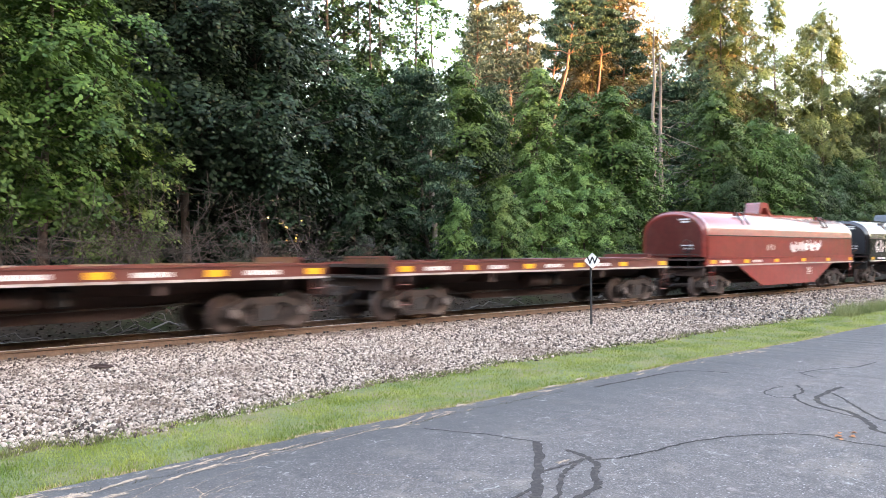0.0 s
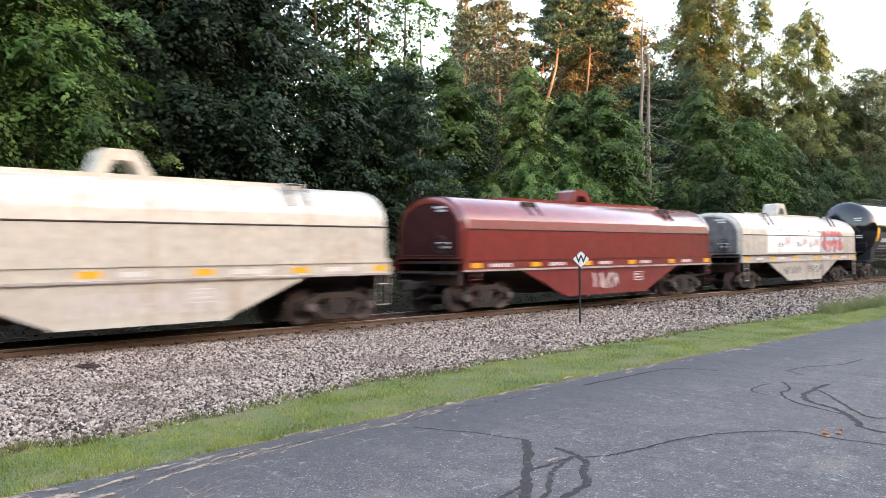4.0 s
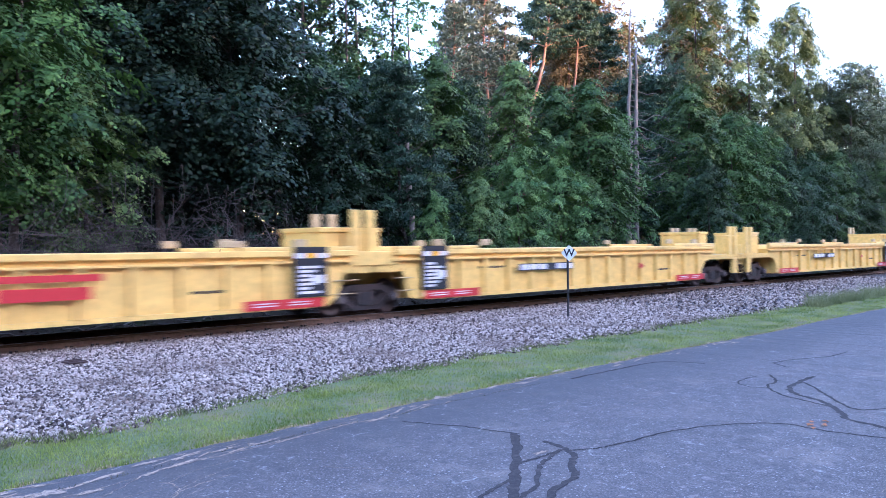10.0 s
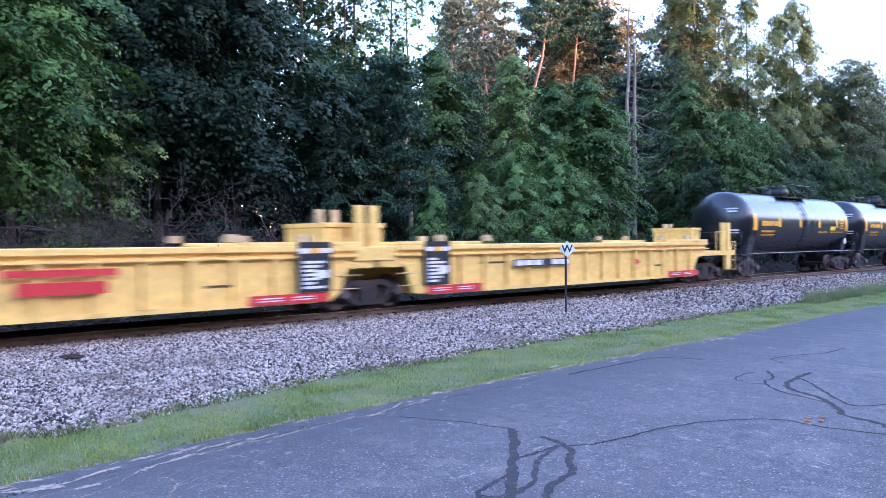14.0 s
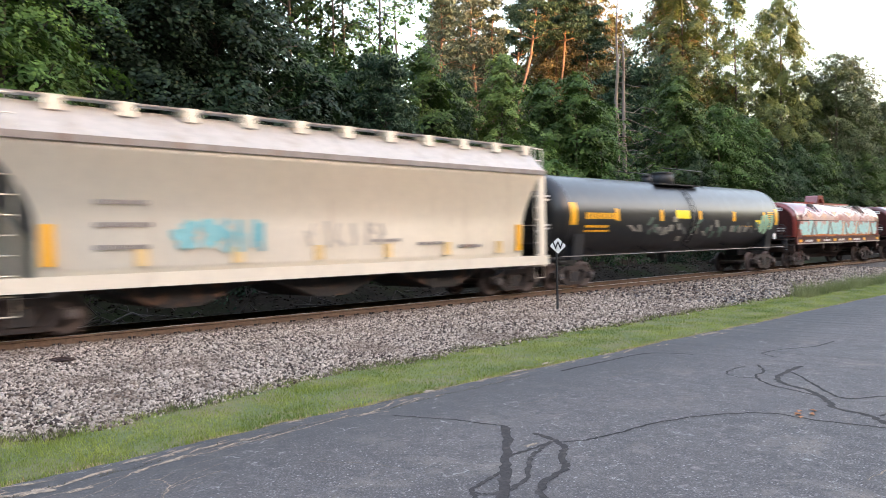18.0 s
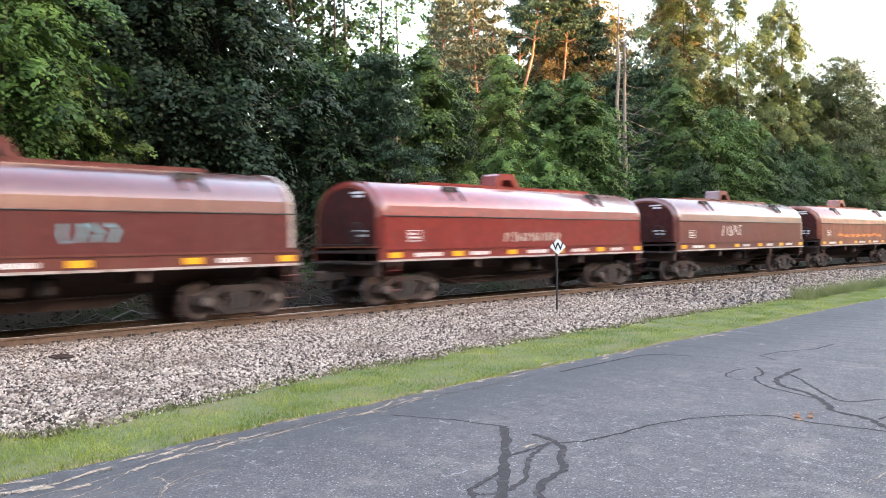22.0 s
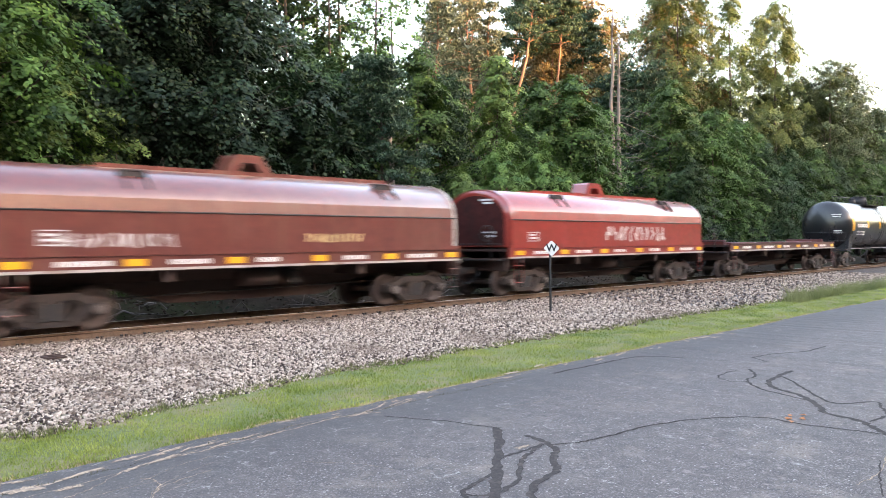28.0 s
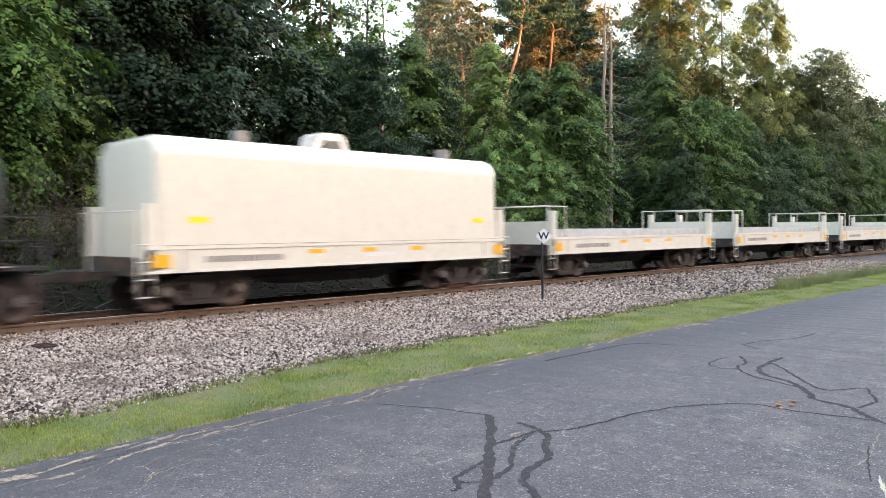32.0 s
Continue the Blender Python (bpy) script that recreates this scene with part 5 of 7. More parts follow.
def writing(car, x0, x1, z, h, material, y=-1.5, seed=1):
    """Unreadable lettering as bars."""
    rng = random.Random(seed)
    bm = bmesh.new()
    x = x0
    while x < x1:
        w = h * (0.5 + rng.random() * 0.5)
        box(bm, x, x + w, y - 0.006, y - 0.001, z, z + h)
        x += w + h * 0.25
    part("lettering", bm, material, car)


def blob_patch(bm, cx, cz, rx, rz, y, rng, n=22):
    ph = [rng.random() * 6.28 for _ in range(4)]
    vs = []
    for i in range(n):
        a = 2 * math.pi * i / n
        k = 0.86 + 0.18 * math.sin(3 * a + ph[0]) + 0.14 * math.sin(5 * a + ph[1]) + 0.42 * (rng.random() - 0.4)
        vs.append((cx + rx * k * math.cos(a), cz + rz * min(1.15, k) * math.sin(a)))
    f = bm.faces.new([bm.verts.new((x, y, z)) for x, z in vs])
    bmesh.ops.recalc_face_normals(bm, faces=[f])
    if f.normal.y > 0:
        f.normal_flip()


def graffiti(car, x0, x1, z0, z1, material, seed, y=-1.5, dens=1.0):
    """Sprayed lettering as swollen plain shapes."""
    rng = random.Random(seed)
    n = max(2, int((x1 - x0) / (z1 - z0) * 1.5 * dens))
    if material in (WHITE_SPRAY, BEIGE, GREY_SPRAY, FADED_TAPE, MINT, TEAL, HOPPER_DARK_SPRAY):
        # a tag: one wavering stroke for each letter
        n = max(3, int(1.6 * (x1 - x0) / (z1 - z0)))
        cw = (x1 - x0) / n
        for i in range(n):
            pts = [Vector((x0 + cw * (i + 0.5 + 0.75 * (rng.random() - 0.5) * (1 if k % 2 else -1)), 0, z0 + (z1 - z0) * (rng.random() if k % 2 else (0.1 + 0.2 * k)))) for k in range(5)]
            bm = bmesh.new()
            prev = None
            for k, p in enumerate(pts):
                d = (pts[min(k + 1, 4)] - pts[max(k - 1, 0)]).normalized()
                o = Vector((-d.z, 0, d.x)) * (z1 - z0) * (0.05 + 0.07 * rng.random())
                cur = [bm.verts.new((q.x, y - 0.004 - 0.0006 * k - 0.0012 * (i % 3), q.z)) for q in (p + o, p - o)]
                if prev:
                    bm.faces.new((prev[0], prev[1], cur[1], cur[0]))
                prev = cur
            part("graffiti", bm, material, car, "sprayed graffiti tag")
        return
    for i in range(n):
        bm = bmesh.new()
        cx = x0 + (x1 - x0) * (i + 0.5) / n
        blob_patch(bm, cx, (z0 + z1) / 2 + (rng.random() - 0.5) * 0.1, (x1 - x0) / n * 0.56, (z1 - z0) * 0.42, y - 0.004 - 0.0015 * (i % 3), rng)
        part("graffiti", bm, material, car, "sprayed graffiti")


def ladder(car, x, y, z0, z1, w, material, along="x"):
    d = Vector((w, 0, 0)) if along == "x" else Vector((0, w, 0))
    o = Vector((x, y, 0))
    lines = [[o + Vector((0, 0, z0)), o + Vector((0, 0, z1))], [o + d + Vector((0, 0, z0)), o + d + Vector((0, 0, z1))]]
    n = max(2, int((z1 - z0) / 0.36))
    for i in range(n + 1):
        z = z0 + (z1 - z0) * i / n
        lines.append([o + Vector((0, 0, z)), o + d + Vector((0, 0, z))])
    part("ladder", rods(0.016, *lines), material, car)


def underframe(car, L, beam):
    """Deep centre sill with tapered ends, brake gear, end sills and couplers."""
    bm = prism_y(bmesh.new(), [(-L, 0.85), (-L + 2.9, 0.80), (-L + 4.1, 0.42), (L - 4.1, 0.42), (L - 2.9, 0.80), (L, 0.85), (L, 1.2), (-L, 1.2)], -0.32, 0.32)
    part("centre_sill", bm, beam, car, "deep rusty centre sill")
    part("brake_reservoir", rod(bmesh.new(), (-0.6, -0.85, 0.95), (0.35, -0.85, 0.95), 0.2, seg=16), beam, car)
    part("brake_valve", boxes((0.7, 1.05, -0.95, -0.6, 0.75, 1.1), bevel=0.04), IRON, car)
    part("brake_rod", rods(0.02, [(-L + 2.2, -0.5, 0.6), (L - 2.2, -0.45, 0.7)]), IRON, car)
    for s in (-1, 1):
        coupler(car, s * L, s)
        part("end_sill", boxes((s * (L - 0.06) - 0.07, s * (L - 0.06) + 0.07, -1.35, 1.35, 0.82, 1.22), bevel=0.01), beam, car)
        part("cross_bearer", boxes((s * 2.6 - 0.1, s * 2.6 + 0.1, -1.4, 1.4, 0.95, 1.22)), beam, car)


def hood_profile(w, z0, zs, zt, n=14):
    """Upright side up to the shoulder, then a round roof."""
    pr = [(-w, z0), (-w, zs)]
    for i in range(1, n):
        a = math.pi - math.pi * i / n
        pr.append((w * math.cos(a), zs + (zt - zs) * math.sin(a) ** 0.85))
    return pr + [(w, zs), (w, z0)]


def hood(car, x0, x1, w, z0, zs, zt, material, trim, end_mat, tall=False, band=None):
    """A steel cover: shell with rounded ends, lips, top rail, lifting bracket and guides."""
    bm = bmesh.new()
    pr = hood_profile(w, z0, zs, zt)
    rings = []
    for x, k, dz in ((x0, 0.90, -0.14), (x0 + 0.05, 0.965, -0.05), (x0 + 0.16, 1.0, 0), (x1 - 0.16, 1.0, 0), (x1 - 0.05, 0.965, -0.05), (x1, 0.90, -0.14)):
        rings.append([bm.verts.new((x, y * k, max(z0, z + dz * (z - z0) / (zt - z0)))) for y, z in pr])
    m = len(pr)
    for a, b in zip(rings[:-1], rings[1:]):
        for i in range(m - 1):
            f = bm.faces.new((a[i], a[i + 1], b[i + 1], b[i]))
            f.smooth = 1 < i < m - 3
    bm.faces.new(rings[0])
    bm.faces.new(rings[-1][::-1])
    bmesh.ops.recalc_face_normals(bm, faces=bm.faces[:])
    h = part("hood", bm, material, car, "rounded steel coil cover")
    inner = [(y * 0.86, max(z0 + 0.04, z - 0.2 * (z - z0) / (zt - z0))) for y, z in pr]
    # end plates get a darker colour than the hood for their shade
    for xe in (x0 - 0.012, x1 + 0.004):
        part("end_plate", prism_x(bmesh.new(), inner, xe, xe + 0.008), end_mat, h, "grimy end plate, coloured dark as in shade")
    for yy, zz, ww in ((-0.75, zt - 0.38, 0.5), (-0.75, zt - 0.48, 0.36), (-0.9, z0 + 0.42, 0.55), (-0.9, z0 + 0.3, 0.4)):
        part("end_marking", boxes((x0 - 0.018, x0 - 0.012, yy, yy + ww, zz, zz + 0.06)), WHITE_TAPE, h)
    # shoulder seam, slightly proud, coloured dark for the shadow in its gap
    for s in (-1, 1):
        part("seam", rod(bmesh.new(), (x0 + 0.1, s * (w + 0.004), zs), (x1 - 0.1, s * (w + 0.004), zs), 0.02, seg=6), GUIDE, h)
    for s in (-1, 1):
        part("base_lip", boxes((x0 + 0.02, x1 - 0.02, s * (w + 0.015) - 0.015, s * (w + 0.015) + 0.015, z0 - 0.03, z0 + 0.05)), trim, h)
    for x in (x0 + 0.17, x1 - 0.17):
        bm = bmesh.new()
        o = hood_profile(w + 0.018, z0, zs, zt + 0.018)
        a = [bm.verts.new((x - 0.06, y, z)) for y, z in o]
        b = [bm.verts.new((x + 0.06, y, z)) for y, z in o]
        for i in range(len(o) - 1):
            bm.faces.new((a[i], a[i + 1], b[i + 1], b[i])).smooth = True
        bmesh.ops.recalc_face_normals(bm, faces=bm.faces[:])
        part("end_band", bm, band if band and x > 0 else material, h)
    L = x1 - x0
    for s in (-1, 1):
        part("top_rail", boxes((x0 + 0.2 * L, x1 - 0.14 * L, s * 0.29 - 0.03, s * 0.29 + 0.03, zt - 0.06, zt + 0.07)), trim, h)
    mx = (x0 + x1) / 2
    k = 1.0 if tall else 0.8
    bm = prism_y(bmesh.new(), [(mx - 0.62, zt - 0.03), (mx - 0.42, zt + 0.52 * k), (mx - 0.34, zt + 0.6 * k), (mx + 0.3, zt + 0.6 * k), (mx + 0.38, zt + 0.52 * k), (mx + 0.72, zt - 0.03), (mx + 0.42, zt - 0.03), (mx + 0.16, zt + 0.36 * k), (mx - 0.16, zt + 0.36 * k), (mx - 0.36, zt - 0.03)], -0.34, 0.34)
    part("lifting_bracket", bm, trim, h)
    for fx in (0.24, 0.8):
        x = x0 + fx * L
        for s in (-1, 1):
            up = 0.2 if tall else 0.08
            r0, r1 = (1.34 / 1.46 * w, zs + 0.47 * (zt - zs)), (1.02 / 1.46 * w, zs + 0.79 * (zt - zs) + up)
            part("stacking_guide", rods(0.03, [(x - 0.24, s * r0[0], r0[1]), (x - 0.24, s * r1[0], r1[1]), (x + 0.24, s * r1[0], r1[1]), (x + 0.24, s * r0[0], r0[1])]), GUIDE, h, "dark loop guide on the roof")
            part("guide_ear", boxes((x - 0.3, x + 0.3, min(s * r1[0], s * (r1[0] - 0.12)), max(s * r1[0], s * (r1[0] - 0.12)), r1[1] - 0.14, r1[1] + 0.03), bevel=0.01), trim if tall else GUIDE, h)
    return h


def side_sill(car, L, z0, z1, material, lip):
    for s in (-1, 1):
        y = s * 1.44
        bm = prism_x(bmesh.new(), [(y + s * q, z) for q, z in ((-0.03, z0 - 0.02), (0.06, z0 - 0.02), (0.06, z0 + 0.03), (0.03, z0 + 0.035), (0.03, z1 - 0.035), (0.06, z1 - 0.03), (0.06, z1 + 0.02), (-0.03, z1 + 0.02))], -L, L)
        sill = part("side_sill", bm, material, car, "steel side sill")
        part("sill_edge", boxes((-L, L, s * 1.50 - 0.006, s * 1.50 + 0.006, z0 - 0.022, z0 + 0.032)), lip, sill, "pale worn sill edge")
    part("deck", boxes((-L, L, -1.40, 1.40, z1 - 0.12, z1 - 0.04)), BEAM, car)
    for s in (-1, 1):
        part("trough_wall", prism_x(bmesh.new(), [(s * 1.3, z1 - 0.05), (s * 1.2, z1 - 0.05), (s * 0.2, 0.95), (s * 0.3, 0.9)], -L + 0.6, L - 0.6), BEAM, car)


def ends(car, L, material, z1):
    """End platforms: steps, grab irons and a brake wheel."""
    for s in (-1, 1):
        x = s * (L - 0.02)
        part("crossover_platform", boxes((min(x, x + s * 0.3), max(x, x + s * 0.3), -1.3, 1.3, 1.14, 1.18)), IRON, car)
        for y in (-1.42, 1.42):
            ladder(car, s * (L - 0.38), y, 0.45, z1 - 0.05, 0.34, material)
        part("grab_iron", rods(0.016, [(x, -1.2, 1.2), (x + s * 0.12, -1.2, z1 + 0.12), (x + s * 0.12, 1.2, z1 + 0.12), (x, 1.2, 1.2)]), IRON, car)
    bm = bmesh.new()
    pts = [Vector((-L - 0.2, -0.75 + 0.25 * math.cos(a), 2.0 + 0.25 * math.sin(a))) for a in np.linspace(0, 2 * math.pi, 15)]
    for p, q in zip(pts[:-1], pts[1:]):
        rod(bm, p, q, 0.018, seg=5)
    for k in (0, 5, 10):
        rod(bm, pts[k], (-L - 0.2, -0.75, 2.0), 0.014, seg=5)
    rod(bm, (-L - 0.2, -0.75, 2.0), (-L + 0.05, -0.75, 2.0), 0.03)
    rod(bm, (-L - 0.05, -0.75, 2.0), (-L - 0.05, -0.75, 1.2), 0.025)
    part("brake_wheel", bm, IRON, car)


def tape_row(car, L, z, h, seed, y=-1.5, yellow=YELLOW_TAPE, white=WHITE_TAPE):
    rng = random.Random(seed)
    n = 6
    for i in range(n):
        x = -L + 0.35 + (2 * L - 0.9) * i / (n - 1)
        part("reflector", boxes((x - 0.02, x + 0.42, y - 0.008, y - 0.002, z, z + h)), yellow, car, "yellow reflective tape")
        if i < n - 1 and rng.random() < 0.75:
            x += 0.7 + rng.random() * 0.3
            writing(car, x, x + 0.6 + rng.random() * 0.5, z + h * 0.1, h * 0.75, white, y, seed * 7 + i)


def data_mark(car, x, z, y):
    """A small stencilled frame with lines of unreadable marks in it."""
    bm = boxes((x, x + 0.5, y - 0.006, y, z, z + 0.02), (x, x + 0.5, y - 0.006, y, z + 0.28, z + 0.3), (x, x + 0.02, y - 0.006, y, z + 0.02, z + 0.28), (x + 0.48, x + 0.5, y - 0.006, y, z + 0.02, z + 0.28))
    part("stencil_frame", bm, WHITE_TAPE, car)
    for k in range(2):
        part("stencil_line", boxes((x + 0.06, x + 0.42 - 0.1 * k, y - 0.006, y, z + 0.08 + 0.1 * k, z + 0.13 + 0.1 * k)), WHITE_TAPE, car)


def coil_car(s0, s1, label, body, cover, fish=False, seed=1, beam=None, trim=None, lip=None, tapes=True, covered=True, tr=1.35, zt=3.42, zs=2.42, end_mat=None, band=None):
    car, L = new_car("coil_car", s0, s1, label, "freight car")
    lip = lip or WORN
    side_sill(car, L, 1.23, 1.55, body, lip)
    underframe(car, L, beam or BEAM)
    truck(car, -L + tr)
    truck(car, L - tr)
    ends(car, L, body, 1.55)
    if fish:
        for s in (-1, 1):
            y = s * 1.42
            bm = prism_y(bmesh.new(), [(-L + 2.5, 1.22), (-L + 4.6, 0.36), (L - 4.6, 0.36), (L - 2.5, 1.22)], y - 0.03, y + 0.03)
            fb = part("fishbelly_side", bm, body, car, "deep tapered side plate")
            part("bottom_flange", boxes((-L + 4.6, L - 4.6, y - 0.07, y + 0.07, 0.33, 0.37)), body, fb)
    if covered:
        hood(car, -L + 0.05, L - 0.05, 1.46, 1.58, zs, zt, cover, trim or cover, end_mat or END_DARK, end_mat in (END_PALE, MAROON), band)
    else:
        for i in range(7):
            x = -L + 1.2 + (2 * L - 2.4) * i / 6
            part("coil_stop", boxes((x - 0.09, x + 0.09, -1.3, 1.3, 1.42, 1.6), bevel=0.01), body, car)
        for s in (-1, 1):
            part("end_bulkhead", boxes((s * (L - 0.45) - 0.06, s * (L - 0.45) + 0.06, -1.0, 1.0, 1.4, 1.72), bevel=0.01), body, car)
    if tapes:
        tape_row(car, L, 1.31, 0.14, seed, -1.468)
    if fish:
        data_mark(car, L - 5.4, 0.74, -1.452)
    elif covered:
        data_mark(car, -L + 1.0, 1.74, -1.462)
    return car, L


def on_hood(car, x0, x1, z0, z1, material, seed, w=1.46, zs=2.42, zt=3.42):
    """Paint that climbs over the shoulder of a hood, with a wavering top edge."""
    rng = random.Random(seed)
    bm = bmesh.new()
    n = 26
    cols = []
    for i in range(n + 1):
        x = x0 + (x1 - x0) * i / n
        top = z1 - 0.14 * rng.random() - 0.1 * (1 + math.sin(i * 1.3))
        col = []
        for k in range(6):
            z = z0 + (top - z0) * k / 5
            sn = max(0.0, (z - zs) / (zt - zs)) ** (1 / 0.85)
            col.append(bm.verts.new((x, -(w + 0.012) * math.sqrt(max(0.0, 1 - sn * sn)), z + 0.006 * k / 5)))
        cols.append(col)
    for a, b in zip(cols[:-1], cols[1:]):
        for k in range(5):
            bm.faces.new((a[k], b[k], b[k + 1], a[k + 1])).smooth = True
    part("graffiti", bm, material, car, "sprayed graffiti running over the hood")


def hood_stroke(car, x0, x1, z0, z1, material, seed, width, step, w=1.46, zs=2.42, zt=3.42):
    """A zigzag line sprayed along the roof of a hood."""
    rng = random.Random(seed)
    bm = bmesh.new()
    prev, x, up = None, x0, False
    while x < x1:
        up = not up
        za, zb = (z0, z1) if up else (z1, z0)
        for k in range(6):
            z = za + (zb - za) * k / 6 + 0.03 * rng.random()
            cur = []
            for dz in (-width, width):
                q = z + dz
                sn = max(0.0, (q - zs) / (zt - zs)) ** (1 / 0.85)
                cur.append(bm.verts.new((x + step * k / 6, -(w + 0.018) * math.sqrt(max(0.0, 1 - sn * sn)), q + 0.008)))
            if prev:
                bm.faces.new((prev[0], cur[0], cur[1], prev[1]))
            prev = cur
        x += step
    part("graffiti", bm, material, car, "zigzag line sprayed over the hood")


def on_tank(car, name, material, x0, x1, z0, z1, R, cz, label="", slant=0.0):
    """A decal wrapped on the near side of the shell."""
    bm = bmesh.new()
    r = R + 0.006
    prev = None
    for k in range(7):
        z = z0 + (z1 - z0) * k / 6
        y = -math.sqrt(max(0.01, r * r - (z - cz) ** 2))
        d = slant * k / 6
        cur = [bm.verts.new((x0 + d, y, z)), bm.verts.new((x1 + d, y, z))]
        if prev:
            bm.faces.new((prev[0], prev[1], cur[1], cur[0])).smooth = True
        prev = cur
    part(name, bm, material, car, label)


def tank_writing(car, material, x0, x1, z, h, R, cz, seed):
    rng = random.Random(seed)
    bm = bmesh.new()
    x = x0
    r = R + 0.006
    while x < x1:
        w = h * (0.45 + 0.5 * rng.random())
        ya, yb = (-math.sqrt(r * r - (q - cz) ** 2) for q in (z, z + h))
        bm.faces.new([bm.verts.new(p) for p in ((x, ya, z), (x + w, ya, z), (x + w, yb, z + h), (x, yb, z + h))])
        x += w + h * 0.22
    bmesh.ops.recalc_face_normals(bm, faces=bm.faces[:])
    for f in bm.faces:
        if f.normal.y > 0:
            f.normal_flip()
    part("lettering", bm, material, car)


def tank_car(s0, s1, label, shell, kind, R=1.46, cz=2.52, tr=0.75, long_rail=False):
    """s0, s1: the ends of the shell."""
    car, L = new_car("tank_car", s0, s1, label, "tank car")
    e = 0.55
    prof = [(-L - 0.1, 0)] + [(-L + e - (e + 0.1) * math.cos(a), R * math.sin(a)) for a in np.linspace(0.15, math.pi / 2, 9)]
    prof += [(x, R) for x in np.linspace(-L + e + 0.05, L - e - 0.05, 14)]
    prof += [(L - e + (e + 0.1) * math.cos(a), R * math.sin(a)) for a in np.linspace(math.pi / 2, 0.15, 9)] + [(L + 0.1, 0)]
    sh = part("shell", lathe_x(bmesh.new(), prof, 56, 0, cz), shell, car, "glossy black cylindrical tank shell")
    for x in (-L + 0.62, L - 0.62):
        part("weld_band", lathe_x(bmesh.new(), [(x - 0.04, R - 0.01), (x - 0.035, R + 0.004), (x + 0.035, R + 0.004), (x + 0.04, R - 0.01)], 56, 0, cz), shell, sh)
    for s in (-1, 1):
        x = s * (L - tr)
        truck(car, x)
        part("saddle", prism_x(bmesh.new(), [(-1.2, 1.0), (1.2, 1.0), (1.32, 1.9), (0.9, 1.5), (0.4, 1.2), (-0.4, 1.2), (-0.9, 1.5), (-1.32, 1.9)], x - 0.3, x + 0.3), BLACK, car)
        part("stub_sill", boxes((min(x - s * 1.2, s * (L + 0.55)), max(x - s * 1.2, s * (L + 0.55)), -0.3, 0.3, 0.78, 1.12)), BLACK, car)
        part("end_platform", boxes((min(s * (L - 0.2), s * (L + 0.55)), max(s * (L - 0.2), s * (L + 0.55)), -1.45, 1.45, 1.06, 1.12)), IRON, car)
        coupler(car, s * (L + 0.45), s)
        part("end_railing", rods(0.02, [(s * (L + 0.5), -1.4, 1.1), (s * (L + 0.5), -1.4, 2.1), (s * (L + 0.5), 1.4, 2.1), (s * (L + 0.5), 1.4, 1.1)], [(s * (L + 0.5), -1.4, 1.6), (s * (L + 0.5), 1.4, 1.6)]), BLACK, car)
        ladder(car, s * (L + 0.12), -1.46, 0.45, 1.5, 0.34, BLACK)
    for y in (-1.46, 1.46):
        part("side_handrail", rods(0.015, [(-L + 0.1, y, 1.14), (L - 0.1, y, 1.14)]), WORN, car, "thin pale side rail")
    for i in range(5):
        x = -L + 2.2 + (2 * L - 4.4) * i / 4
        part("rail_bracket", rods(0.015, [(x, -1.46, 1.14), (x, -0.95, 1.4)]), BLACK, car)
    # top gear
    top = cz + R
    part("dome", lathe_z(0.5, 0.46, top - 0.1, top + 0.42, 0.1), BLACK, car, "black manway dome")
    part("valve_housing", lathe_z(0.22, 0.2, top - 0.1, top + 0.26, -1.1), BLACK, car)
    for s in (-1, 1):
        part("walkway", boxes((-1.7, 1.7, s * 0.7 - 0.22, s * 0.7 + 0.22, top - 0.14, top - 0.1)), BLACK, car)
    lines = []
    for y in (-0.98, 0.98):
        lines += [[(-1.7, y, top + 0.5), (1.7, y, top + 0.5)]] + [[(x, y, top - 0.2), (x, y, top + 0.5)] for x in (-1.7, -0.6, 0.6, 1.7)]
    if long_rail:
        for y in (-0.5, 0.5):
            lines += [[(-L + 0.6, y, top + 0.1), (L - 0.7, y, top + 0.1)]] + [[(x, y, top - 0.2), (x, y, top + 0.1)] for x in np.linspace(-L + 0.6, L - 0.7, 9)]
            part("walkway", boxes((-L + 0.6, L - 0.7, y - 0.12, y + 0.12, top - 0.09, top - 0.06)), BLACK, car)
    for l in lines:
        part("top_railing", rods(0.02, l, seg=5), BLACK, car)
    lines = [[(-0.2 + d, -R * math.sin(a0) - 0.05, cz + R * math.cos(a0)) for a0 in np.linspace(0.5, 2.4, 12)] for d in (0, 0.4)]
    lines += [[(-0.2, -R * math.sin(a0) - 0.05, cz + R * math.cos(a0)), (0.2, -R * math.sin(a0) - 0.05, cz + R * math.cos(a0))] for a0 in np.linspace(0.6, 2.3, 9)]
    for k, l in enumerate(lines):
        part("ladder_rail" if k < 2 else "ladder_rung", rods(0.014, l, seg=5), BLACK, car)
    part("outlet_valve", lathe_z(0.16, 0.2, cz - R - 0.4, cz - R + 0.05, 0.0), BLACK, car)
    for yy, zz, ww in ((-0.95, cz + 0.62, 0.6), (-0.95, cz + 0.5, 0.5), (-1.0, cz - 0.35, 0.45), (-1.0, cz - 0.46, 0.45)):
        part("end_marking", boxes((-L - 0.065 + 0.12 * abs(yy) * abs(zz - cz), -L - 0.055 + 0.16 * abs(yy) * abs(zz - cz) + 0.08, yy, yy + ww, zz, zz + 0.06)), WHITE_TAPE, car)
    # reflectors and lettering
    Y, W = YELLOW_TAPE, WHITE_TAPE
    on_tank(car, "reflector", Y, -L + 0.62, -L + 1.0, 2.2, 2.95, R, cz, "yellow reflective tape")
    on_tank(car, "reflector", Y, L - 0.95, L - 0.62, 2.2, 2.95, R, cz, "yellow reflective tape")
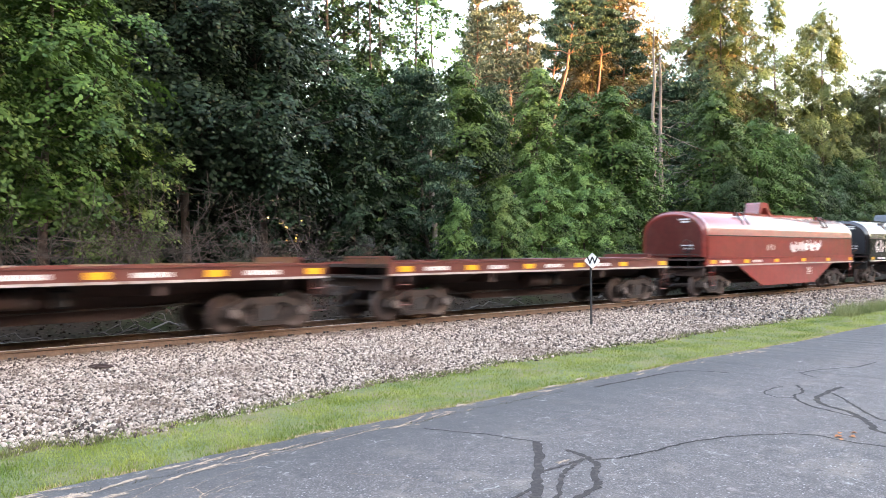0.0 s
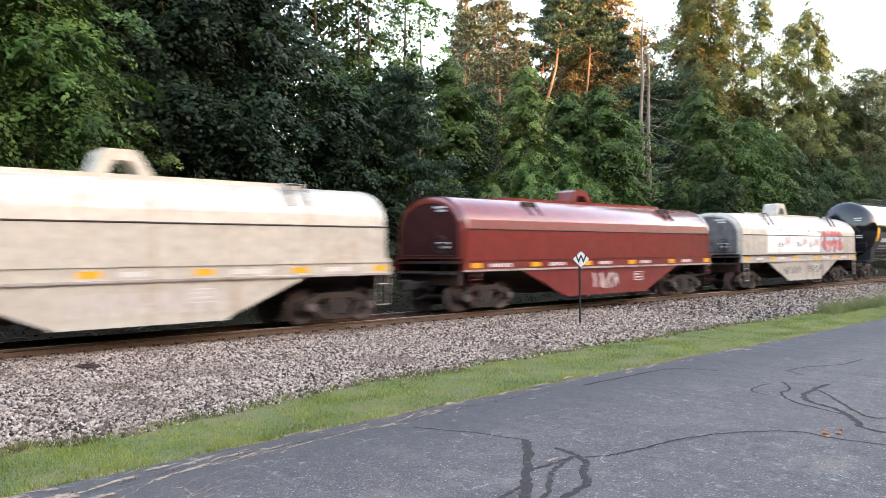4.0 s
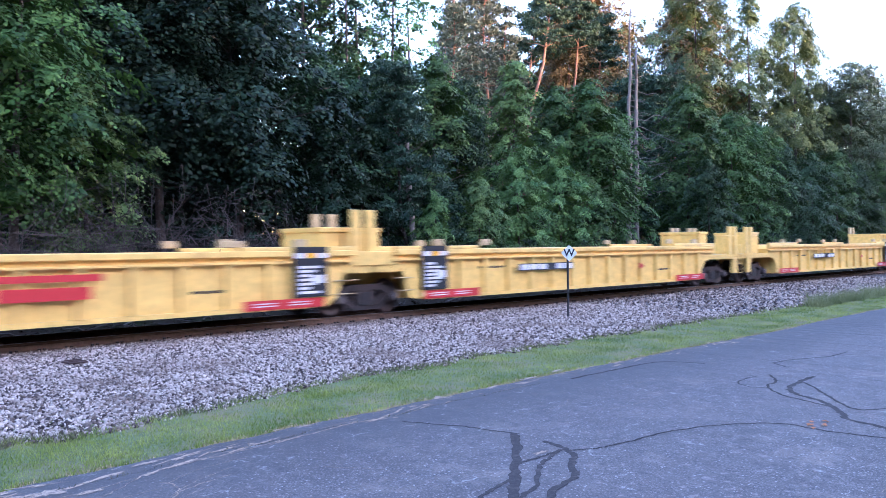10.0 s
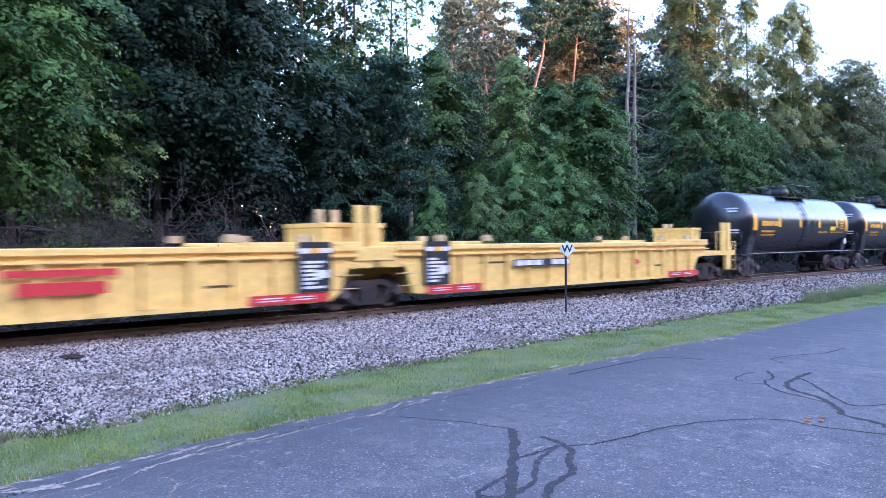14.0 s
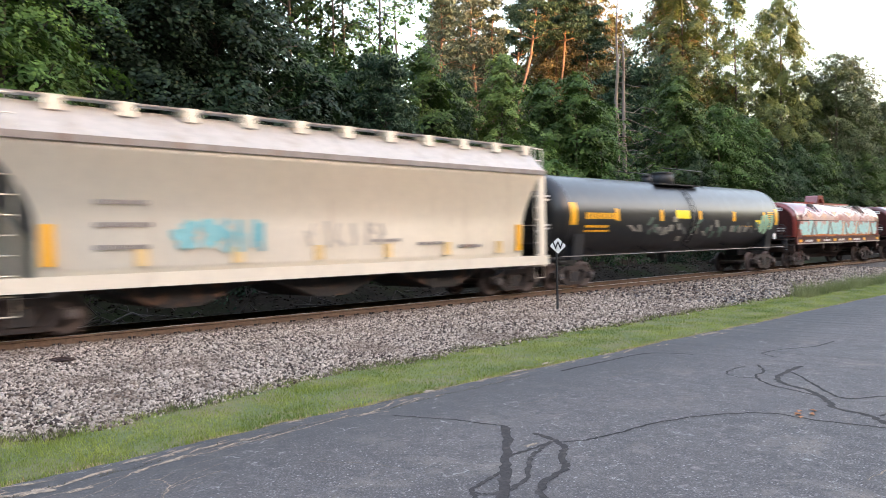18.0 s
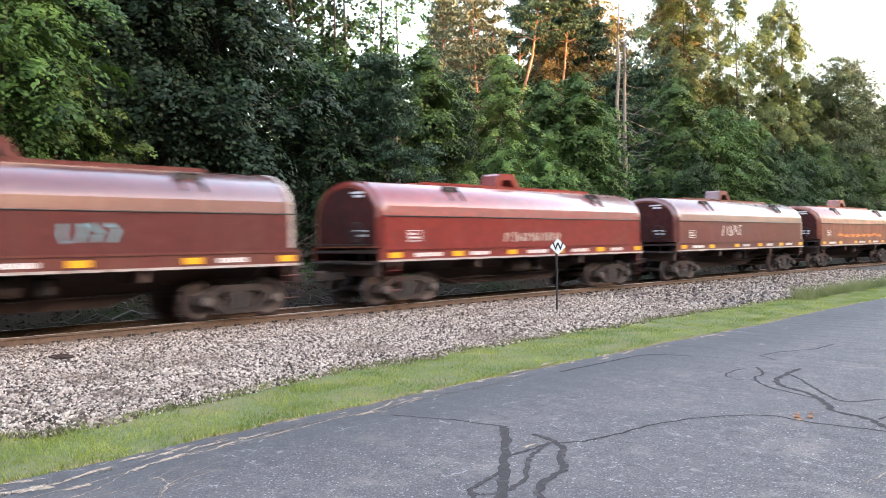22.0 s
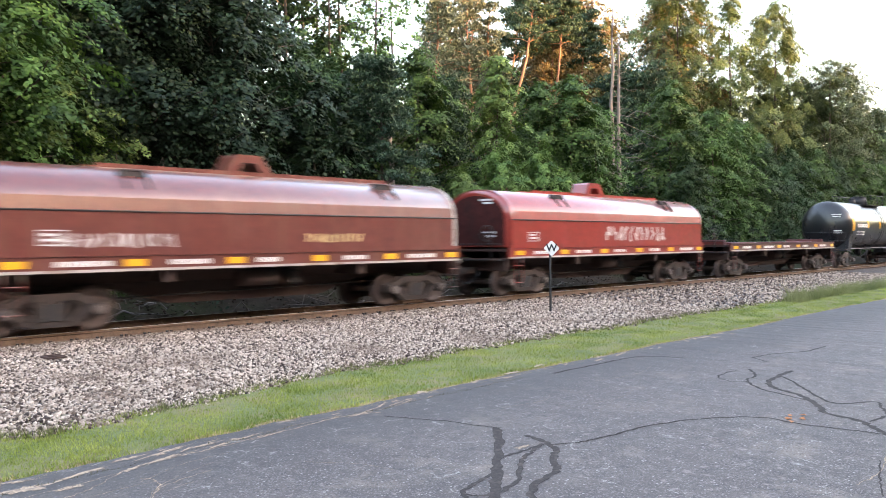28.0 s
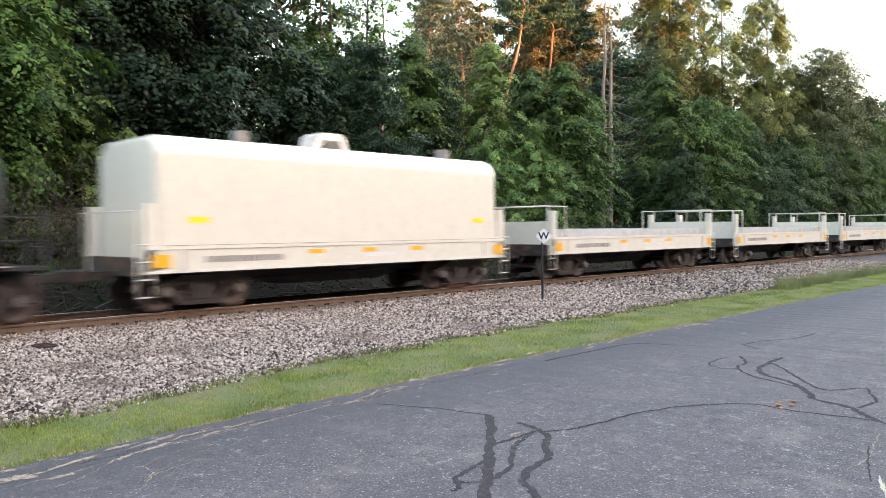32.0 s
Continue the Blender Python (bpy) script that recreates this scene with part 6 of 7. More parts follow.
    for x in (np.linspace(-L + 3.35, L - 3.3, 4) if long_rail else np.linspace(-L + 3.3, L - 2.3, 4 if L < 7 else 5)):
        on_tank(car, "reflector", Y, x, x + 0.26, 2.35, 2.78, R, cz, "yellow reflective tape")
    lm = Y if kind == "yellow" else W
    tank_writing(car, lm, -L + 1.5, -L + (4.0 if long_rail else 3.2), 2.14 if long_rail else 2.4, 0.22, R, cz, int(s0))
    tank_writing(car, lm, -L + 1.5, -L + 2.9, 1.9 if long_rail else 2.1, 0.09, R, cz, int(s0) + 1)
    tank_writing(car, lm, -L + 1.5, -L + 3.0, 1.75 if long_rail else 1.95, 0.07, R, cz, int(s0) + 2)
    tank_writing(car, lm, L - 3.0, L - 1.2, 2.1, 0.06, R, cz, int(s0) + 3)
    tank_writing(car, lm, L - 4.6, L - 3.4, 2.1, 0.06, R, cz, int(s0) + 4)
    q = -1.75 if long_rail else 0.0
    on_tank(car, "placard", YELLOW_SIGN, L - 3.1 + q, L - 2.4 + q, 2.22, 2.42, R, cz, "yellow warning panel")
    for k in range(6):
        on_tank(car, "data_panel", lm, L - 1.75, L - 1.15, 2.3 + k * 0.09, 2.345 + k * 0.09, R, cz)
    bm = prism_y(bmesh.new(), [(0.16 * math.cos(a), 0.16 * math.sin(a)) for a in np.linspace(0, 2 * math.pi, 9)[:-1]], -0.01, 0.01)
    pl = part("hazard_placard", bm, WHITE_TAPE, car, "white octagonal placard in a holder")
    pl.location = (L - 1.0, -1.44, 1.65)
    return car, L, R, cz


def lathe_z(r0, r1, z0, z1, x):
    bm = bmesh.new()
    rod(bm, (x, 0, z0), (x, 0, z1), r0, r1, 20)
    rod(bm, (x, 0, z1), (x, 0, z1 + 0.05), r1 + 0.05, r1 * 0.8, 20)
    return bm


def well_unit(s0, s1, label, end_left, end_right, black_left, black_right, seed, logo):
    """s0, s1: the middles of the trucks that bear it."""
    car, L = new_car("well_car", s0, s1, label, "container car")
    y = -1.5
    a, b = -L + 1.55, L - 1.55                  # ends of the deep well
    for s in (-1, 1):
        ys = s * 1.46
        prof = [(a - 0.25, 1.05), (a + 0.35, 0.36), (b - 0.35, 0.36), (b + 0.25, 1.05), (b + 0.9, 1.2), (b + 0.9, 1.66), (a - 0.9, 1.66), (a - 0.9, 1.2)]
        sd = part("well_side", prism_y(bmesh.new(), prof, ys - s * 0.08, ys - s * 0.04), WELL, car, "yellow steel well side")
        part("top_chord", boxes((a - 0.9, b + 0.9, ys - 0.07, ys + 0.07, 1.56, 1.70), bevel=0.012), WELL, sd)
        for xa, xb in ((a - 0.9, a + 2.3), (b - 2.3, b + 0.9)):
            part("raised_rail", boxes((xa, xb, ys - 0.06, ys + 0.06, 1.70, 1.79), bevel=0.01), WELL, sd)
        part("lower_chord", boxes((a + 0.35, b - 0.35, ys - 0.05, ys + 0.05, 0.33, 0.43)), WELL, sd)
        part("upper_ledge", boxes((a - 0.9, b + 0.9, ys - 0.085, ys + 0.085, 1.41, 1.45)), WELL, sd)
        if s < 0:
            for i in range(15):
                x = a + 0.5 + (b - a - 1.0) * i / 14
                part("side_post", boxes((x - 0.07, x + 0.07, ys - 0.075, ys + 0.05, 0.43, 1.41)), WELL, sd)
    part("well_floor", boxes((a + 0.3, b - 0.3, -1.4, 1.4, 0.34, 0.4)), WELL, car)
    for s, end, blk in ((-1, end_left, black_left), (1, end_right, black_right)):
        e = s * L
        x0 = a if s < 0 else b
        part("end_bulkhead", boxes((min(x0, x0 - s * 0.1), max(x0, x0 - s * 0.1), -1.4, 1.4, 0.4, 1.5)), WELL, car)
        part("end_deck", boxes((min(x0, e + s * (2.0 if end else 0.1)), max(x0, e + s * (2.0 if end else 0.1)), -1.4, 1.4, 1.12, 1.3)), WELL, car)
        part("end_beam", boxes((min(x0, e), max(x0, e), -0.35, 0.35, 0.78, 1.12)), WELL, car)
        # raised platform and guide posts
        if end:
            blocks, posts = ((e - s * 0.8, e - s * 0.15),), ((e + s * 0.95, -1.36), (e + s * 1.4, -1.36), (e + s * 0.95, 1.36), (e + s * 1.4, 1.36))
        elif s > 0:
            blocks, posts = ((e - 1.25, e - 0.62), (e - 0.55, e - 0.3)), ((e - 0.48, -1.3), (e - 0.02, -1.3))
        else:
            blocks, posts = ((e + 0.2, e + 0.62),), ((e + 0.12, 1.3), (e + 0.66, 1.3))
        for pa, pb in blocks:
            pf = part("platform", boxes((min(pa, pb), max(pa, pb), -0.9, 0.9, 1.3, 2.16), bevel=0.015), WELL, car)
            part("platform_lip", boxes((min(pa, pb) - 0.03, max(pa, pb) + 0.03, -0.94, 0.94, 2.16, 2.28), bevel=0.01), WELL, pf)
        for gx, gy in posts:
            # far-side posts take the dimmer yellow, shade put into their colour
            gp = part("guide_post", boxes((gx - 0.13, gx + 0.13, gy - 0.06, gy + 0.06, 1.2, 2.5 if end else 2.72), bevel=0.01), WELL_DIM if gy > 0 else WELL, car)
            part("post_gusset", prism_y(bmesh.new(), [(gx + 0.13, 1.3), (gx + 0.3, 1.3), (gx + 0.13, 1.75)], gy - 0.02, gy + 0.02), WELL, gp)
        # apron that comes down beside the wheels, handholds over it
        if not end:
            ap = part("side_apron", prism_y(bmesh.new(), [(e - s * 1.45, 1.2), (e - s * 0.95, 1.2), (e - s * 1.2, 0.55), (e - s * 1.55, 0.32)] if s > 0 else [(e + 1.45, 1.2), (e + 0.95, 1.2), (e + 1.05, 0.8), (e + 1.2, 0.42), (e + 1.55, 0.36)], -1.46, -1.40), WELL, car, "yellow steel apron by the wheels")
            part("grab_iron", rods(0.016, [(e - s * 1.3, -1.48, 0.95), (e - s * 0.6, -1.48, 0.95)], [(e - s * 1.3, -1.48, 0.62), (e - s * 0.7, -1.48, 0.62)]), WELL_DIM, ap)
            part("joint_beam", boxes((min(e, e - s * 0.9), max(e, e - s * 0.9), -1.44, -1.3, 1.3, 1.66), bevel=0.01), WELL, car)
        for dx in (0.7, 2.6):
            xx = x0 - s * dx
            for yy in (-1.41, 1.41):
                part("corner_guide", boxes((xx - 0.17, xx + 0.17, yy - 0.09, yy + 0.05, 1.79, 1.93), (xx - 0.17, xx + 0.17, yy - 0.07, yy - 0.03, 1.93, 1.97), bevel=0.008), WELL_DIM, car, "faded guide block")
        # red stripe above the lower edge
        q = x0 - s * 0.1
        part("red_stripe", boxes((min(q, q - s * 2.15), max(q, q - s * 2.15), y - 0.048, y - 0.04, 0.36, 0.58)), RED_TAPE, car, "red and white stripe")
        for zz in (0.43, 0.49):
            part("white_dash", boxes((min(q, q - s * 2.15) + 0.25, min(q, q - s * 2.15) + 0.85, y - 0.055, y - 0.047, zz, zz + 0.025)), WHITE_TAPE, car)
            part("white_dash", boxes((min(q, q - s * 2.15) + 1.2, min(q, q - s * 2.15) + 1.75, y - 0.055, y - 0.047, zz, zz + 0.025)), WHITE_TAPE, car)
        if blk:
            q = x0 + s * 0.0
            pnl = part("black_panel", boxes((min(q, q - s * 0.95), max(q, q - s * 0.95), y - 0.075, y - 0.062, 0.60, 1.79)), BLACK, car, "black data panel")
            for k in range(7):
                z = 0.68 + k * 0.1
                w = 0.25 + 0.1 * ((k * 7 + seed) % 3)
                part("lettering", boxes((min(q, q - s * 0.95) + 0.12, min(q, q - s * 0.95) + 0.12 + w * 1.4, y - 0.081, y - 0.074, z, z + 0.06)), WHITE_TAPE, pnl)
            xl = min(q, q - s * 0.95)
            part("yellow_tag", boxes((xl + 0.34, xl + 0.62, y - 0.083, y - 0.076, 1.52, 1.64)), YELLOW_TAPE, pnl)
            for xt in (xl + 0.03, xl + 0.64):
                part("white_tag", boxes((xt, xt + 0.28, y - 0.083, y - 0.076, 1.52, 1.64)), WHITE_TAPE, pnl)
            part("marking_block", boxes((xl + 0.5, xl + 0.85, y - 0.083, y - 0.076, 0.92, 1.12)), WHITE_TAPE, pnl)
        if end:
            coupler(car, e + s * 1.5, s)
            part("step_box", boxes((min(e + s * 1.1, e + s * 1.5), max(e + s * 1.1, e + s * 1.5), -1.45, -1.3, 0.5, 1.12), bevel=0.01), WELL, car)
            ladder(car, e + s * 1.55, -1.45, 0.5, 1.7, 0.34, WELL)
            part("handrail", rods(0.02, [(e + s * 0.3, -1.4, 1.3), (e + s * 0.3, -1.4, 2.1), (e + s * 1.2, -1.4, 2.1)]), WELL, car)
            truck(car, e)
        elif s > 0:
            truck(car, e)
    # number panel and plain logo bars
    if logo:
        part("logo_bar", boxes((0.4, 2.5, y - 0.085, y - 0.077, 1.17, 1.3)), RED_TAPE, car, "plain red logo shape")
        part("logo_bar", boxes((0.62, 2.28, y - 0.085, y - 0.077, 0.82, 1.06)), RED_TAPE, car, "plain red logo shape")
    else:
        np_ = part("number_panel", boxes((-3.8, -1.1, y - 0.075, y - 0.058, 1.0, 1.22)), BLACK, car, "black panel with pale markings")
        for k in range(6):
            if k != 3:
                part("marking", boxes((-3.72 + k * 0.44, -3.34 + k * 0.44, y - 0.081, y - 0.074, 1.03, 1.19)), WHITE_TAPE, np_)
        blob = bmesh.new()
        blob_patch(blob, 3.0, 1.0, 0.18, 0.1, y - 0.07, random.Random(3))
        part("emblem", blob, RED_TAPE, car)
    writing(car, -L + 3.9, -L + 5.0, 1.12, 0.06, BLACK, y + 0.08, seed)
    writing(car, 4.4, 5.2, 0.8, 0.06, BLACK, y + 0.08, seed + 9)
    return car


def hopper_car(s0, s1):
    car, L = new_car("covered_hopper_car", s0, s1, "pale grey covered hopper with faint teal graffiti", "hopper car")
    z0, z1, zr = 1.17, 3.85, 4.62

    def bulge(z):
        return 0.06 * math.sin(math.pi * (z - z0) / (z1 - z0))

    for s in (-1, 1):
        y = s * 1.47
        bm = bmesh.new()
        rows = []
        for k in range(15):
            z = z0 + (z1 - z0) * k / 14
            cut = 1.3 - 1.05 * max(0.0, (z - 2.2) / (z1 - 2.2)) ** 1.5
            yo = s * (1.47 + bulge(z))
            rows.append([bm.verts.new((x, q, z)) for q in (yo, yo - s * 0.05) for x in (-L + cut, L - cut)])
        for p, q in zip(rows[:-1], rows[1:]):
            for i, j in ((0, 1), (1, 3), (3, 2), (2, 0)):
                bm.faces.new((p[i], p[j], q[j], q[i])).smooth = (i, j) == (0, 1)
        bm.faces.new([rows[0][i] for i in (0, 1, 3, 2)])
        bm.faces.new([rows[-1][i] for i in (0, 1, 3, 2)])
        bmesh.ops.recalc_face_normals(bm, faces=bm.faces[:])
        sd = part("side_sheet", bm, HOPPER, car, "pale grey bulging side sheet")
        part("side_sill", boxes((-L, L, y - 0.06, y + 0.06, 0.92, z0 + 0.04)), HOPPER, car)
        part("top_chord", boxes((-L + 0.05, L - 0.05, y - 0.06, y + 0.06, z1 - 0.06, z1 + 0.08)), HOPPER_DARK, sd, "darker top chord")
        part("roof_sheet", prism_x(bmesh.new(), [(y, z1 + 0.05), (y + s * 0.03, z1 + 0.05), (s * 0.75, zr), (s * 0.72, zr - 0.03)], -L + 0.05, L - 0.05), HOPPER_ROOF, car, "sloping roof sheet")
    part("roof_top", boxes((-L + 0.05, L - 0.05, -0.75, 0.75, zr - 0.04, zr)), HOPPER_ROOF, car)
    for s in (-1, 1):
        part("running_board", boxes((-L - 0.1, L + 0.1, s * 0.8 - 0.15, s * 0.8 + 0.15, zr + 0.1, zr + 0.14)), HOPPER_DARK, car, "roof walkway grating")
    for i in range(12):
        x = -L + 0.4 + (2 * L - 0.8) * i / 11
        part("walkway_bracket", boxes((x - 0.17, x + 0.17, -1.0, -0.95, zr - 0.16, zr + 0.14), (x - 0.17, x + 0.17, -0.95, -0.6, zr - 0.02, zr + 0.1)), HOPPER, car)
    for s in (-1, 1):
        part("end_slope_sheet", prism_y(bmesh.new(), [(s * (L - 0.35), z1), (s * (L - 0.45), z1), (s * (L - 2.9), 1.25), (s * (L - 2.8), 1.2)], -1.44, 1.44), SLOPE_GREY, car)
        part("end_sheet", boxes((s * (L - 0.3) - 0.03, s * (L - 0.3) + 0.03, -1.44, 1.44, z1 - 0.55, z1 + 0.06)), HOPPER, car)
        for y in (-1.42, 1.42):
            part("end_post", boxes((s * (L - 0.22) - 0.17, s * (L - 0.22) + 0.17, y - 0.04, y + 0.04, 1.1, z1)), HOPPER, car)
            ladder(car, s * (L - 0.55), y, 0.5, zr, 0.4, HOPPER)
        part("end_sill", boxes((s * (L - 0.06) - 0.07, s * (L - 0.06) + 0.07, -1.4, 1.4, 0.85, 1.17)), HOPPER, car)
        coupler(car, s * L, s)
        truck(car, s * (L - 1.15))
        part("end_railing", rods(0.018, [(s * (L + 0.02), -1.3, 1.2), (s * (L + 0.02), -1.3, 2.2), (s * (L + 0.02), 1.3, 2.2), (s * (L + 0.02), 1.3, 1.2)]), HOPPER, car)
    for x in (-4.0, 0.0, 4.0):
        part("hopper_bay", prism_y(bmesh.new(), [(x - 1.9, 0.95), (x - 0.45, 0.42), (x + 0.45, 0.42), (x + 1.9, 0.95)], -1.1, 1.1), IRON, car, "dark discharge bay")
    part("centre_sill", boxes((-L, L, -0.3, 0.3, 0.78, 1.0)), IRON, car)
    for i in range(6):
        x = -5.2 + i * 2.2
        part("reflector", boxes((x, x + 0.28, -1.54, -1.505, 1.35, 1.7)), FADED_TAPE, car, "faded yellow reflector")
    for xr in (-L + 1.36, L - 1.62):
        part("reflector", boxes((xr, xr + 0.24, -1.555, -1.505, 1.4, 2.2)), YELLOW_TAPE, car)
    graffiti(car, -4.4, -3.2, 1.55, 2.35, TEAL_FILL, 5, -1.556)
    graffiti(car, -3.3, -2.2, 1.5, 2.4, TEAL, 6, -1.562)
    graffiti(car, -1.2, 1.6, 1.6, 2.3, HOPPER_DARK_SPRAY, 7, -1.558, 0.5)
    for k in range(3):
        writing(car, -6.0, -4.9, 1.7 + k * 0.45, 0.09, HOPPER_DARK, -1.558 if k else -1.54, k)
        writing(car, 1.0 + k * 1.6, 1.9 + k * 1.6, 1.75 - 0.1 * k, 0.08, HOPPER_DARK, -1.54, k + 5)
    return car


# hood end colour with shade mixed in, besides some grime
END_DARK = surface("shaded_end_paint", (0.055, 0.013, 0.011), 0.8, vary=0.35, grain=5, stain=(0.03, 0.014, 0.012), amount=0.3, broad=2, bump=0.1, spec=0.2)
GUIDE = surface("grimy_steel_and_gap_shade", (0.035, 0.026, 0.024), 0.6, vary=0.35, grain=8, stain=RUST, amount=0.2, broad=3, bump=0.1)
# the same for pale hoods: shade is mixed into the grey
END_PALE = surface("shaded_pale_end", (0.16, 0.15, 0.145), 0.75, vary=0.3, grain=5, stain=(0.08, 0.07, 0.065), amount=0.4, broad=2, bump=0.1)
WORN = surface("worn_edge", (0.42, 0.36, 0.32), 0.6, vary=0.3, grain=6, stain=RUST, amount=0.4, broad=2, bump=0.1)
PALE = surface("pale_metal", (0.62, 0.57, 0.5), 0.5, vary=0.2, grain=8, bump=0.1)
YELLOW_SIGN = surface("yellow_sign", (0.88, 0.68, 0.02), 0.4, vary=0.06, grain=15, bump=0.0)
FADED_TAPE = surface("faded_tape", (0.72, 0.52, 0.25), 0.5, vary=0.15, grain=12, bump=0.0)
RED = paint("red_paint", (0.21, 0.025, 0.018), 0.15, 0.3, coat=1.0)
RED_B = paint("bright_red_paint", (0.27, 0.030, 0.02), 0.12, 0.3, coat=1.0)
MAROON = paint("maroon_paint", (0.105, 0.018, 0.015), 0.3, 0.34, (0.12, 0.035, 0.024), coat=1.0)
BROWN = paint("oxide_brown_paint", (0.135, 0.028, 0.019), 0.4, 0.36, (0.16, 0.055, 0.034), coat=1.0)
RUSTY = paint("rusty_paint", (0.25, 0.066, 0.032), 0.55, 0.42, (0.085, 0.032, 0.03), vary=0.35, coat=0.6)
GREYBLACK = paint("worn_black_paint", (0.009, 0.009, 0.010), 0.25, 0.22, (0.024, 0.022, 0.02), coat=1.0, grime=0.5)
BEIGE = paint("beige_grey_paint", (0.56, 0.51, 0.42), 0.25, 0.42, (0.42, 0.30, 0.2), grime=0.22, coat=0.6)
OFFWHITE = paint("off_white_paint", (0.50, 0.455, 0.385), 0.3, 0.4, (0.30, 0.24, 0.18), grime=0.22, coat=0.6)
SILVER = paint("silver_grey_paint", (0.45, 0.455, 0.435), 0.1, 0.36, (0.42, 0.34, 0.26), grime=0.22, coat=0.6)
CREAM = paint("cream_white_paint", (0.68, 0.635, 0.53), 0.02, 0.4, (0.6, 0.54, 0.45), vary=0.06, grime=0.12)
WELL = paint("yellow_paint", (0.86, 0.55, 0.135), 0.12, 0.45, (0.62, 0.36, 0.09), grime=0.25)
WELL_DIM = surface("faded_shaded_yellow_steel", (0.50, 0.36, 0.17), 0.7, vary=0.3, grain=8, stain=(0.3, 0.24, 0.17), broad=2, bump=0.1)
HOPPER = paint("hopper_grey_paint", (0.76, 0.68, 0.55), 0.12, 0.42, (0.66, 0.57, 0.46), vary=0.05, bump=0.01, grime=0.12, coat=0.5)
HOPPER_ROOF = paint("hopper_roof_paint", (0.42, 0.385, 0.34), 0.3, 0.5, (0.34, 0.28, 0.22), vary=0.15)
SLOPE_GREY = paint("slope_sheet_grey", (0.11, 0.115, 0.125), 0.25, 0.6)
HOPPER_DARK = paint("hopper_dark_grey", (0.24, 0.21, 0.19), 0.25, 0.55)
TANK = paint("tank_black_paint", (0.008, 0.008, 0.01), 0.3, 0.16, (0.014, 0.013, 0.012), bump=0.003, coat=1.0, grime=0.2)
TANK.node_tree.nodes["Principled BSDF"].inputs["Coat IOR"].default_value = 1.55
for _m in (TANK,):
    _m.node_tree.nodes["Principled BSDF"].inputs["Specular IOR Level"].default_value = 0.1
TANK_B = paint("dull_tank_black", (0.009, 0.009, 0.011), 0.3, 0.28, (0.018, 0.016, 0.015), bump=0.003, coat=0.32, grime=0.2)
TANK_W = paint("weathered_tank_black", (0.010, 0.010, 0.011), 0.4, 0.36, (0.03, 0.026, 0.022), bump=0.004, coat=0.3, grime=0.2)
WHITE_SPRAY = surface("white_spray", (0.62, 0.55, 0.52), 0.6, vary=0.12, grain=6, bump=0.02)
TEAL = surface("teal_spray", (0.16, 0.42, 0.46), 0.55, vary=0.2, grain=5, bump=0.02)
TEAL_FILL = surface("teal_fill_spray", (0.20, 0.46, 0.48), 0.55, vary=0.2, grain=5, bump=0.02)
HOPPER_DARK_SPRAY = surface("thin_grey_spray", (0.50, 0.45, 0.38), 0.55, vary=0.1, grain=5, bump=0.02)
TURQ = surface("turquoise_spray", (0.33, 0.58, 0.55), 0.5, vary=0.2, grain=4, stain=(0.5, 0.62, 0.55), broad=1.5, bump=0.02)
ORANGE_SPRAY = surface("orange_spray", (0.60, 0.20, 0.04), 0.55, vary=0.2, grain=5, bump=0.02)
RED_SPRAY = surface("red_spray", (0.46, 0.09, 0.085), 0.5, vary=0.35, grain=4, stain=(0.66, 0.42, 0.4), amount=0.5, broad=2.5, bump=0.02)
GREY_SPRAY = surface("grey_spray", (0.12, 0.12, 0.115), 0.6, vary=0.2, grain=5, bump=0.02)
BRIGHT_SPRAY = surface("bright_white_spray", (0.82, 0.80, 0.77), 0.5, vary=0.08, grain=5, stain=(0.66, 0.6, 0.56), amount=0.3, broad=1.5, bump=0.02)
FADED_SPRAY = surface("faded_spray", (0.25, 0.235, 0.2), 0.6, vary=0.3, grain=5, bump=0.02)
MINT_FADED = surface("faded_mint_spray", (0.10, 0.16, 0.125), 0.6, vary=0.3, grain=5, bump=0.02)
CREAM_SPRAY = surface("cream_spray", (0.50, 0.34, 0.28), 0.6, vary=0.2, grain=4, stain=(0.32, 0.10, 0.08), amount=0.6, broad=1.6, bump=0.02)
PINK_SPRAY = surface("pink_spray", (0.62, 0.44, 0.41), 0.6, vary=0.2, grain=5, bump=0.02)
PEACH_SPRAY = surface("peach_spray", (0.62, 0.38, 0.24), 0.55, vary=0.25, grain=5, stain=(0.55, 0.18, 0.1), amount=0.4, broad=2, bump=0.02)
DIRT_SPRAY = surface("grey_brown_spray", (0.20, 0.17, 0.15), 0.6, vary=0.3, grain=5, bump=0.02)
MINT = surface("mint_spray", (0.28, 0.48, 0.33), 0.55, vary=0.2, grain=5, bump=0.02)
SKYBLUE = surface("pale_blue_spray", (0.40, 0.58, 0.66), 0.55, vary=0.15, grain=5, bump=0.02)

# front of what is seen: two open coil cars
coil_car(-2.6, 10.6, "open red-brown coil car with rusty deck", BROWN, BROWN, covered=False, seed=2)
coil_car(12.5, 25.4, "open red-brown coil car with rusty deck", BROWN, BROWN, covered=False, seed=3)
c, L = coil_car(28.1, 42.6, "red coil car with deep side sill and white graffiti", RED_B, RED, True, 4, end_mat=MAROON)
graffiti(c, -2.3, -1.4, 1.8, 2.1, WHITE_SPRAY, 3, -1.47)
graffiti(c, 0.1, 1.5, 1.74, 2.2, PINK_SPRAY, 4, -1.464, 0.6)
graffiti(c, 0.1, 1.5, 1.72, 2.25, WHITE_SPRAY, 4, -1.472)
graffiti(c, 1.4, 3.3, 1.8, 2.24, BRIGHT_SPRAY, 14, -1.464, 0.55)
graffiti(c, 1.3, 3.4, 1.76, 2.32, WHITE_SPRAY, 15, -1.472)
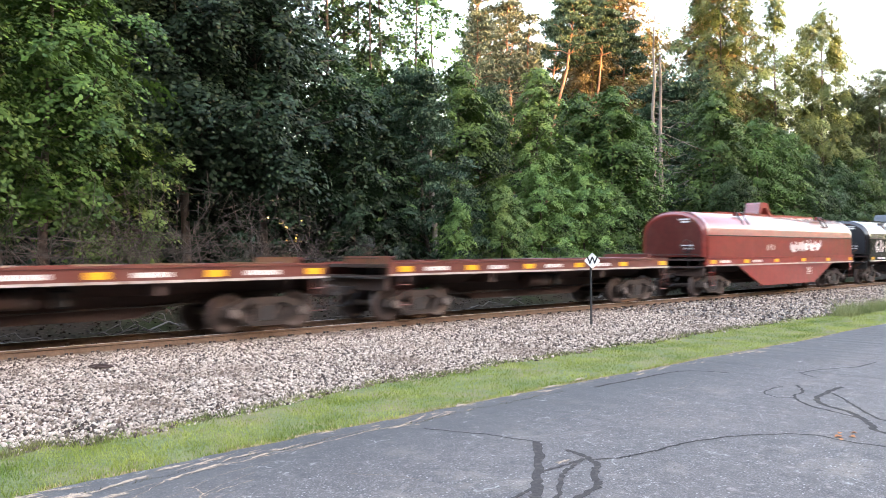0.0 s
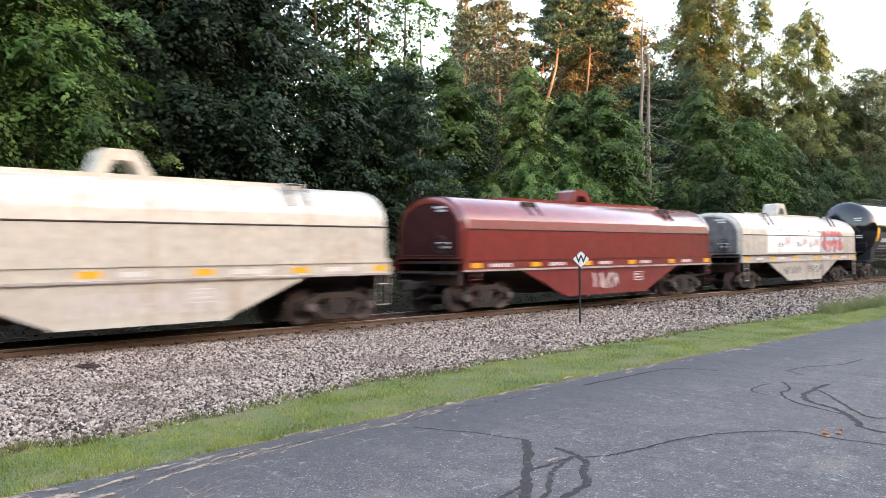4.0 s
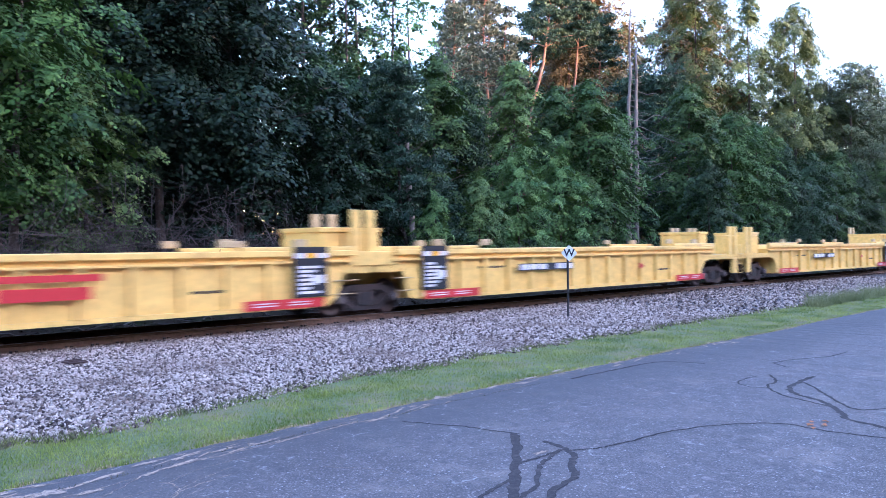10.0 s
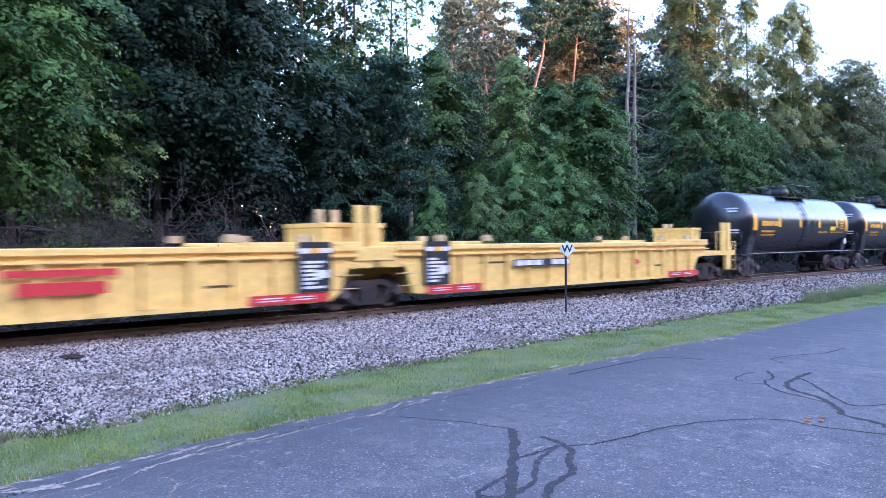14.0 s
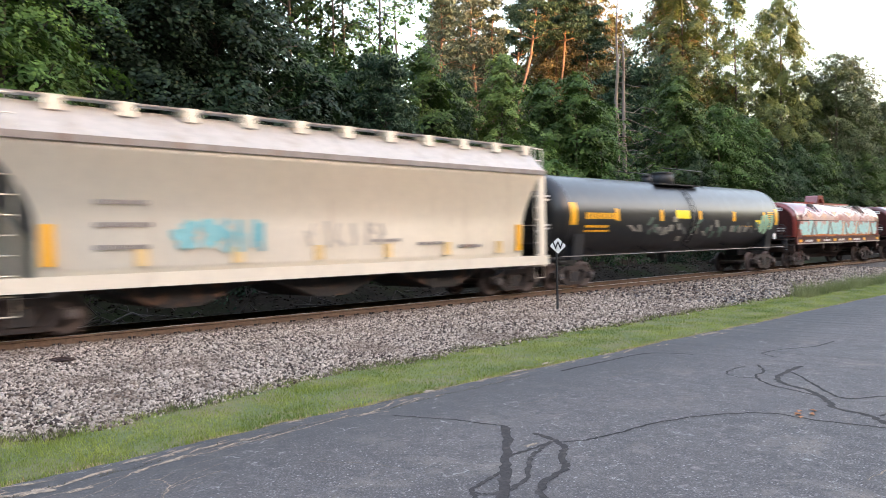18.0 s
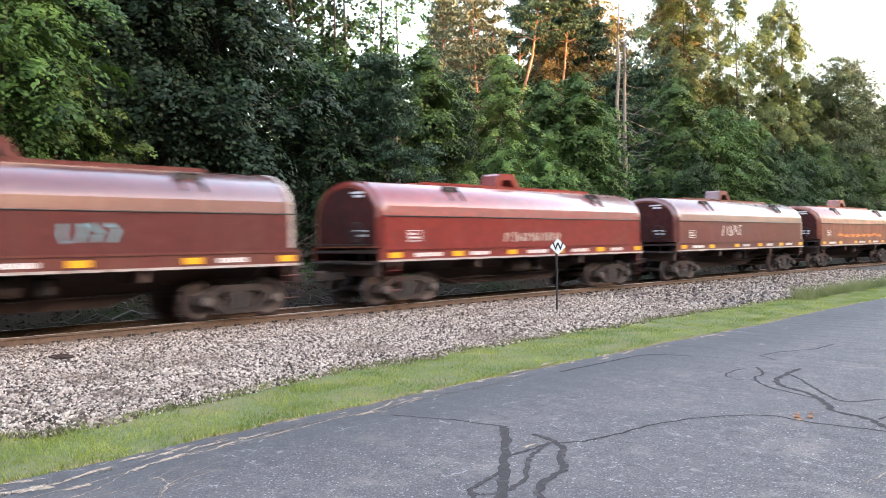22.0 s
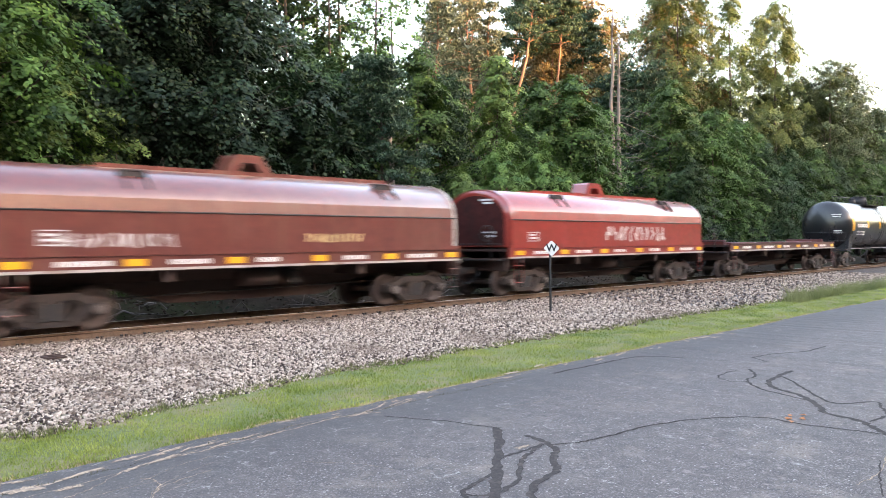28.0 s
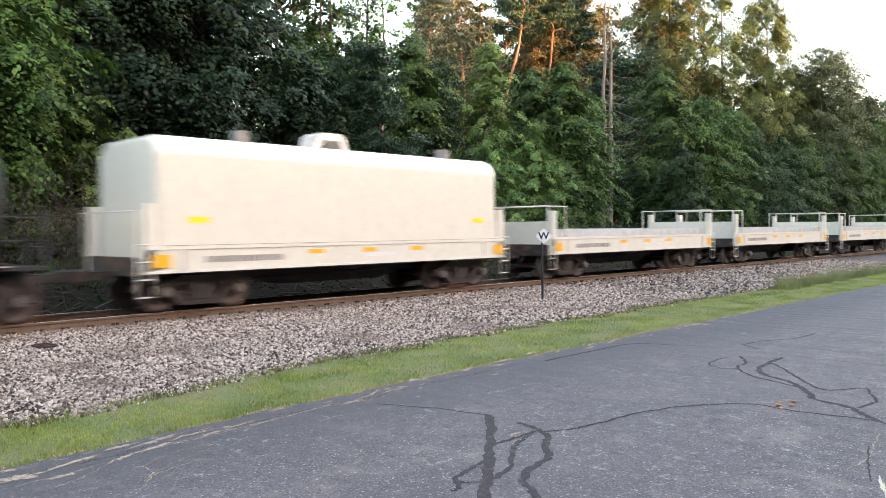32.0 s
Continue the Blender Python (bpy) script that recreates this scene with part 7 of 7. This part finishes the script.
c, L = coil_car(44.8, 57.8, "black coil car with sprayed lettering on its hood", GREYBLACK, GREYBLACK, False, 5, beam=IRON, end_mat=BLACK)
graffiti(c, -5.6, -3.2, 1.65, 2.35, WHITE_SPRAY, 24, -1.47)
c, L = coil_car(60.3, 73.1, "beige-white coil car with deep side sill", BEIGE, BEIGE, True, 6, end_mat=END_PALE)
graffiti(c, -1.6, 1.8, 0.5, 1.05, WHITE_SPRAY, 25, -1.455)
c, L = coil_car(75.7, 89.6, "red coil car with deep side sill and yellow reflectors", RED, RED, True, 7)
graffiti(c, -0.9, 0.6, 0.5, 1.1, WHITE_SPRAY, 26, -1.455)
c, L = coil_car(92.2, 105.1, "white coil car covered in bold graffiti", OFFWHITE, OFFWHITE, True, 8, end_mat=END_PALE)
part("white_block", boxes((-4.0, 1.75, -1.474, -1.458, 1.64, 2.40)), BRIGHT_SPRAY, c, "white painted graffiti ground")
for gx in (-2.9, -1.0, 0.4):
    graffiti(c, gx, gx + 0.55, 1.86, 2.14, GREY_SPRAY, int(gx * 10), -1.474, 0.5)
    graffiti(c, gx + 0.7, gx + 1.15, 1.9, 2.35, PINK_SPRAY, int(gx * 9), -1.474, 0.5)
on_hood(c, -4.0, 1.75, 2.42, 2.86, BRIGHT_SPRAY, 70)
on_hood(c, 1.95, 4.6, 2.42, 2.84, RED_SPRAY, 71)
part("blue_block", boxes((1.9, 4.7, -1.472, -1.458, 1.62, 2.41)), SKYBLUE, c, "pale blue graffiti ground")
graffiti(c, 1.95, 4.6, 1.52, 2.5, RED_SPRAY, 33, -1.474, 1.0)
part("rust_line", boxes((-L, L, -1.512, -1.5, 1.50, 1.56)), BEAM, c, "brown rust streak below the hood")
graffiti(c, -2.4, -0.5, 0.62, 1.0, GREY_SPRAY, 34, -1.455, 0.9)
graffiti(c, 0.2, 2.2, 0.62, 1.05, GREY_SPRAY, 36, -1.455, 0.9)
c, L, R, cz = tank_car(107.4, 122.9, "glossy black tank car with yellow reflectors", TANK, "white", R=1.6, cz=2.84, long_rail=True)
on_tank(c, "yellow_panel", YELLOW_SIGN, 0.75, 1.75, 1.42, 1.9, R, cz, "slanted yellow panel", 0.42)
well_unit(125.2, 144.35, "yellow container well car, empty", True, False, False, True, 1, False)
well_unit(144.35, 163.1, "yellow container well car, empty, middle unit", False, False, True, True, 2, True)
well_unit(163.1, 181.7, "yellow container well car, empty", False, True, True, False, 3, False)
well_unit(185.6, 204.5, "yellow container well car, empty", True, False, False, True, 4, False)
well_unit(204.5, 222.9, "yellow container well car, empty, middle unit", False, False, True, True, 5, True)
well_unit(222.9, 240.9, "yellow container well car, empty", False, True, True, False, 6, False)
tank_car(244.0, 256.8, "black tank car with yellow lettering", TANK_B, "yellow")
tank_car(258.4, 271.2, "black tank car with yellow lettering", TANK_B, "yellow")
hopper_car(272.6, 289.3)
c, L, R, cz = tank_car(290.0, 308.0, "weathered black tank car with faded graffiti", TANK_W, "yellow", tr=1.3)
on_tank(c, "yellow_panel", YELLOW_SIGN, -1.35, -0.25, 2.45, 2.78, R, cz, "yellow warning panel")
grng = random.Random(90)
for i in range(46):
    gx = -4.4 + 12.2 * i / 46 + 0.2 * grng.gauss(0, 1)
    gz = 2.0 + 0.13 * grng.gauss(0, 1)
    gm = grng.choice((GREY_SPRAY, FADED_SPRAY, FADED_SPRAY, MINT_FADED)) if gx < 6.0 else MINT
    on_tank(c, "graffiti", gm, gx, gx + 0.12 + 0.3 * grng.random(), gz - 0.1, gz + 0.08 + 0.14 * grng.random() + (0.42 if gx > 6 else 0), R + 0.0006 * i, cz, "faded graffiti", 0.25 * grng.gauss(0, 1))
c, L = coil_car(309.6, 322.5, "dark red coil car with turquoise graffiti", MAROON, RED, False, 10)
part("cream_block", boxes((-5.9, 5.9, -1.474, -1.458, 1.66, 2.40)), CREAM_SPRAY, c, "faded pink and cream graffiti ground")
on_hood(c, -5.6, 5.6, 2.42, 2.9, CREAM_SPRAY, 72)
graffiti(c, -5.9, 5.9, 1.5, 2.5, TURQ, 40, -1.474, 0.7)
graffiti(c, -5.6, 5.7, 1.6, 2.2, TURQ, 44, -1.4795, 0.5)
graffiti(c, -5.7, 5.7, 1.58, 1.7, ORANGE_SPRAY, 41, -1.486, 0.05)
hood_stroke(c, -5.6, 5.6, 2.62, 3.02, WHITE_SPRAY, 73, 0.05, 1.15)
for gx in (-4.9, -3.0, -1.2, 0.9, 2.7, 4.3):
    on_hood(c, gx, gx + 0.7, 2.42, 3.0 + 0.12 * (gx % 1), PEACH_SPRAY if gx < 2 else WHITE_SPRAY, int(gx * 10) + 90)
for gx in (-4.2, -1.9, 0.3, 2.4, 4.7):
    part("graffiti", prism_y(bmesh.new(), [(gx - 0.45, 1.66), (gx - 0.15, 1.66), (gx + 0.12, 2.4), (gx - 0.02, 2.4)], -1.492, -1.488), PEACH_SPRAY if gx > 0 else DIRT_SPRAY, c, "slanting graffiti stroke")
    part("graffiti", prism_y(bmesh.new(), [(gx + 0.3, 1.66), (gx + 0.52, 1.66), (gx + 0.16, 2.36), (gx + 0.04, 2.3)], -1.4955, -1.4925), DIRT_SPRAY, c, "slanting graffiti stroke")
c, L = coil_car(325.1, 337.8, "maroon coil car with small graffiti tags", BROWN, MAROON, False, 11, band=WORN)
graffiti(c, -3.6, -2.3, 1.7, 2.2, GREY_SPRAY, 42, -1.463)
graffiti(c, 0.8, 2.1, 1.75, 2.2, TEAL, 43, -1.463)
c, L = coil_car(340.3, 353.1, "red-brown coil car with bright yellow reflectors", RED, RED, False, 12)
graffiti(c, -1.5, 1.4, 1.68, 2.0, BEIGE, 44, -1.463, 0.6)
c, L = coil_car(355.7, 368.5, "oxide brown coil car with peeling white patch", BROWN, BROWN, False, 13, band=WORN)
graffiti(c, -2.6, -0.6, 1.8, 2.3, WHITE_SPRAY, 45, -1.463)
c, L = coil_car(370.9, 384.0, "rusty orange-brown coil car", RUSTY, RUSTY, False, 14)
graffiti(c, -4.0, 3.6, 1.66, 1.88, ORANGE_SPRAY, 46, -1.463, 0.16)
c, L = coil_car(386.1, 399.1, "silver-grey coil car with rust-stained side sill", OFFWHITE, SILVER, True, 15, end_mat=END_PALE)
writing(c, -3.1, -1.6, 1.95, 0.3, GREY_SPRAY, -1.463, 50)
writing(c, 3.0, 4.3, 1.95, 0.3, GREY_SPRAY, -1.463, 51)
graffiti(c, -1.6, 2.0, 0.5, 1.15, FADED_TAPE, 47, -1.455, 0.6)
c, L = coil_car(401.2, 414.2, "worn grey-black coil car with pale green tag", GREYBLACK, GREYBLACK, False, 16, beam=IRON, end_mat=BLACK)
graffiti(c, 4.2, 6.0, 1.7, 2.05, MINT, 48, -1.463)
graffiti(c, -2.5, -0.8, 1.7, 2.2, WHITE_SPRAY, 49, -1.463)
c, L = coil_car(416.9, 429.3, "red-brown coil car with white graffiti scrawls", BROWN, BROWN, False, 17, band=WORN)
graffiti(c, -4.9, -2.4, 1.68, 2.0, WHITE_SPRAY, 52, -1.463)
graffiti(c, 0.8, 2.6, 1.75, 2.0, FADED_TAPE, 53, -1.463)
c, L = coil_car(431.5, 444.2, "bright red coil car with pale graffiti", RED_B, RED_B, False, 18)
graffiti(c, -1.0, 3.2, 1.7, 2.3, WHITE_SPRAY, 54, -1.463, 0.6)
coil_car(446.8, 459.8, "open red coil car with rusty deck", MAROON, MAROON, covered=False, seed=19)
tank_car(462.4, 474.8, "short black tank car with white lettering", TANK_B, "white")


def cradle_car(s0, s1, covered, seed):
    """Cream coil car; with its tall cover, or open with low sides and end railings."""
    car, L = new_car("coil_car", s0, s1, "cream-white coil car with tall cover" if covered else "open cream-white coil car with end railings", "freight car")
    underframe(car, L, IRON)
    truck(car, -L + 1.5)
    truck(car, L - 1.5)
    for s in (-1, 1):
        y = s * 1.44
        part("side_sill", prism_x(bmesh.new(), [(y + s * q, z) for q, z in ((-0.04, 0.88), (0.06, 0.88), (0.06, 0.93), (0.04, 0.935), (0.04, 1.375), (0.06, 1.38), (0.06, 1.46), (-0.04, 1.46))], -L, L), CREAM, car, "deep cream side sill")
        for x in (-L + 0.9, L - 0.9):
            part("sill_post", boxes((x - 0.06, x + 0.06, y - 0.08, y + 0.08, 0.93, 1.38)), CREAM, car)
        part("end_wall", boxes((s * (L - 0.3) - 0.06, s * (L - 0.3) + 0.06, -1.4, 1.4, 0.9, 2.0)), CREAM, car)
        for yy in (-1.39, 1.39):
            part("corner_post", boxes((s * (L - 0.15) - 0.12, s * (L - 0.15) + 0.12, yy - 0.09, yy + 0.09, 0.9, 2.35)), CREAM, car)
        ladder(car, s * (L + 0.0) - 0.17, -1.5, 0.4, 1.5, 0.34, CREAM)
        part("end_railing", rods(0.028, [(s * (L + 0.1), -1.4, 1.2), (s * (L + 0.1), -1.4, 2.5), (s * (L - 0.9), -1.4, 2.5), (s * (L - 0.9), -1.4, 1.46)], [(s * (L + 0.1), 1.4, 1.2), (s * (L + 0.1), 1.4, 2.5), (s * (L - 0.9), 1.4, 2.5), (s * (L - 0.9), 1.4, 1.46)], [(s * (L + 0.1), -1.4, 2.5), (s * (L + 0.1), 1.4, 2.5)]) if not covered else rods(0.025, [(s * (L + 0.1), -1.4, 1.2), (s * (L + 0.1), -1.4, 2.2), (s * (L + 0.1), 1.4, 2.2), (s * (L + 0.1), 1.4, 1.2)]), CREAM, car)
    part("deck", boxes((-L, L, -1.4, 1.4, 1.0, 1.1)), CREAM, car)
    if covered:
        bm = bmesh.new()
        w, z0, zt, rr = 1.45, 1.5, 3.85, 0.45
        pr = [(-w, z0), (-w, zt - rr)] + [(-w + rr - rr * math.cos(a), zt - rr + rr * math.sin(a)) for a in np.linspace(0.2, math.pi / 2, 6)]
        pr += [(-y, z) for y, z in pr[::-1]]
        rings = []
        for x, k, d in ((-L + 0.3, 0.93, -0.12), (-L + 0.36, 0.98, -0.04), (-L + 0.5, 1, 0), (L - 0.5, 1, 0), (L - 0.36, 0.98, -0.04), (L - 0.3, 0.93, -0.12)):
            rings.append([bm.verts.new((x, y * k, z + d * (z - z0) / (zt - z0))) for y, z in pr])
        for a, b in zip(rings[:-1], rings[1:]):
            for i in range(len(pr) - 1):
                bm.faces.new((a[i], a[i + 1], b[i + 1], b[i])).smooth = 0 < i < len(pr) - 2
        bm.faces.new(rings[0])
        bm.faces.new(rings[-1])
        bmesh.ops.recalc_face_normals(bm, faces=bm.faces[:])
        h = part("cover", bm, CREAM, car, "tall cream cover with rounded top")
        part("base_lip", boxes((-L + 0.3, L - 0.3, -w - 0.04, -w, z0 - 0.03, z0 + 0.04)), CREAM, h)
        # thin strip coloured dark for the shade in the gap
        part("base_gap_strip", boxes((-L + 0.3, L - 0.3, -w - 0.025, -w, z0 - 0.06, z0 - 0.03)), HOPPER_DARK, h, "dark strip for the shaded gap under the cover")
        bm = prism_y(bmesh.new(), [(-0.6, zt - 0.02), (-0.45, zt + 0.42), (-0.3, zt + 0.5), (0.3, zt + 0.5), (0.45, zt + 0.42), (0.6, zt - 0.02), (0.4, zt - 0.02), (0.28, zt + 0.3), (-0.28, zt + 0.3), (-0.4, zt - 0.02)], -0.35, 0.35)
        part("lifting_bracket", bm, PALE, h)
        for x in (-L * 0.55, L * 0.62):
            part("stacking_guide", boxes((x - 0.12, x + 0.12, -1.15, -0.8, zt - 0.3, zt + 0.24)), HOPPER_DARK, h)
        for x in (-L + 1.0, L - 1.4):
            part("yellow_label", boxes((x, x + 0.5, -w - 0.006, -w - 0.001, 1.95, 2.08)), YELLOW_SIGN, h)
    else:
        for s in (-1, 1):
            part("low_side", boxes((-L + 0.5, L - 0.5, s * 1.28 - 0.03, s * 1.28 + 0.03, 1.42, 1.72)), SILVER, car, "grey inner side rail")
        for i in range(6):
            x = -L + 1.2 + (2 * L - 2.4) * i / 5
            part("coil_stop", boxes((x - 0.1, x + 0.1, -1.25, 1.25, 1.3, 1.74), bevel=0.01), SILVER, car)
    for x in (-L + 0.15, L - 0.5):
        part("reflector", boxes((x, x + 0.42, -1.512, -1.506, 1.0, 1.28)), YELLOW_TAPE, car, "yellow reflective tape")
    for k in range(3):
        x = -1.6 + k * 1.7
        part("reflector", boxes((x, x + 0.45, -1.488, -1.482, 1.2, 1.31)), YELLOW_TAPE, car)
    writing(car, -L + 1.4, -L + 3.4, 1.08, 0.14, HOPPER_DARK, -1.48, seed)
    writing(car, 0.2, 1.6, 1.08, 0.1, WHITE_TAPE, -1.48, seed + 1)


cradle_car(477.2, 488.7, True, 60)
cradle_car(491.2, 502.9, False, 61)
cradle_car(505.3, 517.2, False, 62)
cradle_car(519.7, 531.4, False, 63)


def motions():
    """The train rolls by towards -x."""
    for car, s in CARS:
        walk(car, [(t, pose(s - d, TRACK_Y, RAIL_Z)) for t, d in TRAVEL])


motions()
